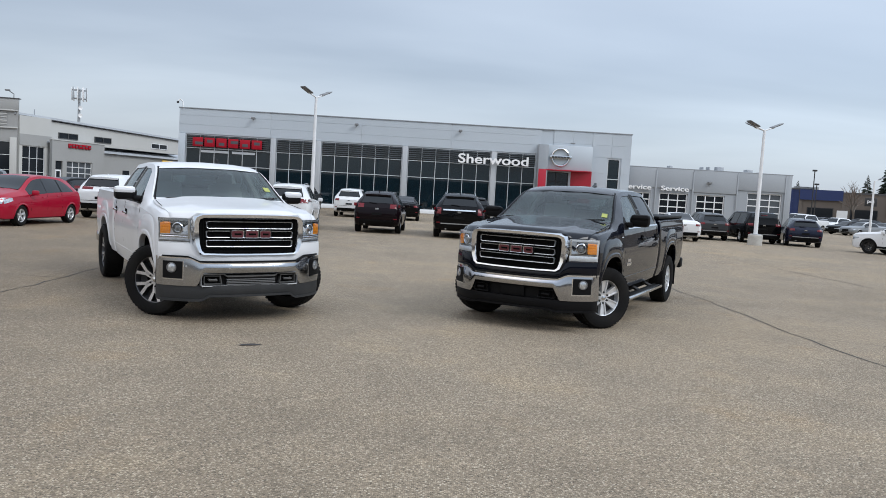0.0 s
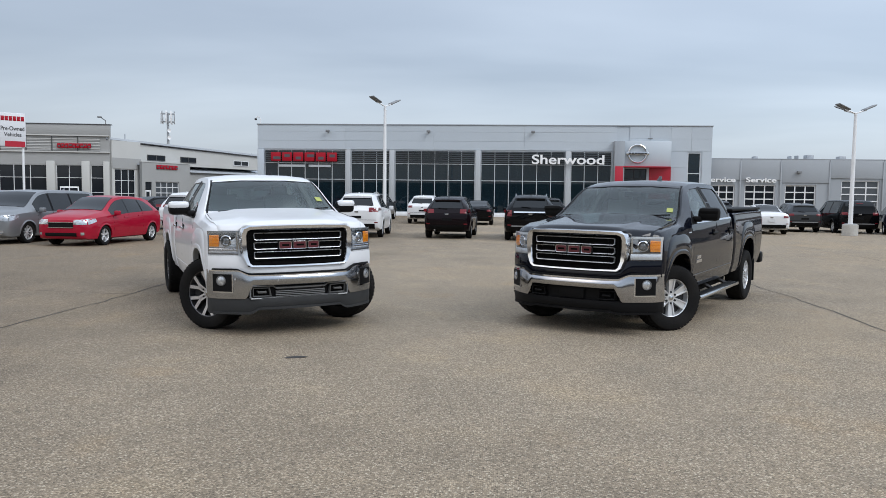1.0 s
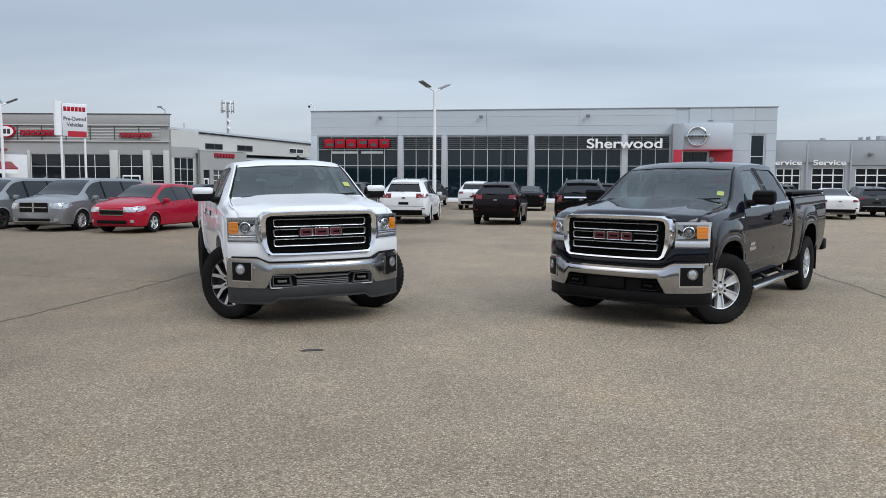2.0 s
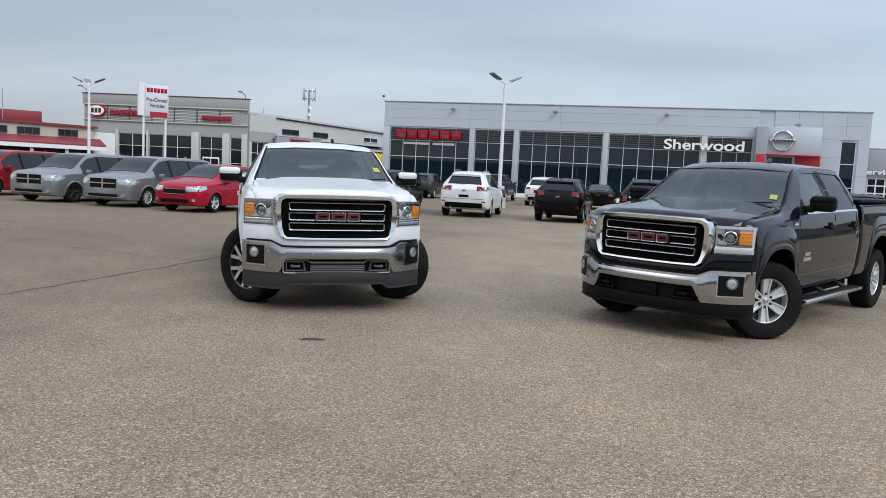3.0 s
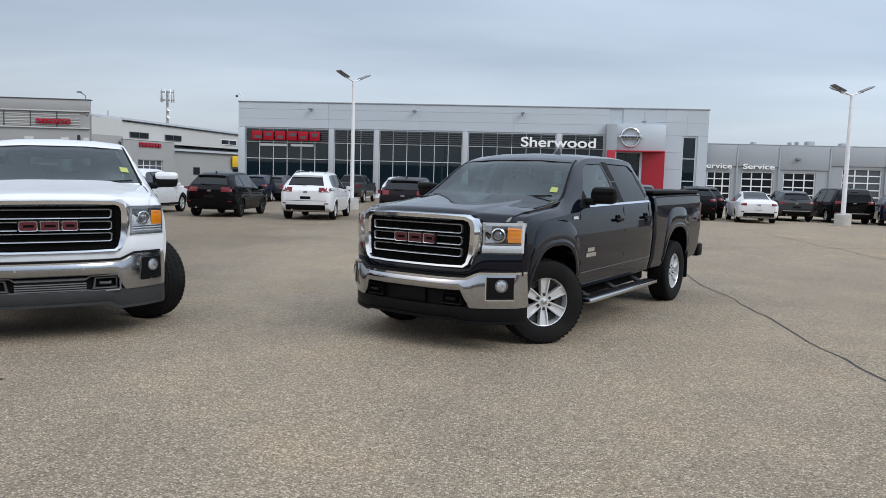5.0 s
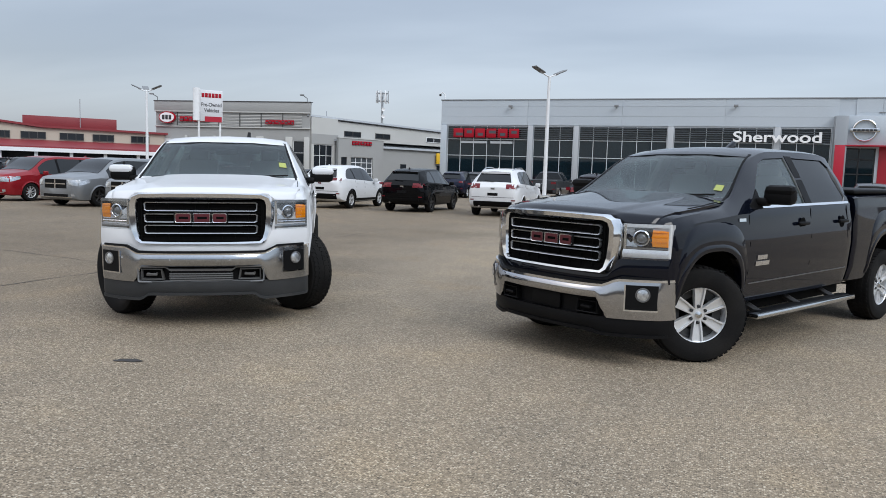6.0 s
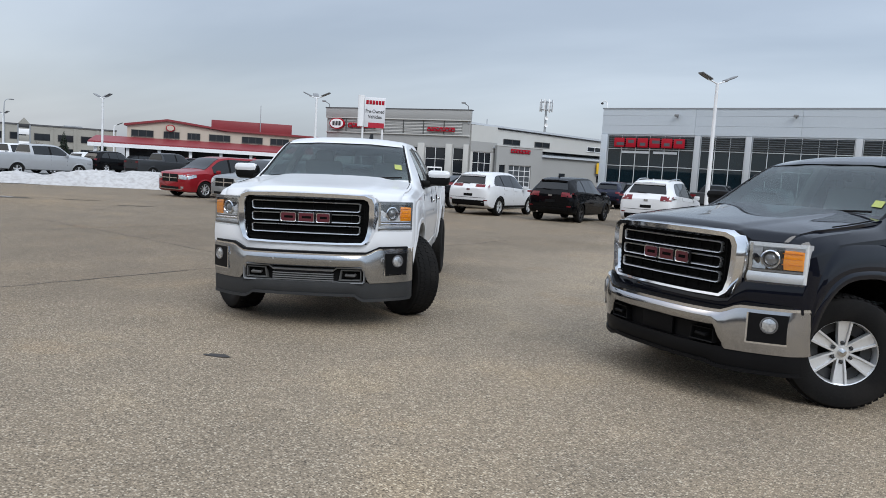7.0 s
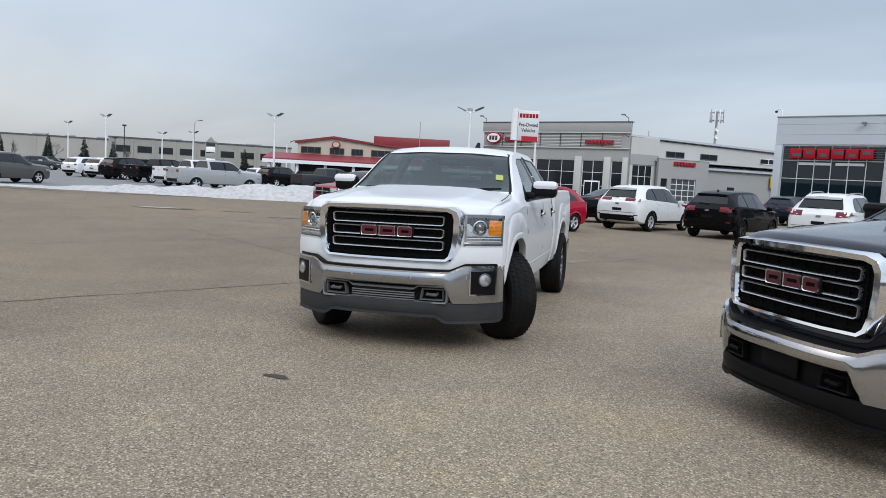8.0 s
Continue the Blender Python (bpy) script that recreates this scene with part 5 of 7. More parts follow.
vehicle("van", "minivan", PAINT_DEEP_RED, spot(-22.75, 22.5, -2), "deep red minivan parked at the end of a row", (5.15, 1.0, 1.71), group=FRONT_ROW, spokes=9, lamps=(.54, .90, .42, .53), grille=(.50, .36, .535), chrome_front=True)
vehicle("van", "minivan", PAINT_SILVER, spot(-18.65, 21.75, -2), "silver-grey minivan with dark alloy wheels", (5.15, 1.0, 1.71), group=FRONT_ROW, rim=ALLOY_DARK, lamps=(.54, .90, .42, .53), grille=(.50, .36, .535), chrome_front=True)
vehicle("van", "minivan", PAINT_SILVER, spot(-15.75, 21.75, -2), "silver-grey minivan with bright alloy wheels", (5.15, 1.0, 1.71), group=FRONT_ROW, spokes=9, lamps=(.54, .90, .42, .53), grille=(.50, .36, .535), chrome_front=True)
vehicle("hatch", "hatchback", PAINT_RED, spot(-12.95, 21.5, -3), "bright red compact hatchback wagon", (4.45, 0.9, 1.54), group=FRONT_ROW, spokes=5, lamps=(.46, .86, .43, .535), grille=(.44, .37, .47), chrome_rim=True)
vehicle("suv", "suv", PAINT_WHITE, tail_at(-12.3, 28.3, 3, 4.75), "white crossover with dark tailgate glass", (4.75, 0.96, 1.73), group=BACK_ROW, cladding=BLACK_PLASTIC, tail=(.30, .97, .640, .70))
vehicle("suv", "suv", PAINT_BLACK, tail_at(-8.95, 28.6, 3, 4.7), "black crossover with dark wheels", (4.7, 0.94, 1.69), group=BACK_ROW, rim=ALLOY_DARK, tail=(.46, .97, .555, .655))
vehicle("suv", "suv", PAINT_WHITE, tail_at(-5.4, 28.7, 3, 4.8), "white boxy off-road wagon with red tail lamps", (4.8, 0.97, 1.78), group=BACK_ROW, tail=(.50, .97, .575, .67), roof_rack=True)
vehicle("suv", "suv", PAINT_BROWNBLACK, tail_at(-1.9, 29.0, -2, 4.5), "black cherry compact crossover", (4.5, 0.93, 1.68), group=BACK_ROW, tail=(.55, .97, .60, .695))
vehicle("suv", "suv", PAINT_BLACK, tail_at(1.3, 28.2, -3, 5.0), "black large wagon with chrome tailgate strip", (5.0, 1.0, 1.78), group=BACK_ROW, roof_rack=True, strip=.605, low_strip=True, tail=(.70, .98, .53, .66))
vehicle("suv", "suv", PAINT_WHITE, tail_at(-4.6, 45.2, 0, 5.0), "white three-row crossover far across the lot", (5.0, 0.98, 1.77), group="cars by the showroom")
vehicle("sedan", "sedan", PAINT_BLACK, tail_at(-1.2, 44.6, 0, 4.9), "black saloon by the showroom", (4.9, 0.93, 1.47), group="cars by the showroom")
vehicle("suv", "suv", PAINT_BLACK, tail_at(3.2, 45.2, 0, 4.7), "black crossover by the showroom", (4.7, 0.93, 1.7), group="cars by the showroom")
vehicle("suv", "suv", PAINT_GREY, tail_at(-13.0, 48.2, 0, 4.5), "dark crossover by the showroom", (4.5, 0.93, 1.68), group="cars by the showroom")
vehicle("pickup", "pickup_truck", PAINT_GREY, tail_at(-8.6, 50.0, 0, 5.6), "dark grey pickup by the showroom", (5.6, 1.0, 1.85), group="cars by the showroom", category="pickup truck")
vehicle("sedan", "sedan", PAINT_WHITE, tail_at(13.4, 37.6, -8, 4.65), "white saloon with a black plate frame", (4.65, 0.9, 1.46), group=FAR_ROW, plate=True)
vehicle("suv", "suv", PAINT_GREY, tail_at(16.4, 41.2, -7, 4.6), "grey crossover with silver bumper strip", (4.6, 0.92, 1.57), group=FAR_ROW, low_strip=True)
vehicle("suv", "suv", PAINT_BLACK, tail_at(12.2, 42.0, -6, 4.6), "black crossover behind the white saloon", (4.6, 0.92, 1.66), group=FAR_ROW)
vehicle("van", "minivan", PAINT_BLACK, tail_at(18.75, 40.2, -6, 5.1), "black minivan behind the lamp post", (5.1, 1.0, 1.75), group=FAR_ROW, low_strip=True)
vehicle("suv", "suv", PAINT_NAVY, tail_at(20.35, 38.8, -18, 4.4), "navy compact crossover parked beside a black minivan", (4.4, 0.91, 1.53), group=FAR_ROW, low_strip=True)
vehicle("suv", "suv", PAINT_WHITE, pose(22.14, 36.81, 0, 0, 0, -150), "white crossover with black wheel arches", (4.6, 0.92, 1.65), group=FAR_ROW, cladding=BLACK_PLASTIC, rim=ALLOY_DARK)


vehicle("sedan", "sedan", PAINT_BLACK, tail_at(-16.6, 31.5, -22, 4.9), "black saloon behind the red hatchback", (4.9, 0.93, 1.5), group=BACK_ROW)
vehicle("suv", "suv", PAINT_NAVY, tail_at(-13.6, 46.5, 4, 4.6), "dark blue crossover by the showroom corner", (4.6, 0.93, 1.68), group="cars by the showroom")
vehicle("suv", "suv", PAINT_GREY, tail_at(8.5, 40.2, -8, 4.7), "dark grey crossover with pale roof", (4.7, 0.93, 1.68), group=FAR_ROW)
vehicle("suv", "suv", PAINT_BLACK, tail_at(11.0, 39.0, -8, 4.6), "black crossover beside the white saloon", (4.6, 0.92, 1.66), group=FAR_ROW)
vehicle("suv", "suv", PAINT_BLACK, tail_at(6.6, 46.0, 0, 4.7), "black crossover near the showroom door", (4.7, 0.93, 1.7), group="cars by the showroom")


# ---- buildings ----
def framed_window(parent, x0, x1, z0, z1, xs, zs, y=0.0, bar=0.05, pane_mat=None, frame_mat=None, name="window", deep=0.10, label=""):
    """A window in a front that lies in the plane y: bars at the fractions xs and zs, and every pane a piece of its own."""
    frame_mat, pane_mat = frame_mat or MULLION, pane_mat or FAR_GLASS
    bm = bmesh.new()
    for a, b in ((x0, x0 + bar), (x1 - bar, x1)):
        box(a, b, y - deep / 2, y + deep / 2, z0, z1, 0, bm)
    for a, b in ((z0, z0 + bar), (z1 - bar, z1)):
        box(x0 + bar, x1 - bar, y - deep / 2, y + deep / 2, a, b, 0, bm)
    gx = [x0] + [x0 + f * (x1 - x0) for f in xs] + [x1]
    gz = [z0] + [z0 + f * (z1 - z0) for f in zs] + [z1]
    for x in gx[1:-1]:
        box(x - bar / 2, x + bar / 2, y - deep / 2 - .003, y + deep / 2, z0 + bar, z1 - bar, 0, bm)
    for z in gz[1:-1]:
        box(x0 + bar, x1 - bar, y - deep / 2 + .004, y + deep / 2, z - bar / 2, z + bar / 2, 0, bm)
    w = part(name, bm, frame_mat, parent, label, sharp=0)
    unit = bpy.data.meshes.new("pane")
    b = box(-.5, .5, -.008, .008, -.5, .5)
    b.to_mesh(unit)
    b.free()
    unit.materials.append(pane_mat)
    for a, c in zip(gx, gx[1:]):
        for d, e in zip(gz, gz[1:]):
            lean = random.uniform(-.25, .25)
            share("pane", unit, w, Matrix.Translation(((a + c) / 2, y + .01, (d + e) / 2)) @ Matrix.Rotation(radians(lean), 4, "Z") @ Matrix.Diagonal((c - a - bar * .5, 1, e - d - bar * .5, 1)))
    return w


def wall_with_holes(x0, x1, z0, z1, y0, y1, holes, bm=None):
    """A wall slab between y0 and y1 with rectangular openings (x0, x1, z0, z1) right through it; the openings stand side by side."""
    bm = bm or bmesh.new()
    cur = x0
    for a, b, c, d in sorted(holes):
        if a > cur:
            box(cur, a, y0, y1, z0, z1, 0, bm)
        if c > z0:
            box(a, b, y0, y1, z0, c, 0, bm)
        if d < z1:
            box(a, b, y0, y1, d, z1, 0, bm)
        cur = b
    if cur < x1:
        box(cur, x1, y0, y1, z0, z1, 0, bm)
    return bm


def sign_blocks(parent, x0, x1, z0, z1, y, n, mat, name="sign_block", gap=0.16, depth=0.12):
    """A word that may not be lettered: plain raised blocks of its size and colour."""
    w = (x1 - x0) / (n - gap * (1 if n > 1 else 0))
    for k in range(n):
        a = x0 + k * w
        block = part(name, box(a, a + w * (1 - gap), y - depth, y, z0, z1, min(.03, .1 * (z1 - z0))), mat, parent)
        if depth > .05:
            q, t = w * (1 - gap), (z1 - z0) * .16
            zm = z0 + (z1 - z0) * (.62 if k % 2 else .36)
            part("dark_slot", box(a + q * .26, a + q * (.80 if k % 3 else 1.0), y - depth - .004, y - depth + .01, zm - t, zm + t), LOUVRE, block)


def panels(parent, x0, x1, z0, z1, nx, nz, y, mat, name="wall_panel", gap=0.010, depth=0.06, skip=None):
    """Cladding: separate sheets with open joints, set on the wall behind."""
    w, h = (x1 - x0) / nx, (z1 - z0) / nz
    me = bpy.data.meshes.new(name)
    b = box(-w / 2 + gap / 2, w / 2 - gap / 2, -depth, 0, -h / 2 + gap / 2, h / 2 - gap / 2, .008)
    b.to_mesh(me)
    b.free()
    me.materials.append(mat)
    for i in range(nx):
        for k in range(nz):
            c = (x0 + (i + .5) * w, z0 + (k + .5) * h)
            if not (skip and skip(*c)):
                share(name, me, parent, Matrix.Translation((c[0], y, c[1])))


def fit_text(name, words, width, height, depth, mat, parent, m, label=""):
    ob = lettering(name, words, 1.0, depth, mat, parent, m, label)
    xs = [v.co.x for v in ob.data.vertices]
    zs = [v.co.y for v in ob.data.vertices]
    cx, cy = (min(xs) + max(xs)) / 2, (min(zs) + max(zs)) / 2
    sx, sy = width / (max(xs) - min(xs)), height / (max(zs) - min(zs))
    for v in ob.data.vertices:
        v.co.x, v.co.y = (v.co.x - cx) * sx, (v.co.y - cy) * sy
    return ob


UPRIGHT = Matrix.Rotation(math.pi / 2, 4, "X")


def showroom():
    """The long glazed car showroom; the front lies in the plane y = 0 and looks along -y."""
    v = thing("showroom_building", pose(-21.5, 65.19, 0), "long grey metal-clad car showroom with dark glazed front", "building", kind="structure")
    W, H = 39.5, 7.92
    bays = [(.6, 7.96, 6), (8.40, 11.87, 3), (12.31, 19.40, 6), (19.87, 27.19, 6), (27.65, 31.14, 3)]
    holes = [(a, b, .32, 5.74) for a, b, _ in bays] + [(31.9, 34.1, .05, 4.3), (37.5, 38.6, .5, 5.72)]
    part("wall", wall_with_holes(0, W, 0, H, 0.05, .45, holes), CLAD, v, sharp=0)
    part("wall", box(0, .4, .45, 26, 0, H), CLAD, v, sharp=0)
    part("wall", box(W - .4, W, .45, 26, 0, H), CLAD, v, sharp=0)
    part("wall", box(.4, W - .4, 25.6, 26, 0, H), CLAD, v, sharp=0)
    part("roof", box(.4, W - .4, .45, 25.6, 7.2, 7.4), ROOF_METAL, v, sharp=0)
    part("parapet_cap", box(-.06, W + .06, -.06, .5, H, H + .09, .01), CLAD_DARK, v)
    part("inner_floor", box(.4, W - .4, .45, 25.6, .02, .10), CONCRETE, v, sharp=0)
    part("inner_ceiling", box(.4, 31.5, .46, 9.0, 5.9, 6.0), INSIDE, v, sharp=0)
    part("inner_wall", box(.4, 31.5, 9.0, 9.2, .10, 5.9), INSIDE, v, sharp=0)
    for x in (4, 10, 16, 23, 29):
        part("inner_column", box(x, x + .4, 4, 4.4, .10, 5.9), WHITE_TRIM, v, sharp=0)
    for x, y in ((3, 6), (9, 7), (14, 5), (18, 7), (25, 6)):
        part("desk", box(x, x + 1.8, y, y + .8, .1, .85, .02), WHITE_TRIM, v)
    # fascia sheets in two depths, as on the front
    panels(v, 0, 31.5, 5.80, 6.55, 4, 1, .05, CLAD)
    panels(v, 0, 31.5, 6.55, 7.35, 4, 1, .05, CLAD)
    panels(v, 0, 31.5, 7.35, 7.92, 4, 1, .05, CLAD)
    panels(v, 32.6, W, 5.80, 7.92, 4, 2, .05, CLAD, skip=lambda x, z: False)
    panels(v, 35.2, 37.4, .3, 5.80, 1, 4, .05, CLAD)
    panels(v, 38.7, W, .3, 5.80, 1, 4, .05, CLAD)
    part("plinth", box(-.02, 31.2, -.05, .06, 0, .32, .01), WHITE_TRIM, v)
    for a, b in ((7.96, 8.40), (11.87, 12.31), (19.40, 19.87), (27.19, 27.65), (0.0, .6)):
        part("pilaster", box(a + .01, b - .01, -.12, .05, .32, 5.78, .015), PIER_GREY if a else CLAD, v)
    for a, b, n in bays:
        framed_window(v, a + .02, b - .02, .32, 5.74, [k / n for k in range(1, n)], [(3.15 - .32) / 5.42, (4.57 - .32) / 5.42], .12, .05, SHOW_GLASS, label="tall dark showroom glazing with pale mullions")
        for k in range(6):
            z = 4.70 + k * .175
            part("louvre", prism([(-.02, z), (.06, z + .05), (.06, z + .065), (-.02, z + .05)], "x", a + .1, b - .1), LOUVRE, v, sharp=0)
    # entrance
    part("entrance_pier", box(31.21, 32.06, -.9, .05, 0, 6.60, .02), CLAD_DARK, v)
    part("entrance_head", box(32.06, 36.0, -.5, .05, 4.5, 6.62, .02), CLAD, v)
    part("portal_side", box(31.28, 31.95, -.98, -.902, 0, 4.47, .01), RED_WALL, v, "deep red portal panel")
    part("portal_side", prism([(34.3, .0), (35.92, -.96), (35.92, .04), (34.3, .04)], "z", 0, 4.46), RED_WALL, v, "deep red portal panel")
    part("portal_soffit", box(31.95, 35.9, -.94, .03, 4.40, 4.48), RED_WALL, v)
    framed_window(v, 31.95, 34.1, .05, 4.3, [.5], [.55, .8], .15, .08, SHOW_GLASS, frame_mat=DARK_METAL, name="entrance_glazing")
    framed_window(v, 37.5, 38.6, .5, 5.72, [], [.31, .66], .12, .07, SHOW_GLASS)
    # round emblem over the door: a plain chrome ring with a bar across
    ring = [(33.17 + .74 * math.cos(a), -.62, 5.57 + .74 * math.sin(a)) for a in np.linspace(0, 2 * math.pi, 41)]
    em = part("emblem_ring", tube(ring, .085, 8), CHROME_SOFT, v, "round chrome emblem over the entrance")
    part("emblem_bar", box(32.22, 34.12, -.72, -.56, 5.43, 5.71, .02), CHROME_SOFT, em)
    sign_blocks(em, 32.4, 33.95, 5.5, 5.64, -.72, 6, DARK_METAL, "emblem_block", depth=.02)
    sign_blocks(v, 1.27, 7.21, 4.70, 5.48, -.10, 6, RED_SIGN, "red_sign_block", .13, .16)
    for k, (a, b) in enumerate(((1.9, 4.3), (4.6, 6.6))):
        part("faint_lettering", box(a, b, .055, .068, 4.22, 4.42), MULLION, v)
    fit_text("name_sign", "Sherwood", 6.15, .82, .06, WHITE_SIGN, v, Matrix.Translation((27.36, -.42, 5.02)) @ UPRIGHT, "raised white sign letters")
    # wall lamps, cameras and roof gear
    for x in (6.4, 15.3, 24.35):
        lamp = part("wall_lamp", box(x - .16, x + .16, -.42, -.14, 7.28, 7.46, .03), LAMP_GREY, v)
        part("lamp_bracket", tube([(x, .0, 7.22), (x, -.2, 7.30)], .03, 6), LAMP_GREY, lamp)
    part("wall_lamp", box(34.1, 34.5, -.05, .0, 6.85, 6.93), LAMP_GREY, v)
    part("camera_arm", tube([(.25, .1, H), (.25, .1, H + .55), (.05, .0, H + .72), (-.12, -.05, H + .60)], .05, 6), WHITE_TRIM, v)
    part("camera_dome", lathe([(.001, .1), (.1, .06), (.12, -.05), (.001, -.12)], 12), DARK_METAL, v).matrix_basis = Matrix.Translation((-.14, -.05, H + .46)) @ Matrix.Rotation(math.pi / 2, 4, "Y")
    for x in (7.2, 18.8, 30.0):
        part("roof_vent", box(x, x + .5, 2, 2.5, 7.3, 8.22, .03), DARK_METAL, v)
    return v


def service_wing():
    v = thing("service_building", pose(18.0, 65.45, 0), "low pale grey service wing with glazed roller doors", "building", kind="structure")
    W, H = 14.75, 5.2
    doors = [(.15, 2.10, 3.0, 3), (2.92, 5.45, 3.05, 3), (6.25, 8.80, 3.05, 3), (10.85, 13.95, 3.48, 3)]
    part("wall", wall_with_holes(0, W, 0, H, .05, .4, [(a, b, 0, z) for a, b, z, _ in doors]), SERVICE_WALL, v, sharp=0)
    part("wall", box(W - .35, W, .4, 22, 0, H), SERVICE_WALL, v, sharp=0)
    part("wall", box(0, W - .35, 21.6, 22, 0, H), SERVICE_WALL, v, sharp=0)
    part("roof", box(0, W - .35, .4, 21.6, 4.7, 4.85), ROOF_METAL, v, sharp=0)
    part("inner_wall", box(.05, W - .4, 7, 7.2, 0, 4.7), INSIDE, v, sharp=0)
    part("parapet_cap", box(-.0, W + .05, -.04, .45, H, H + .08, .01), CLAD_DARK, v)
    cols = [(0, 2.51), (2.51, 5.85), (5.85, 9.85), (9.85, 14.2), (14.2, W)]
    for k, (a, b) in enumerate(cols):
        top = {0: 3.45, 1: 3.45, 2: 3.25, 3: 3.65, 4: 0}[k]
        part("wall_panel", box(a + .012, b - .012, -.03, .05, top + .01, H, .008), SERVICE_WALL, v)
    for x in (2.51, 5.85, 9.85, 14.2):
        part("downpipe_joint", box(x - .06, x + .06, -.07, -.03, 0, H - .15, .01), SERVICE_WALL, v)
    for a, b, z, n in doors:
        rows = 6 if z > 3.2 else 5
        framed_window(v, a, b, .02, z, [k / n for k in range(1, n)], [k / rows for k in range(1, rows)], .2, .09, FAR_GLASS if z < 3.3 else LOUVRE, WHITE_TRIM, "roller_door", .08, "white glazed roller door")
    for c in (.85, 4.2):
        fit_text("service_sign", "Service", 2.5 if c > 2 else 2.45, .42, .05, WHITE_SIGN, v, Matrix.Translation((c + (0.0 if c > 2 else 0), -.12, 3.46)) @ UPRIGHT, "raised white sign letters")
    part("wall_lamp", box(7.1, 7.45, -.32, -.05, 4.05, 4.25, .03), LAMP_GREY, v)
    for x, w, h in ((4.6, .3, .45), (7.7, .12, .5), (8.3, .12, .55), (9.1, .6, .6), (11.9, .55, .5), (13.0, .2, .3)):
        part("roof_unit", box(x, x + w, 3, 3.8, 4.85, H + h, .03), STEEL, v)
    return v


def second_dealer():
    """The beige showroom with a slatted band, white piers and a service block at its side."""
    v = thing("beige_showroom_building", pose(-56.0, 68.2, 0, 0, 0, 8.35), "beige stucco car showroom with slatted sign band and white piers", "building", kind="structure")
    W, H = 17.9, 8.35
    wins = [(.9, 3.5, 2), (3.8, 6.9, 2), (7.15, 11.85, 3), (12.75, 15.2, 2), (16.05, 17.3, 1)]
    part("wall", wall_with_holes(0, W, 0, H, .05, .4, [(a, b, .25, 4.4) for a, b, _ in wins]), STUCCO, v, sharp=0)
    part("wall", box(0, .35, .4, 18, 0, H), STUCCO, v, sharp=0)
    part("wall", box(W - .35, W, .4, 4, 0, 6.9), STUCCO_PALE, v, sharp=0)
    part("wall", box(.35, W, 17.6, 18, 0, 6.5), STUCCO, v, sharp=0)
    part("roof", box(.35, W - .35, .4, 17.6, 6.3, 6.5), ROOF_METAL, v, sharp=0)
    part("parapet", box(-.1, W + .1, -.12, .05, 7.35, H, .02), STUCCO, v)
    part("parapet_cap", box(-.16, W + .16, -.18, .45, H, H + .08, .01), ROOF_DARK, v)
    part("band_top", box(-.05, W + .05, -.16, .05, 7.22, 7.34, .01), STUCCO_PALE, v)
    part("band_bottom", box(-.05, W + .05, -.10, .05, 5.62, 5.74, .01), STUCCO_PALE, v)
    for k in range(9):
        z = 5.80 + k * .155
        part("slat", box(.6, W - .9, -.02, .045, z, z + .11), STUCCO_PALE if k % 2 else STUCCO, v, sharp=0)
    for x in np.arange(2.6, W - 1, 2.45):
        part("slat_post", box(x, x + .09, -.07, -.02, 5.75, 7.2), GREY_PLASTIC, v, sharp=0)
    for x0, x1 in ((11.9, 12.7), (15.25, 16.0), (17.32, 17.88)):
        part("pier", box(x0, x1, -.16, .05, 0, 4.78, .02), STUCCO_PALE, v)
    for x0, x1 in ((3.52, 3.78), (6.92, 7.13), (.3, .88)):
        part("pier", box(x0, x1, -.08, .05, 0, 4.75, .02), STUCCO_PALE, v)
    for a, b, n in wins:
        framed_window(v, a, b, .25, 4.4, [k / n for k in range(1, n)], [.36, .70], .15, .045, FAR_GLASS, WHITE_TRIM)
    part("entrance_door", box(13.1, 14.9, -.02, .06, .05, 2.3, .02), WHITE_TRIM, v, "white framed double door")
    for x in (13.2, 14.05):
        part("door_pane", box(x, x + .75, -.03, -.012, .2, 2.15), FAR_GLASS, v)
    o = [(1.6 + 1.0 * math.cos(a), 6.6 + .62 * math.sin(a)) for a in np.linspace(0, 2 * math.pi, 33)[:-1]]
    ov = part("oval_sign", prism(o, "y", -.42, -.18, bevel=.03), RED_SIGN, v, "red-rimmed white oval sign")
    part("oval_face", prism([(1.6 + (x - 1.6) * .86, 6.6 + (z - 6.6) * .82) for x, z in o], "y", -.45, -.40), WHITE_SIGN, ov)
    sign_blocks(ov, 1.05, 2.15, 6.36, 6.84, -.45, 3, BLACK_SIGN, "oval_mark", .25, .02)
    sign_blocks(v, 3.0, 6.6, 6.2, 6.75, -.10, 7, RED_SIGN, "red_sign_block", .15)
    sign_blocks(v, 13.0, 16.2, 6.05, 6.5, -.10, 9, RED_SIGN, "red_sign_block", .12)
    for x in (.1, 17.5):
        part("roof_flood", tube([(x, .2, H), (x, .2, H + .45), (x - .3, -.25, H + .72)], .045, 6), LAMP_GREY, v)
        part("flood_head", box(x - .55, x - .15, -.5, -.2, H + .66, H + .80, .03), LAMP_GREY, v)
    return v


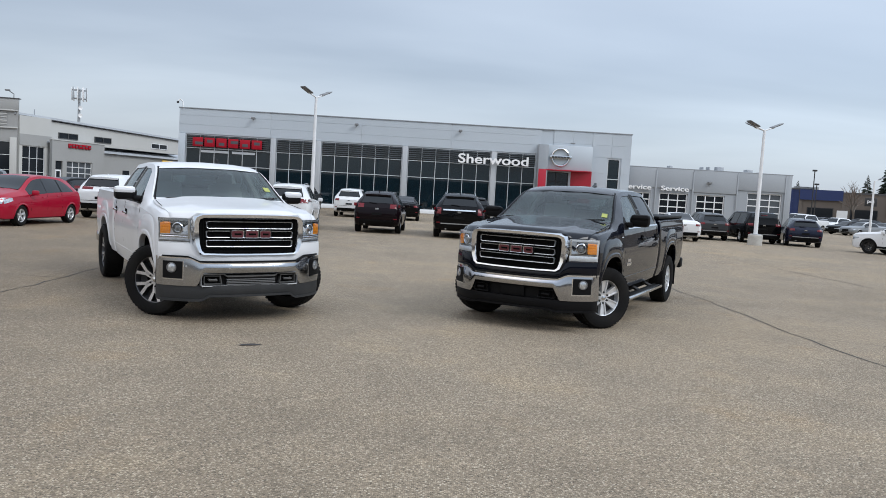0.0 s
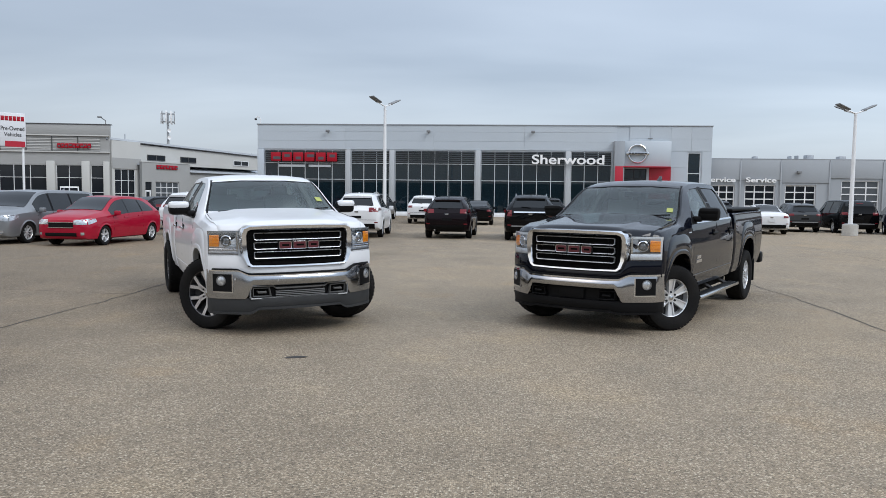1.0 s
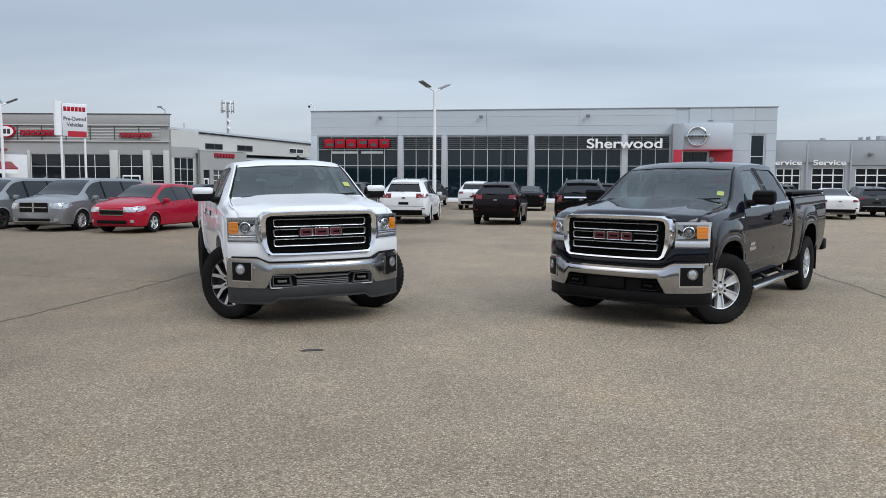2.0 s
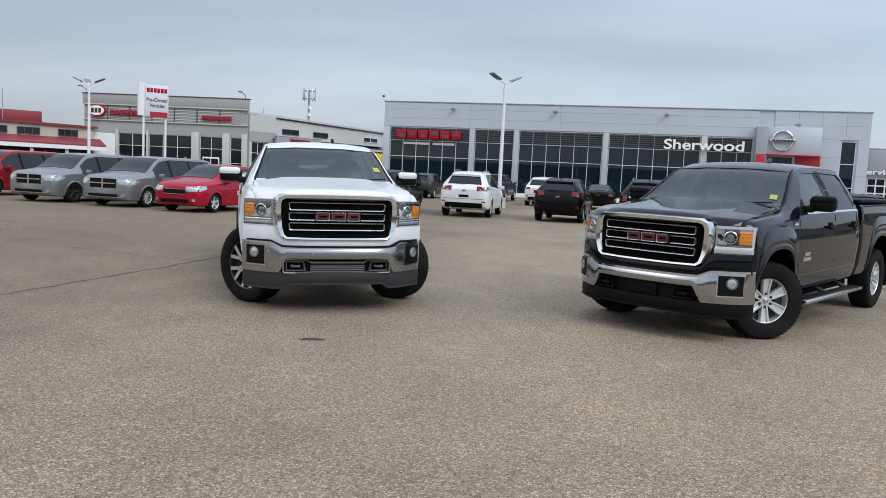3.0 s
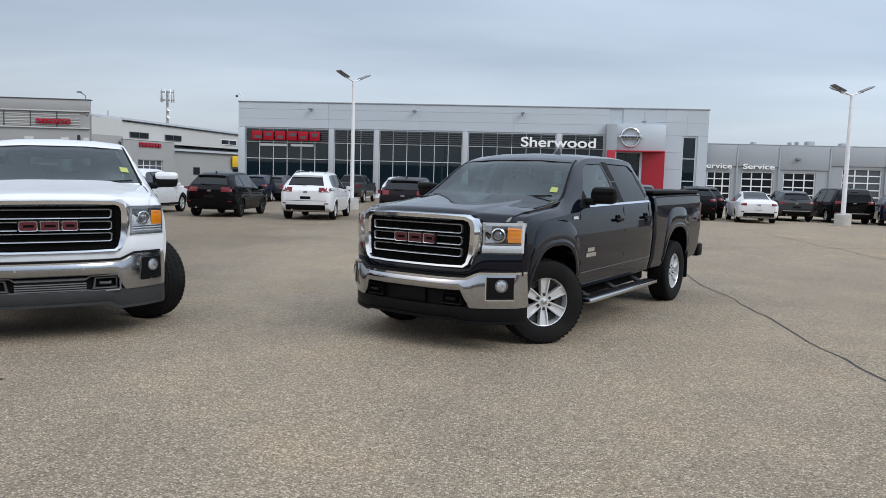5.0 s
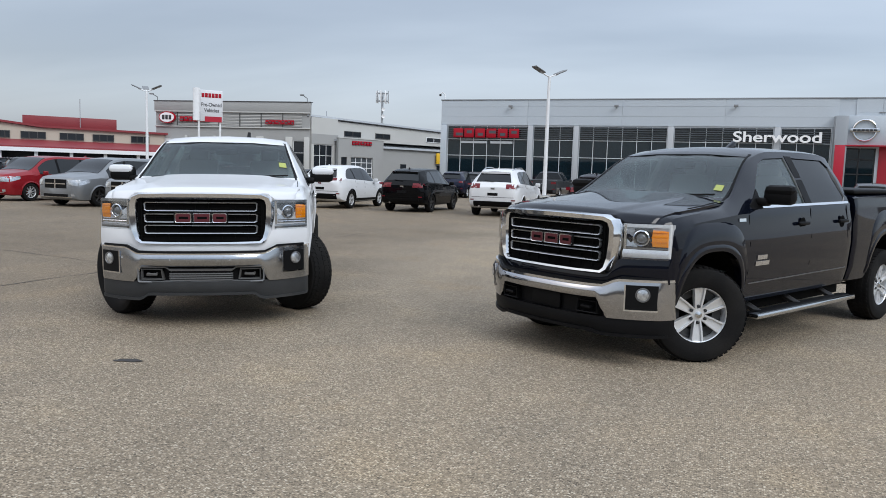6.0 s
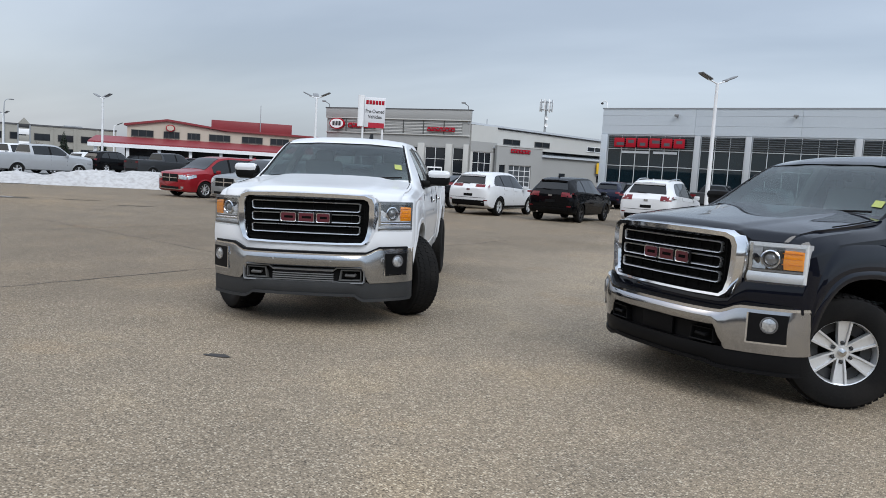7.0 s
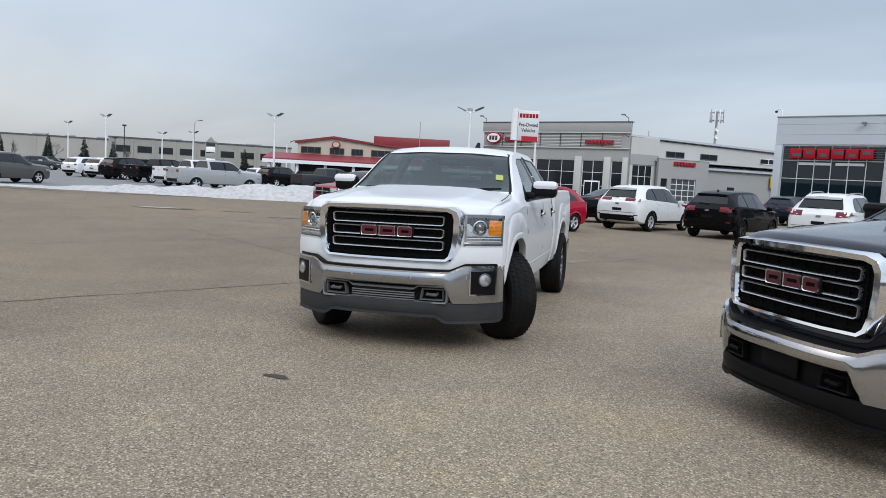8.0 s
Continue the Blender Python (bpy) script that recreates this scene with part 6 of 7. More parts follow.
def side_wing():
    """The set-back flank of the beige showroom, its service block and the long metal shed behind."""
    v = thing("service_block", pose(-38.1, 70.9, 0, 0, 0, 66), "cream and grey service block with a metal shed behind", "building", kind="structure")
    # local x runs back along the flank, local -y looks to the lot
    part("wall", wall_with_holes(0, 3.4, 0, 6.9, .02, .4, [(.3, 2.7, .3, 4.1)]), STUCCO_PALE, v, sharp=0)
    framed_window(v, .3, 2.7, .3, 4.1, [.33, .67], [.36, .7], .12, .045, FAR_GLASS, WHITE_TRIM)
    part("lower_band", box(0, 3.4, -.03, .02, 4.15, 5.2), STUCCO, v, sharp=0)
    blk = part("service_wall", wall_with_holes(2.9, 9.2, 0, 4.9, -.75, -.4, [(3.3, 4.1, 0, 2.9), (4.6, 7.7, 0, 2.95)]), STUCCO, v, sharp=0)
    part("service_wall", box(8.85, 9.2, -.4, 8, 0, 4.9), STUCCO, v, sharp=0)
    part("service_roof", box(2.9, 8.85, -.4, 8, 4.6, 4.75), ROOF_METAL, v, sharp=0)
    part("service_cap", box(2.86, 9.25, -.8, -.36, 4.9, 4.98), STUCCO_PALE, v, sharp=0)
    framed_window(v, 4.6, 7.7, .02, 2.95, [.25, .5, .75], [.2, .4, .6, .8], -.58, .07, LOUVRE, WHITE_TRIM, "roller_door", .06, "pale glazed roller door")
    part("side_door", box(3.32, 4.08, -.62, -.55, .02, 2.05, .02), WHITE_TRIM, v)
    part("door_pane", box(3.5, 3.9, -.64, -.622, .3, 1.9), FAR_GLASS, v)
    part("transom", box(3.32, 4.08, -.62, -.58, 2.12, 2.88), FAR_GLASS, v)
    sign_blocks(v, 4.7, 7.4, 4.25, 4.68, -.76, 7, RED_SIGN, "red_sign_block", .14)
    # upper storey with a sloping metal roof
    part("upper_wall", prism([(3.0, 4.75), (22.0, 4.75), (22.0, 6.35), (3.0, 6.75)], "y", .5, 12), STUCCO_PALE, v, sharp=0)
    part("upper_roof", prism([(-.3, 6.98), (22.6, 6.42), (22.6, 6.62), (-.3, 7.18)], "y", .3, 12.6), ROOF_METAL, v, sharp=0)
    part("roof_edge", prism([(-.3, 6.91), (22.6, 6.35), (22.6, 6.42), (-.3, 6.98)], "y", .28, .45), ROOF_DARK, v, sharp=0)
    for a, b in ((4.6, 6.9), (9.0, 11.2), (17.0, 19.5)):
        framed_window(v, a, b, 5.15, 5.75, [.5], [], .47, .06, FAR_GLASS, WHITE_TRIM if a > 15 else GREY_PLASTIC)
    part("vent_stack", tube([(5.5, 5, 6.8), (5.5, 5, 8.1)], .06, 6), STEEL, v)
    part("antenna_mast", tube([(2.0, 4, 7.0), (2.0, 4, 8.6)], .04, 5), STEEL, v)
    part("rooftop_box", box(1.2, 3.0, 3.6, 4.6, 7.0, 7.25, .03), DARK_METAL, v)
    shed = part("shed_wall", box(9.2, 34.0, .6, 1.0, 0, 4.15), STUCCO, v, sharp=0)
    part("shed_roof", prism([(.3, 4.1), (.3, 4.25), (9.0, 6.1), (9.0, 5.95)], "x", 9.1, 34.5), ROOF_METAL, v, sharp=0)
    for x in (13, 19, 24):
        part("shed_window", box(x, x + .9, .55, .62, 1.6, 2.4), FAR_GLASS, v)
    part("yellow_board", box(18.6, 20.2, .2, .35, 2.6, 3.9, .02), YELLOW, v)
    for x in (15, 22, 26, 30):
        part("roof_pipe", tube([(x, 6, 5.4), (x, 6, 7.2)], .07, 6), STEEL, v)
    return v


def red_roofed():
    """The tan two-storey building with the red canopy roof."""
    v = thing("red_roofed_building", pose(-67.9, 50.7, 0, 0, 0, 47), "tan building with red canopy roof and red roof box", "building", kind="structure")
    W = 21.5
    part("wall", box(0, W, .3, 14, 0, 4.75), TAN, v, sharp=0)
    part("gable", prism([(0, 4.75), (9.6, 4.75), (4.0, 5.45)], "y", .3, .6), TAN, v, sharp=0)
    part("roof_trim", prism([(-.3, 4.70), (4.0, 5.42), (10, 4.78), (W + .3, 4.62), (W + .3, 4.82), (10, 4.98), (4.0, 5.64), (-.3, 4.92)], "y", 0, 14.3), RED_ROOF, v, sharp=0)
    part("canopy_roof", prism([(-3.6, 2.86), (.3, 3.55), (.3, 3.40), (-3.6, 2.70)], "x", -3.0, W + .6), RED_ROOF, v, sharp=0)
    part("canopy_fascia", box(-3.0, W + .6, -3.75, -3.55, 2.35, 2.72), WHITE_TRIM, v, sharp=0)
    for x in np.arange(-2.5, W, 3.0):
        part("canopy_post", box(x, x + .3, -3.4, -3.1, 0, 2.7), WHITE_TRIM, v, sharp=0)
    part("shopfront", box(-.2, W - .2, .22, .31, .2, 2.6), FAR_GLASS, v, sharp=0)
    for a, b in ((.4, 2.6), (3.6, 5.2), (6.0, 7.3), (8.2, 10.4), (11.6, 13.8), (14.6, 16.6), (18.2, 20.0)):
        framed_window(v, a, b, 3.65, 4.35, [.33, .67], [], .25, .05, FAR_GLASS, GREY_PLASTIC)
    part("roof_box", box(8.2, 17.0, 3.5, 8, 4.8, 6.1, .03), RED_ROOF, v)
    o = [(4.3 + .46 * math.cos(a), 4.72 + .36 * math.sin(a)) for a in np.linspace(0, 2 * math.pi, 25)[:-1]]
    ov = part("oval_sign", prism(o, "y", -.1, .2), RED_SIGN, v)
    part("oval_face", prism([(4.3 + (x - 4.3) * .8, 4.72 + (z - 4.72) * .75) for x, z in o], "y", -.14, -.08), TAN, ov)
    part("white_annex", box(W - .5, W + 6.0, 1.0, 9, 0, 4.3), WHITE_TRIM, v, sharp=0)
    part("antenna_mast", tube([(13.5, 3, 4.8), (13.5, 3, 8.0)], .04, 5), STEEL, v)
    return v


def far_block(x, y, turn, W, H, D, mat, label, rows, name="far_building", step=5.5, cap=ROOF_DARK, fill=.62):
    v = thing(name, pose(x, y, 0, 0, 0, turn), label, "building", kind="structure")
    part("wall", box(0, W, 0, D, 0, H), mat, v, sharp=0)
    part("parapet", box(-.1, W + .1, -.12, D, H, H + .25), cap, v, sharp=0)
    for z0, z1 in rows:
        for a in np.arange(1.2, W - step * .8, step):
            wd = part("window", box(a, a + step * fill, -.07, .02, z0, z1), DARK_METAL, v, sharp=0)
            part("pane", box(a + .12, a + step * fill - .12, -.09, -.06, z0 + .1, z1 - .1), FAR_GLASS, wd, sharp=0)
    for a in np.arange(0, W, step):
        part("pilaster", box(a, a + .5, -.16, .02, 0, H - .1), mat, v, sharp=0)
    for k, a in enumerate(np.arange(W * .2, W * .95, W * .11)):
        part("roof_unit", box(a, a + 1.6 + .7 * (k % 3), D * .25, D * .4, H + .2, H + .38 + .2 * (k % 2)), STEEL, v, sharp=0)
    return v


showroom()
service_wing()
second_dealer()
side_wing()
red_roofed()
far_block(-138.2, 56.2, 64, 33, 5.9, 18, TAN_GREY, "long weathered grey two-storey commercial building", [(3.4, 4.6), (.9, 2.2)], step=3.7, fill=.8)
far_block(-158, 40, 62, 26, 5.6, 14, TAN_PALE, "long tan warehouse across the road", [(1.0, 1.5)], step=9)
far_block(-168, 22, 80, 22, 6.2, 16, WHITE_TRIM, "white warehouse across the road", [(3.5, 4.2)], step=9)
far_block(58.0, 116.2, -28, 1.4, 5.9, 12, BLUE_WALL, "deep blue shop end wall", [], step=3)
retail = far_block(59.25, 115.55, -28, 49, 5.5, 14, BROWN_WALL, "low brown retail building far beyond the lot", [(1.0, 3.2)], step=6)
part("fascia", box(.05, 6.1, -.35, -.13, 4.35, 5.95), BLUE_WALL, retail, "deep blue fascia band", sharp=0)
part("door", box(5.4, 6.9, -.2, .02, .1, 2.9), WHITE_TRIM, retail, "white double door", sharp=0)


pet = thing("shop_sign", pose(65.75, 109.5, 0, 0, 0, -28), "black shop sign board with white lettering", "sign")
part("sign_board", box(.35, 1.95, -.12, .12, 3.75, 5.0, .03), BLACK_SIGN, pet)
fit_text("sign_text", "pet", .95, .62, .03, WHITE_SIGN, pet, Matrix.Translation((1.15, -.15, 4.4)) @ UPRIGHT)


# ---- lamp posts, signs, mast ----
def lamp_post(x, y, h, turn, base=True, heads=3, group="white lot lamp posts"):
    v = thing("street_lamp", pose(x, y, 0, 0, 0, turn), "white painted lot lamp post with tilted flat heads", "lamp post", group)
    b0 = .55 if base else 0
    if base:
        part("concrete_base", lathe([(.001, 0), (.36, 0), (.36, b0 - .03), (.33, b0), (.001, b0)], 20), CONCRETE, v).matrix_basis = Matrix.Rotation(-math.pi / 2, 4, "Y")
        part("base_plate", box(-.2, .2, -.2, .2, b0, b0 + .03, .005), STEEL, v)
    part("pole", tube([(0, 0, b0), (0, 0, h * .6), (0, 0, h - .1)], [.105, .09, .07], 12), POLE, v)
    for k in range(heads):
        a = (0, 180, 118)[k]
        arm = part("arm", tube([(0, 0, h - .12), (.35, 0, h + .0), (.55, 0, h + .06)], .035, 6), POLE, v)
        arm.matrix_basis = Matrix.Rotation(radians(a), 4, "Z")
        hd = part("lamp_head", prism([(.38, h + .03), (.96, h + .27), (.98, h + .33), (.42, h + .10)], "y", -.2, .2, bevel=.02), LAMP_GREY, arm)
        part("lens", prism([(.45, h + .050), (.92, h + .245), (.92, h + .235), (.45, h + .040)], "y", -.16, .16), LAMP_GREY, hd)
    return v


lamp_post(-6.04, 39.72, 6.54, 52, heads=2)
lamp_post(17.28, 38.0, 6.05, 12)
lamp_post(-34.18, 43.0, 6.45, 20)
lamp_post(-57.3, 41.3, 6.4, 8)
lamp_post(-81.8, 35.2, 6.3, 8, heads=2)
lamp_post(-111.5, 40.75, 6.6, 8, heads=2)
lamp_post(-98.0, 48.6, 5.6, 8, heads=2)
lamp_post(-80.8, 57.6, 5.2, 40, False, heads=1)
lamp_post(-90.9, 49.65, 5.75, 8, heads=2)
lamp_post(39.2, 63.8, 5.2, 0, heads=1)


def dark_lamp(x, y, h):
    v = thing("street_lamp", pose(x, y, 0), "thin dark street lamp with a box head", "lamp post", "dark street lamps")
    part("pole", tube([(0, 0, 0), (0, 0, h)], [.09, .06], 6), DARK_METAL, v)
    part("lamp_head", box(-.24, .24, -.2, .2, h, h + .22, .02), DARK_METAL, v)


for x, y, h in ((-99.7, 44.1, 6.3), (-108, 46, 4.8), (51.5, 97, 7.7), (53, 99, 6.0)):
    dark_lamp(x, y, h)


def curved_lamp(x, y, h):
    v = thing("street_lamp", pose(x, y, 0, 0, 0, 100), "tall thin street lamp with a curved arm", "lamp post", "dark street lamps")
    part("pole", tube([(0, 0, 0), (0, 0, h - 1.2)], [.09, .06], 8), STEEL, v)
    part("arm", tube([(0, 0, h - 1.2), (.03, 0, h - .5), (.18, 0, h - .15), (.45, 0, h), (.8, 0, h + .03)], [.06, .05, .045, .04, .04], 8), STEEL, v)
    part("lamp_head", box(.7, 1.25, -.14, .14, h - .03, h + .09, .03), LAMP_GREY, v)


def stacked_sign(x, y, h):
    v = thing("pylon_sign", pose(x, y, 0, 0, 0, 62), "tall stacked shop sign with pale boards", "sign")
    for a in (-.66, .66):
        part("post", tube([(a, 0, 0), (a, 0, h - .5)], .08, 8), STEEL, v)
    for k, (z, t, mt) in enumerate(((1.2, .7, TAN), (2.05, .6, WHITE_SIGN), (2.8, .6, TAN_GREY), (3.55, .7, WHITE_SIGN), (4.4, .6, BLACK_SIGN))):
        part("sign_board", box(-.6, .6, -.1, .1, z, z + t, .02), mt, v)
    part("peak", prism([(-.7, h - .4), (.7, h - .4), (0, h + .4)], "y", -.12, .12), TAN_GREY, v)


curved_lamp(-92.2, 50.4, 7.6)
stacked_sign(-95.24, 54.37, 5.3)


def pylon_sign():
    v = thing("pylon_sign", pose(-31.45, 44.85, 0, 0, 0, 43), "white double-post dealer sign with red strip", "sign")
    for x in (.04, 1.44):
        part("post", tube([(x, .14, 0), (x, .14, 4.7)], .075, 10), POLE, v)
    bd = part("sign_board", box(.12, 1.60, 0, .24, 4.55, 6.66, .03), SIGN_BOARD, v)
    bow = [(.12 - .23 + .23 * math.cos(a), .11 - .13 * math.sin(a)) for a in np.linspace(0, math.pi, 13)]
    part("sign_edge", prism([(x - .0, y) for x, y in bow] + [(-.34, .24), (.115, .24)], "z", 4.58, 6.78), WHITE_TRIM, bd, "rounded pale grey side panel")
    sign_blocks(bd, .21, 1.51, 6.16, 6.45, -.001, 6, RED_SIGN, "red_sign_block", .16, .012)
    fit_text("sign_text", "Pre-Owned", 1.32, .27, .004, BLACK_SIGN, bd, Matrix.Translation((.86, -.006, 5.68)) @ UPRIGHT)
    fit_text("sign_text", "Vehicles", .98, .25, .004, BLACK_SIGN, bd, Matrix.Translation((.86, -.006, 5.30)) @ UPRIGHT)
    part("red_strip", box(.42, 1.54, -.012, .0, 4.52, 4.88), RED_WALL, bd)


pylon_sign()


def cell_mast():
    v = thing("cell_mast", pose(-93.2, 202.9, 0), "grey mobile phone mast with panel antennas", "mast")
    part("pole", tube([(0, 0, 0), (0, 0, 24.5)], [.5, .3], 10), STEEL, v)
    for z in (22.0, 24.2):
        part("ring_frame", lathe([(1.7, -.08), (1.8, -.08), (1.8, .08), (1.7, .08)], 18), STEEL, v).matrix_basis = Matrix.Translation((0, 0, z)) @ Matrix.Rotation(math.pi / 2, 4, "Y")
        for a in (0, 60, 120):
            part("cross_arm", tube([(-1.75 * math.cos(radians(a)), -1.75 * math.sin(radians(a)), z), (1.75 * math.cos(radians(a)), 1.75 * math.sin(radians(a)), z)], .07, 5), STEEL, v)
    for k in range(9):
        a = 2 * math.pi * k / 9
        part("panel_antenna", box(-.16, .16, -.1, .1, 21.4, 24.9, .04), WHITE_TRIM if k % 3 else STEEL, v).matrix_basis = Matrix.Translation((1.85 * math.cos(a), 1.85 * math.sin(a), 0)) @ Matrix.Rotation(a + math.pi / 2, 4, "Z")
    for z in (19.5, 17.5):
        part("dish", lathe([(.001, 0), (.5, .12), (.55, .25), (.001, .1)], 14), WHITE_TRIM, v).matrix_basis = Matrix.Translation((.5, -.5, z)) @ Matrix.Rotation(-.8, 4, "Z")


cell_mast()


# ---- the far lot across the access road ----
FAR_GROUP = "vehicles across the access road"
PAINT_PALE = paint("pale_silver_paint", (0.40, 0.41, 0.42), 0.4, 0.35)
vehicle("pickup", "pickup_truck", PAINT_PALE, pose(-42.21, 30.68, 0, 0, 0, 179.1), "silver crew-cab pickup beyond the snow bank", (5.8, 1.0, 1.93), "pickup truck", FAR_GROUP)
vehicle("pickup", "pickup_truck", PAINT_WHITE, pose(-47.92, 32.09, 0, 0, 0, 184), "white pickup beyond the snow bank", (5.8, 1.0, 1.93), "pickup truck", FAR_GROUP)
vehicle("pickup", "pickup_truck", PAINT_BLACK, pose(-55.42, 32.65, 0, 0, 0, 193), "black pickup beyond the snow bank", (5.8, 1.0, 1.9), "pickup truck", FAR_GROUP)
vehicle("suv", "suv", PAINT_BLACK, pose(-62.65, 32.52, 0, 0, 0, 200), "long black wagon in the far row", (5.3, 1.0, 1.9), group=FAR_GROUP)
vehicle("suv", "suv", PAINT_WHITE, pose(-65.65, 31.53, 0, 0, 0, 210), "white wagon in the far row", (4.9, 0.97, 1.8), group=FAR_GROUP)
vehicle("suv", "suv", PAINT_WHITE, pose(-68.92, 30.8, 0, 0, 0, 208), "white crossover with black roof in the far row", (4.8, 0.97, 1.75), group=FAR_GROUP)
vehicle("suv", "suv", PAINT_MID, pose(-45.0, 18.1, 0, 0, 0, 207), "grey metallic crossover standing by the road edge", (4.7, 0.95, 1.72), group=FAR_GROUP)
vehicle("suv", "suv", PAINT_WHITE, pose(-63.21, 45.46, 0, 0, 0, 202.6), "white crossover with dark flank beyond the snow", (4.6, 0.93, 1.68), group=FAR_GROUP)
vehicle("suv", "suv", PAINT_BLACK, pose(-57.36, 44.39, 0, 0, 0, 189.6), "black boxy wagon beyond the snow bank", (4.8, 0.97, 1.85), group=FAR_GROUP)
vehicle("pickup", "pickup_truck", PAINT_GREY, pose(-45.33, 42.05, 0, 0, 0, 176.2), "dark grey pickup beyond the snow bank", (5.8, 1.0, 1.9), "pickup truck", FAR_GROUP)
vehicle("suv", "suv", PAINT_GREY, pose(-40.0, 43.0, 0, 0, 0, 150), "dark wagon near the red-roofed building", (4.8, 0.95, 1.75), group=FAR_GROUP)
for k, (x, y, c, lab) in enumerate(((-99, 36, PAINT_GREY, "dark"), (-104, 33, PAINT_SILVER, "silver"), (-108, 40, PAINT_BLACK, "black"), (-46.5, 46.5, PAINT_BLACK, "black"), (-52, 49.5, PAINT_DEEP_RED, "deep red"), (-62, 52, PAINT_BLACK, "black"))):
    vehicle("suv", "suv", c, pose(x, y, 0, 0, 0, 150), lab + " crossover far across the lots", (4.6, 0.93, 1.68), group=FAR_GROUP, detail=False)
RIGHT_GROUP = "vehicles in the lot on the far side"
for kind, name, c, w, x, y, a, size in (
        ("pickup", "pickup_truck", PAINT_WHITE, "white pickup", 39.4, 78.56, -60, (5.8, 1.0, 1.9)), ("van", "minivan", PAINT_WHITE, "white van", 44.3, 88.4, -47, (5.3, 1.0, 2.0)),
        ("sedan", "sedan", PAINT_SILVER, "silver saloon", 47.9, 88.8, -52, (4.7, .92, 1.46)), ("suv", "suv", PAINT_WHITE, "white wagon", 45.2, 82.3, -60, (4.8, .95, 1.75)),
        ("sedan", "sedan", PAINT_BLACK, "black saloon", 42.5, 75.8, -71, (4.8, .92, 1.46)), ("sedan", "sedan", PAINT_SILVER, "silver-grey saloon", 42.1, 72.55, -72, (4.8, .92, 1.46)),
        ("suv", "suv", PAINT_GREY, "dark grey wagon", 59.0, 102.0, -77, (4.9, .97, 1.85)), ("sedan", "sedan", PAINT_SILVER, "silver saloon", 46.2, 73.6, -64, (4.8, .92, 1.46)),
        ("sedan", "sedan", PAINT_GREY, "dark grey saloon", 48.4, 78.5, -60, (4.8, .92, 1.46)), ("suv", "suv", PAINT_GREY, "dark grey wagon", 55.3, 104.1, -64, (4.7, .95, 1.75)),
        ("suv", "suv", PAINT_BLACK, "black wagon", 51.0, 86.0, -62, (4.7, .95, 1.72)), ("sedan", "sedan", PAINT_SILVER, "silver saloon", 54.0, 84.5, -60, (4.7, .92, 1.46))):
    vehicle(kind, name, c, pose(x, y, 0, 0, 0, a), w + " in rows on the distant lot", size, "pickup truck" if kind == "pickup" else "car", RIGHT_GROUP, detail=False)


# ---- ground marks, snow, meltwater ----
def wander(x0, y0, x1, y1, width, seed, step=.35, wobble=.06):
    """A crack: a narrow strip that wanders and changes its width."""
    rnd = random.Random(seed)
    n = max(3, int(math.hypot(x1 - x0, y1 - y0) / step))
    d = Vector((x1 - x0, y1 - y0, 0)).normalized()
    side = Vector((-d.y, d.x, 0))
    bm, prev, off = bmesh.new(), None, 0.0
    for k in range(n + 1):
        off = off * .85 + rnd.uniform(-wobble, wobble)
        c = Vector((x0 + (x1 - x0) * k / n, y0 + (y1 - y0) * k / n, .004)) + side * off
        w = width * rnd.uniform(.35, 1.1)
        pair = [bm.verts.new(c - side * w), bm.verts.new(c + side * w)]
        if prev:
            bm.faces.new((prev[0], prev[1], pair[1], pair[0]))
        prev = pair
    return bm


cracks = ((-5.55, -2, -5.75, 19.5, .013, 1), (5.0, 2, 5.35, 27, .013, 2), (10.7, 10, 11.0, 33, .016, 3), (-11.3, 6, -11.6, 20, .012, 4), (-18, 8, -17.6, 19, .014, 5), (-26, 12, -6, 19.2, .014, 6), (5.1, 9.6, 9.5, 7.6, .009, 7), (6, 22, 14, 24.5, .016, 8), (-3.5, 24.2, 6.5, 25.4, .02, 9), (-14, 12.4, -5.7, 11.6, .010, 10))
for x0, y0, x1, y1, w, sd in cracks:
    tagged(part("crack", wander(x0, y0, x1, y1, w, sd), CRACK, sharp=0), "dark wandering crack along a paving seam", "crack", "cracks in the paving", "structure")


def blot(x, y, rx, ry, turn, mat, name, label, seed, z=.006, cat="stain"):
    rnd = random.Random(seed)
    n = 40
    ph = [rnd.uniform(0, 6.28) for _ in range(4)]
    bm = bmesh.new()
    c = bm.verts.new((0, 0, z))
    ring = []
    for k in range(n):
        a = 2 * math.pi * k / n
        r = 1 + .14 * math.sin(2 * a + ph[0]) + .10 * math.sin(3 * a + ph[1]) + .07 * math.sin(5 * a + ph[2]) + .05 * math.sin(9 * a + ph[3])
        ring.append(bm.verts.new((rx * r * math.cos(a), ry * r * math.sin(a), z)))
    for k in range(n):
        bm.faces.new((c, ring[k], ring[(k + 1) % n]))
    o = part(name, bm, mat, None, sharp=0)
    o.matrix_basis = pose(x, y, 0, 0, 0, turn)
    return tagged(o, label, cat, kind="structure")


blot(-1.8, 7.37, .095, .05, 20, CRACK, "oil_stain", "small dark oil spot on the asphalt", 3, .005)
blot(-21.9, 15.5, 1.05, .42, 55, DAMP, "damp_patch", "dark damp patch of melted snow", 5)
# meltwater puddle: its bright sky reflection is put in as pale snow colour
blot(-22.3, 15.4, .62, .20, 52, SNOW, "snow_remnant", "bright puddle, its sky reflection painted in pale snow colour", 7, .012, "snow")
blot(-20.4, 17.3, .55, .16, 50, DAMP, "damp_patch", "dark damp patch of melted snow", 8)
blot(-17.6, 17.4, .5, .14, 55, DAMP, "damp_patch", "dark damp patch of melted snow", 9)
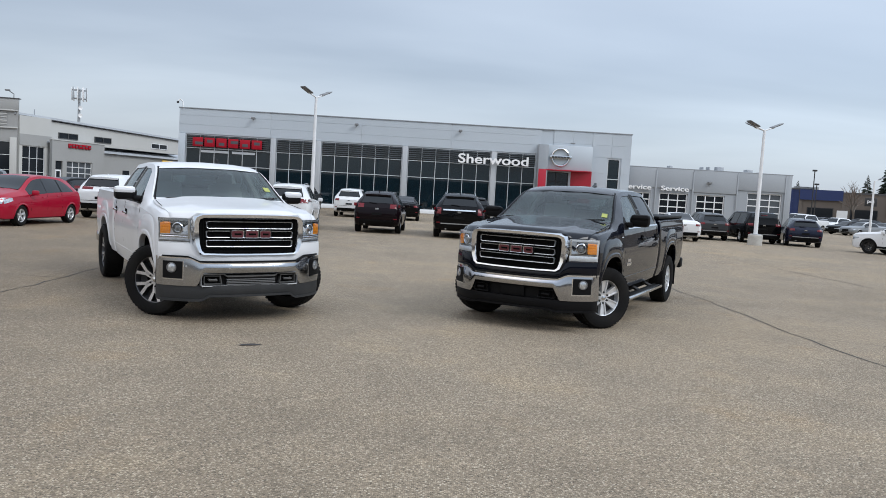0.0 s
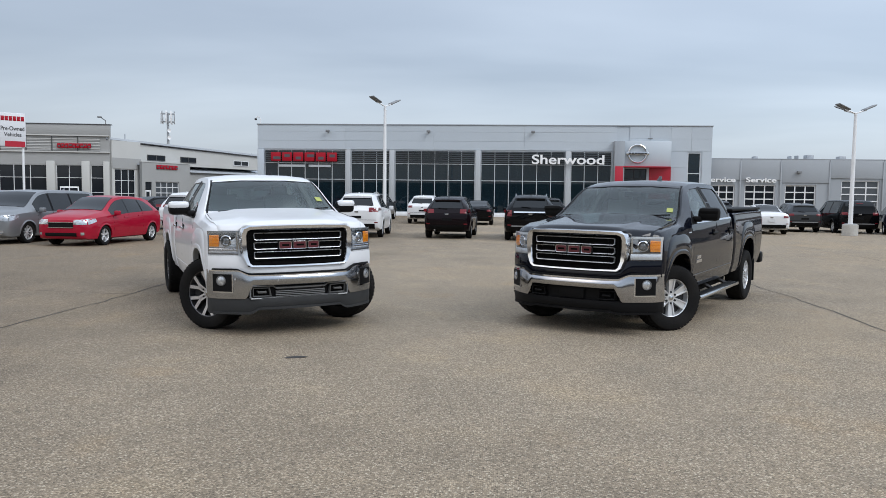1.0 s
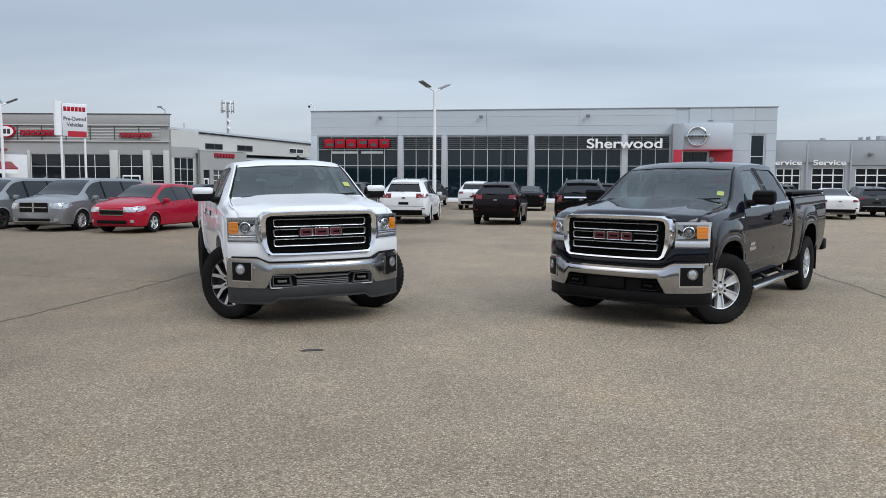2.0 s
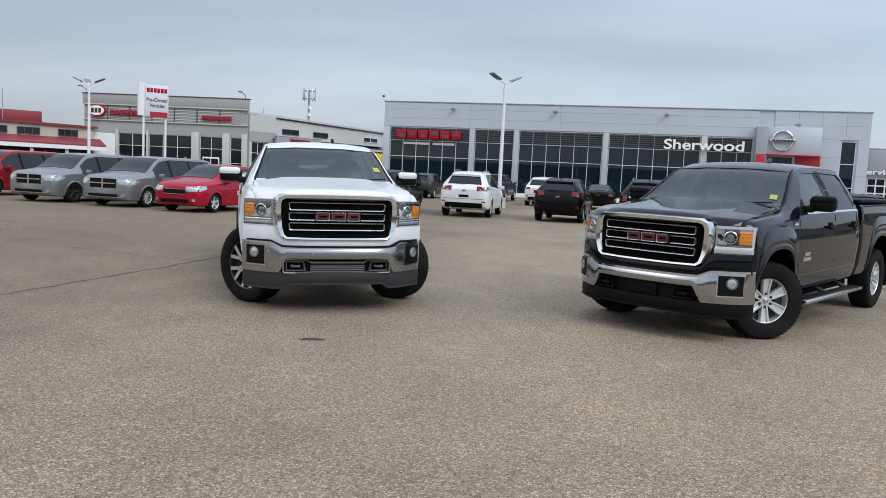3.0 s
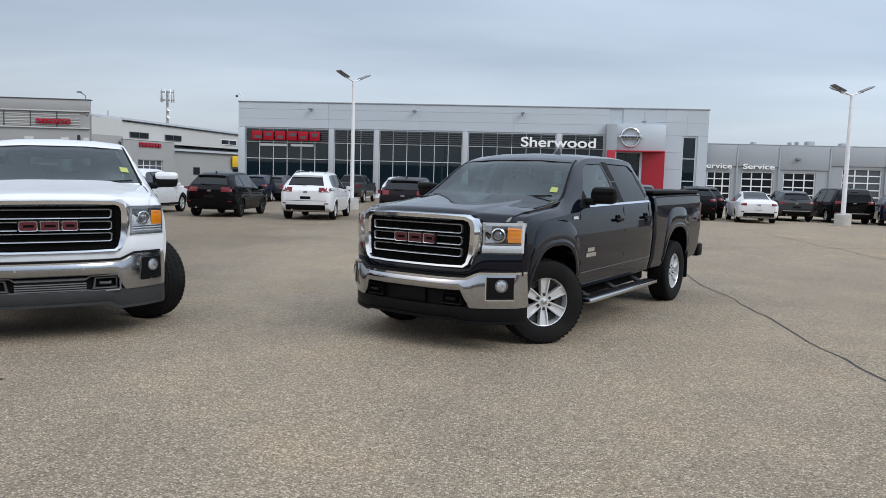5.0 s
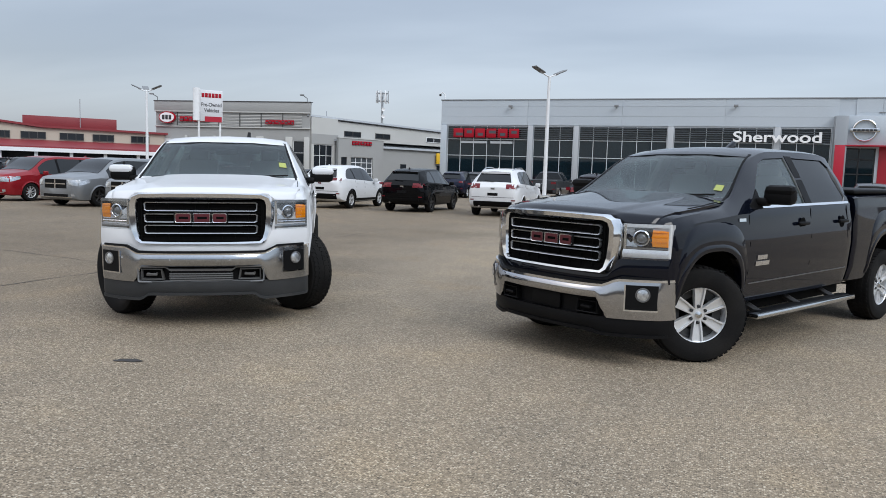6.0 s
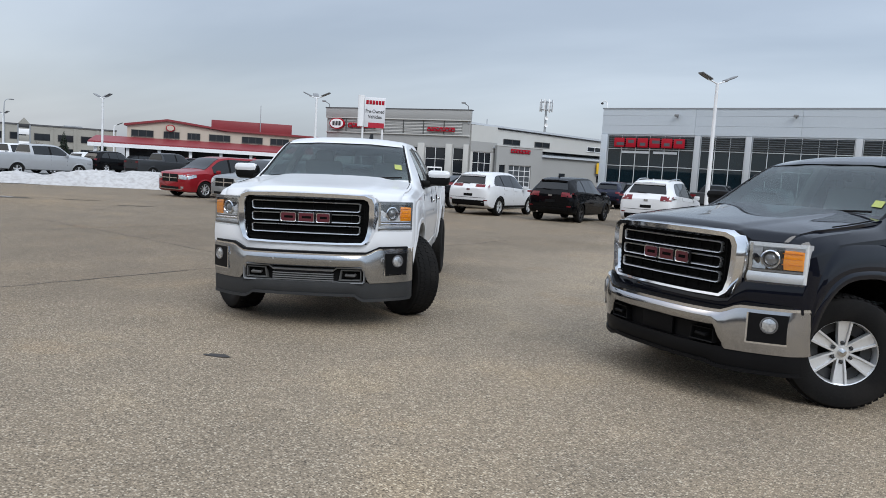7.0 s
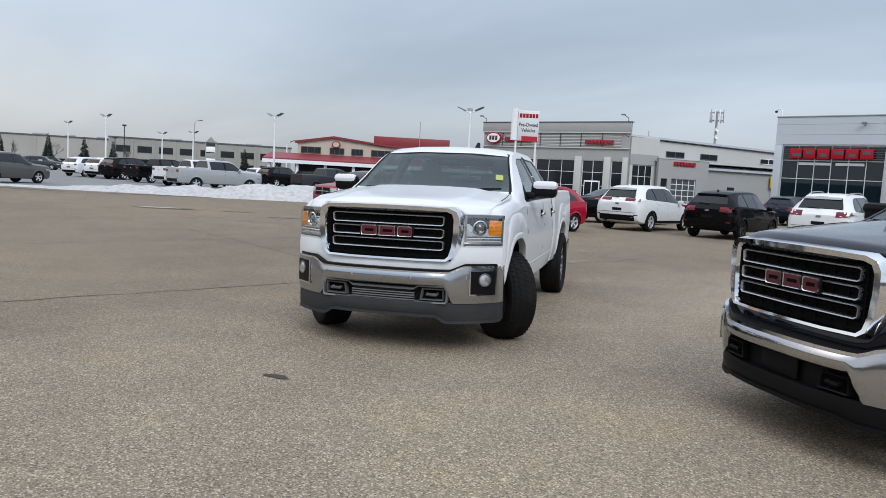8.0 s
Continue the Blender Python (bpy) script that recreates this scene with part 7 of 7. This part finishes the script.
blot(-36.0, 14.0, 3.0, .35, 40, DAMP, "damp_patch", "wet strip along the snow bank", 11)
blot(-31.6, 21.0, 4.0, .35, 68, DAMP, "damp_patch", "wet strip along the snow bank", 12)


def snow_bank():
    path = [(-41.2, 13.9, .03), (-40.2, 14.6, .08), (-38.0, 16.3, .10), (-36.0, 18.6, .28), (-34.2, 21.2, .42), (-32.0, 23.6, .60), (-30.8, 25.6, .76), (-29.4, 27.0, .84), (-27.9, 27.8, .6), (-26.6, 28.2, .15)]
    px, py, ph = (np.array([p[k] for p in path]) for k in range(3))
    s = np.r_[0, np.cumsum(np.hypot(np.diff(px), np.diff(py)))]
    bm, rows = bmesh.new(), []
    for q in np.linspace(0, s[-1], 130):
        x, y, h = (float(smooth_through(s, v, q)) for v in (px, py, ph))
        e = min(q + .3, s[-1])
        d = Vector((float(np.interp(e, s, px)) - float(np.interp(e - .6, s, px)), float(np.interp(e, s, py)) - float(np.interp(e - .6, s, py)), 0)).normalized()
        n = Vector((d.y, -d.x, 0))
        row = []
        for f in np.linspace(-1, 1, 17):
            w = 1.0 + .9 * min(1, h * 1.6)
            lump = noise.noise(Vector((x * .55, y * .55, f))) * .35 + noise.noise(Vector((x * 1.7, y * 1.7, f * 2.5))) * .22
            z = max(-.02, h * (1 - abs(f) ** 1.8) * (1 + lump) - .02)
            p = Vector((x, y, 0)) + n * (f * w * (1 + .18 * noise.noise(Vector((x * .8, y * .8, 3 + f)))))
            row.append(bm.verts.new((p.x, p.y, z)))
        rows.append(row)
    for a, b in zip(rows, rows[1:]):
        for k in range(16):
            bm.faces.new((a[k], a[k + 1], b[k + 1], b[k]))
    tagged(part("snow_bank", bm, SNOW, sharp=70), "long dirty snow bank ploughed along the lot edge", "snow", kind="structure")


snow_bank()


# ---- trees ----
def spruce(x, y, h, seed):
    rnd = random.Random(seed)
    v = thing("spruce_tree", pose(x, y, 0), "dark green spruce with ragged drooping branches", "tree", "distant trees")
    part("trunk", tube([(0, 0, 0), (0, 0, h * .5), (0, 0, h * .97)], [h * .02, h * .013, h * .003], 6), BARK, v)
    bm = bmesh.new()
    for k in range(420):
        u = (k / 420) ** 1.25
        z = h * (.08 + .9 * u)
        a, L = rnd.uniform(0, 6.283), h * .22 * (1 - u) ** .8 * rnd.uniform(.65, 1.15) + .08
        d = Vector((math.cos(a), math.sin(a), 0))
        t = Vector((-d.y, d.x, 0))
        root = Vector((0, 0, z)) + d * L * .15
        tip = Vector((0, 0, z - L * rnd.uniform(.12, .4))) + d * L
        w = L * rnd.uniform(.14, .22)
        mid = (root + tip) / 2 + Vector((0, 0, L * .06))
        vs = [bm.verts.new(p) for p in (root, mid + t * w, tip, mid - t * w)]
        bm.faces.new(vs)
        vs = [bm.verts.new(p) for p in (root, mid + Vector((0, 0, w * .8)), tip, mid - Vector((0, 0, w * .8)))]
        bm.faces.new(vs)
    part("crown", bm, SPRUCE, v, sharp=0)


def bare_tree(x, y, h, seed):
    rnd = random.Random(seed)
    v = thing("bare_tree", pose(x, y, 0), "leafless tree with a haze of thin twigs", "tree", "distant trees")
    bm = bmesh.new()
    twig = bmesh.new()

    def grow(p, d, L, r, depth):
        e = p + d * L
        tube([p, e], [r, r * .65], 4 if depth > 1 else 6, bm if depth < 3 else twig)
        if depth < 5:
            for _ in range(3):
                n = (d + Vector((rnd.uniform(-.75, .75), rnd.uniform(-.75, .75), rnd.uniform(-.1, .5)))).normalized()
                grow(p + d * L * rnd.uniform(.6, 1), n, L * rnd.uniform(.58, .8), r * .6, depth + 1)
    grow(Vector((0, 0, 0)), Vector((0, 0, 1)), h * .30, h * .022, 0)
    part("trunk", bm, BARK, v, sharp=60)
    part("twigs", twig, TWIG, v, sharp=60)


for k, (x, y, h) in enumerate(((-128, 43, 5.6), (-122, 46.5, 5.2), (-118, 49.5, 4.8), (-102, 63.5, 4.7), (-99.5, 68, 4.4), (-146, 40.5, 5.4), (75.0, 118, 12.6), (73.6, 121.5, 9.4), (68, 133.5, 8.4))):
    spruce(x, y, h, 40 + k)
for k, (x, y, h) in enumerate(((-136, 46, 5.5), (-126, 55, 4.6), (-148, 43, 5.6), (61.7, 104.6, 9.2), (-104, 61, 4.2))):
    bare_tree(x, y, h, 70 + k)
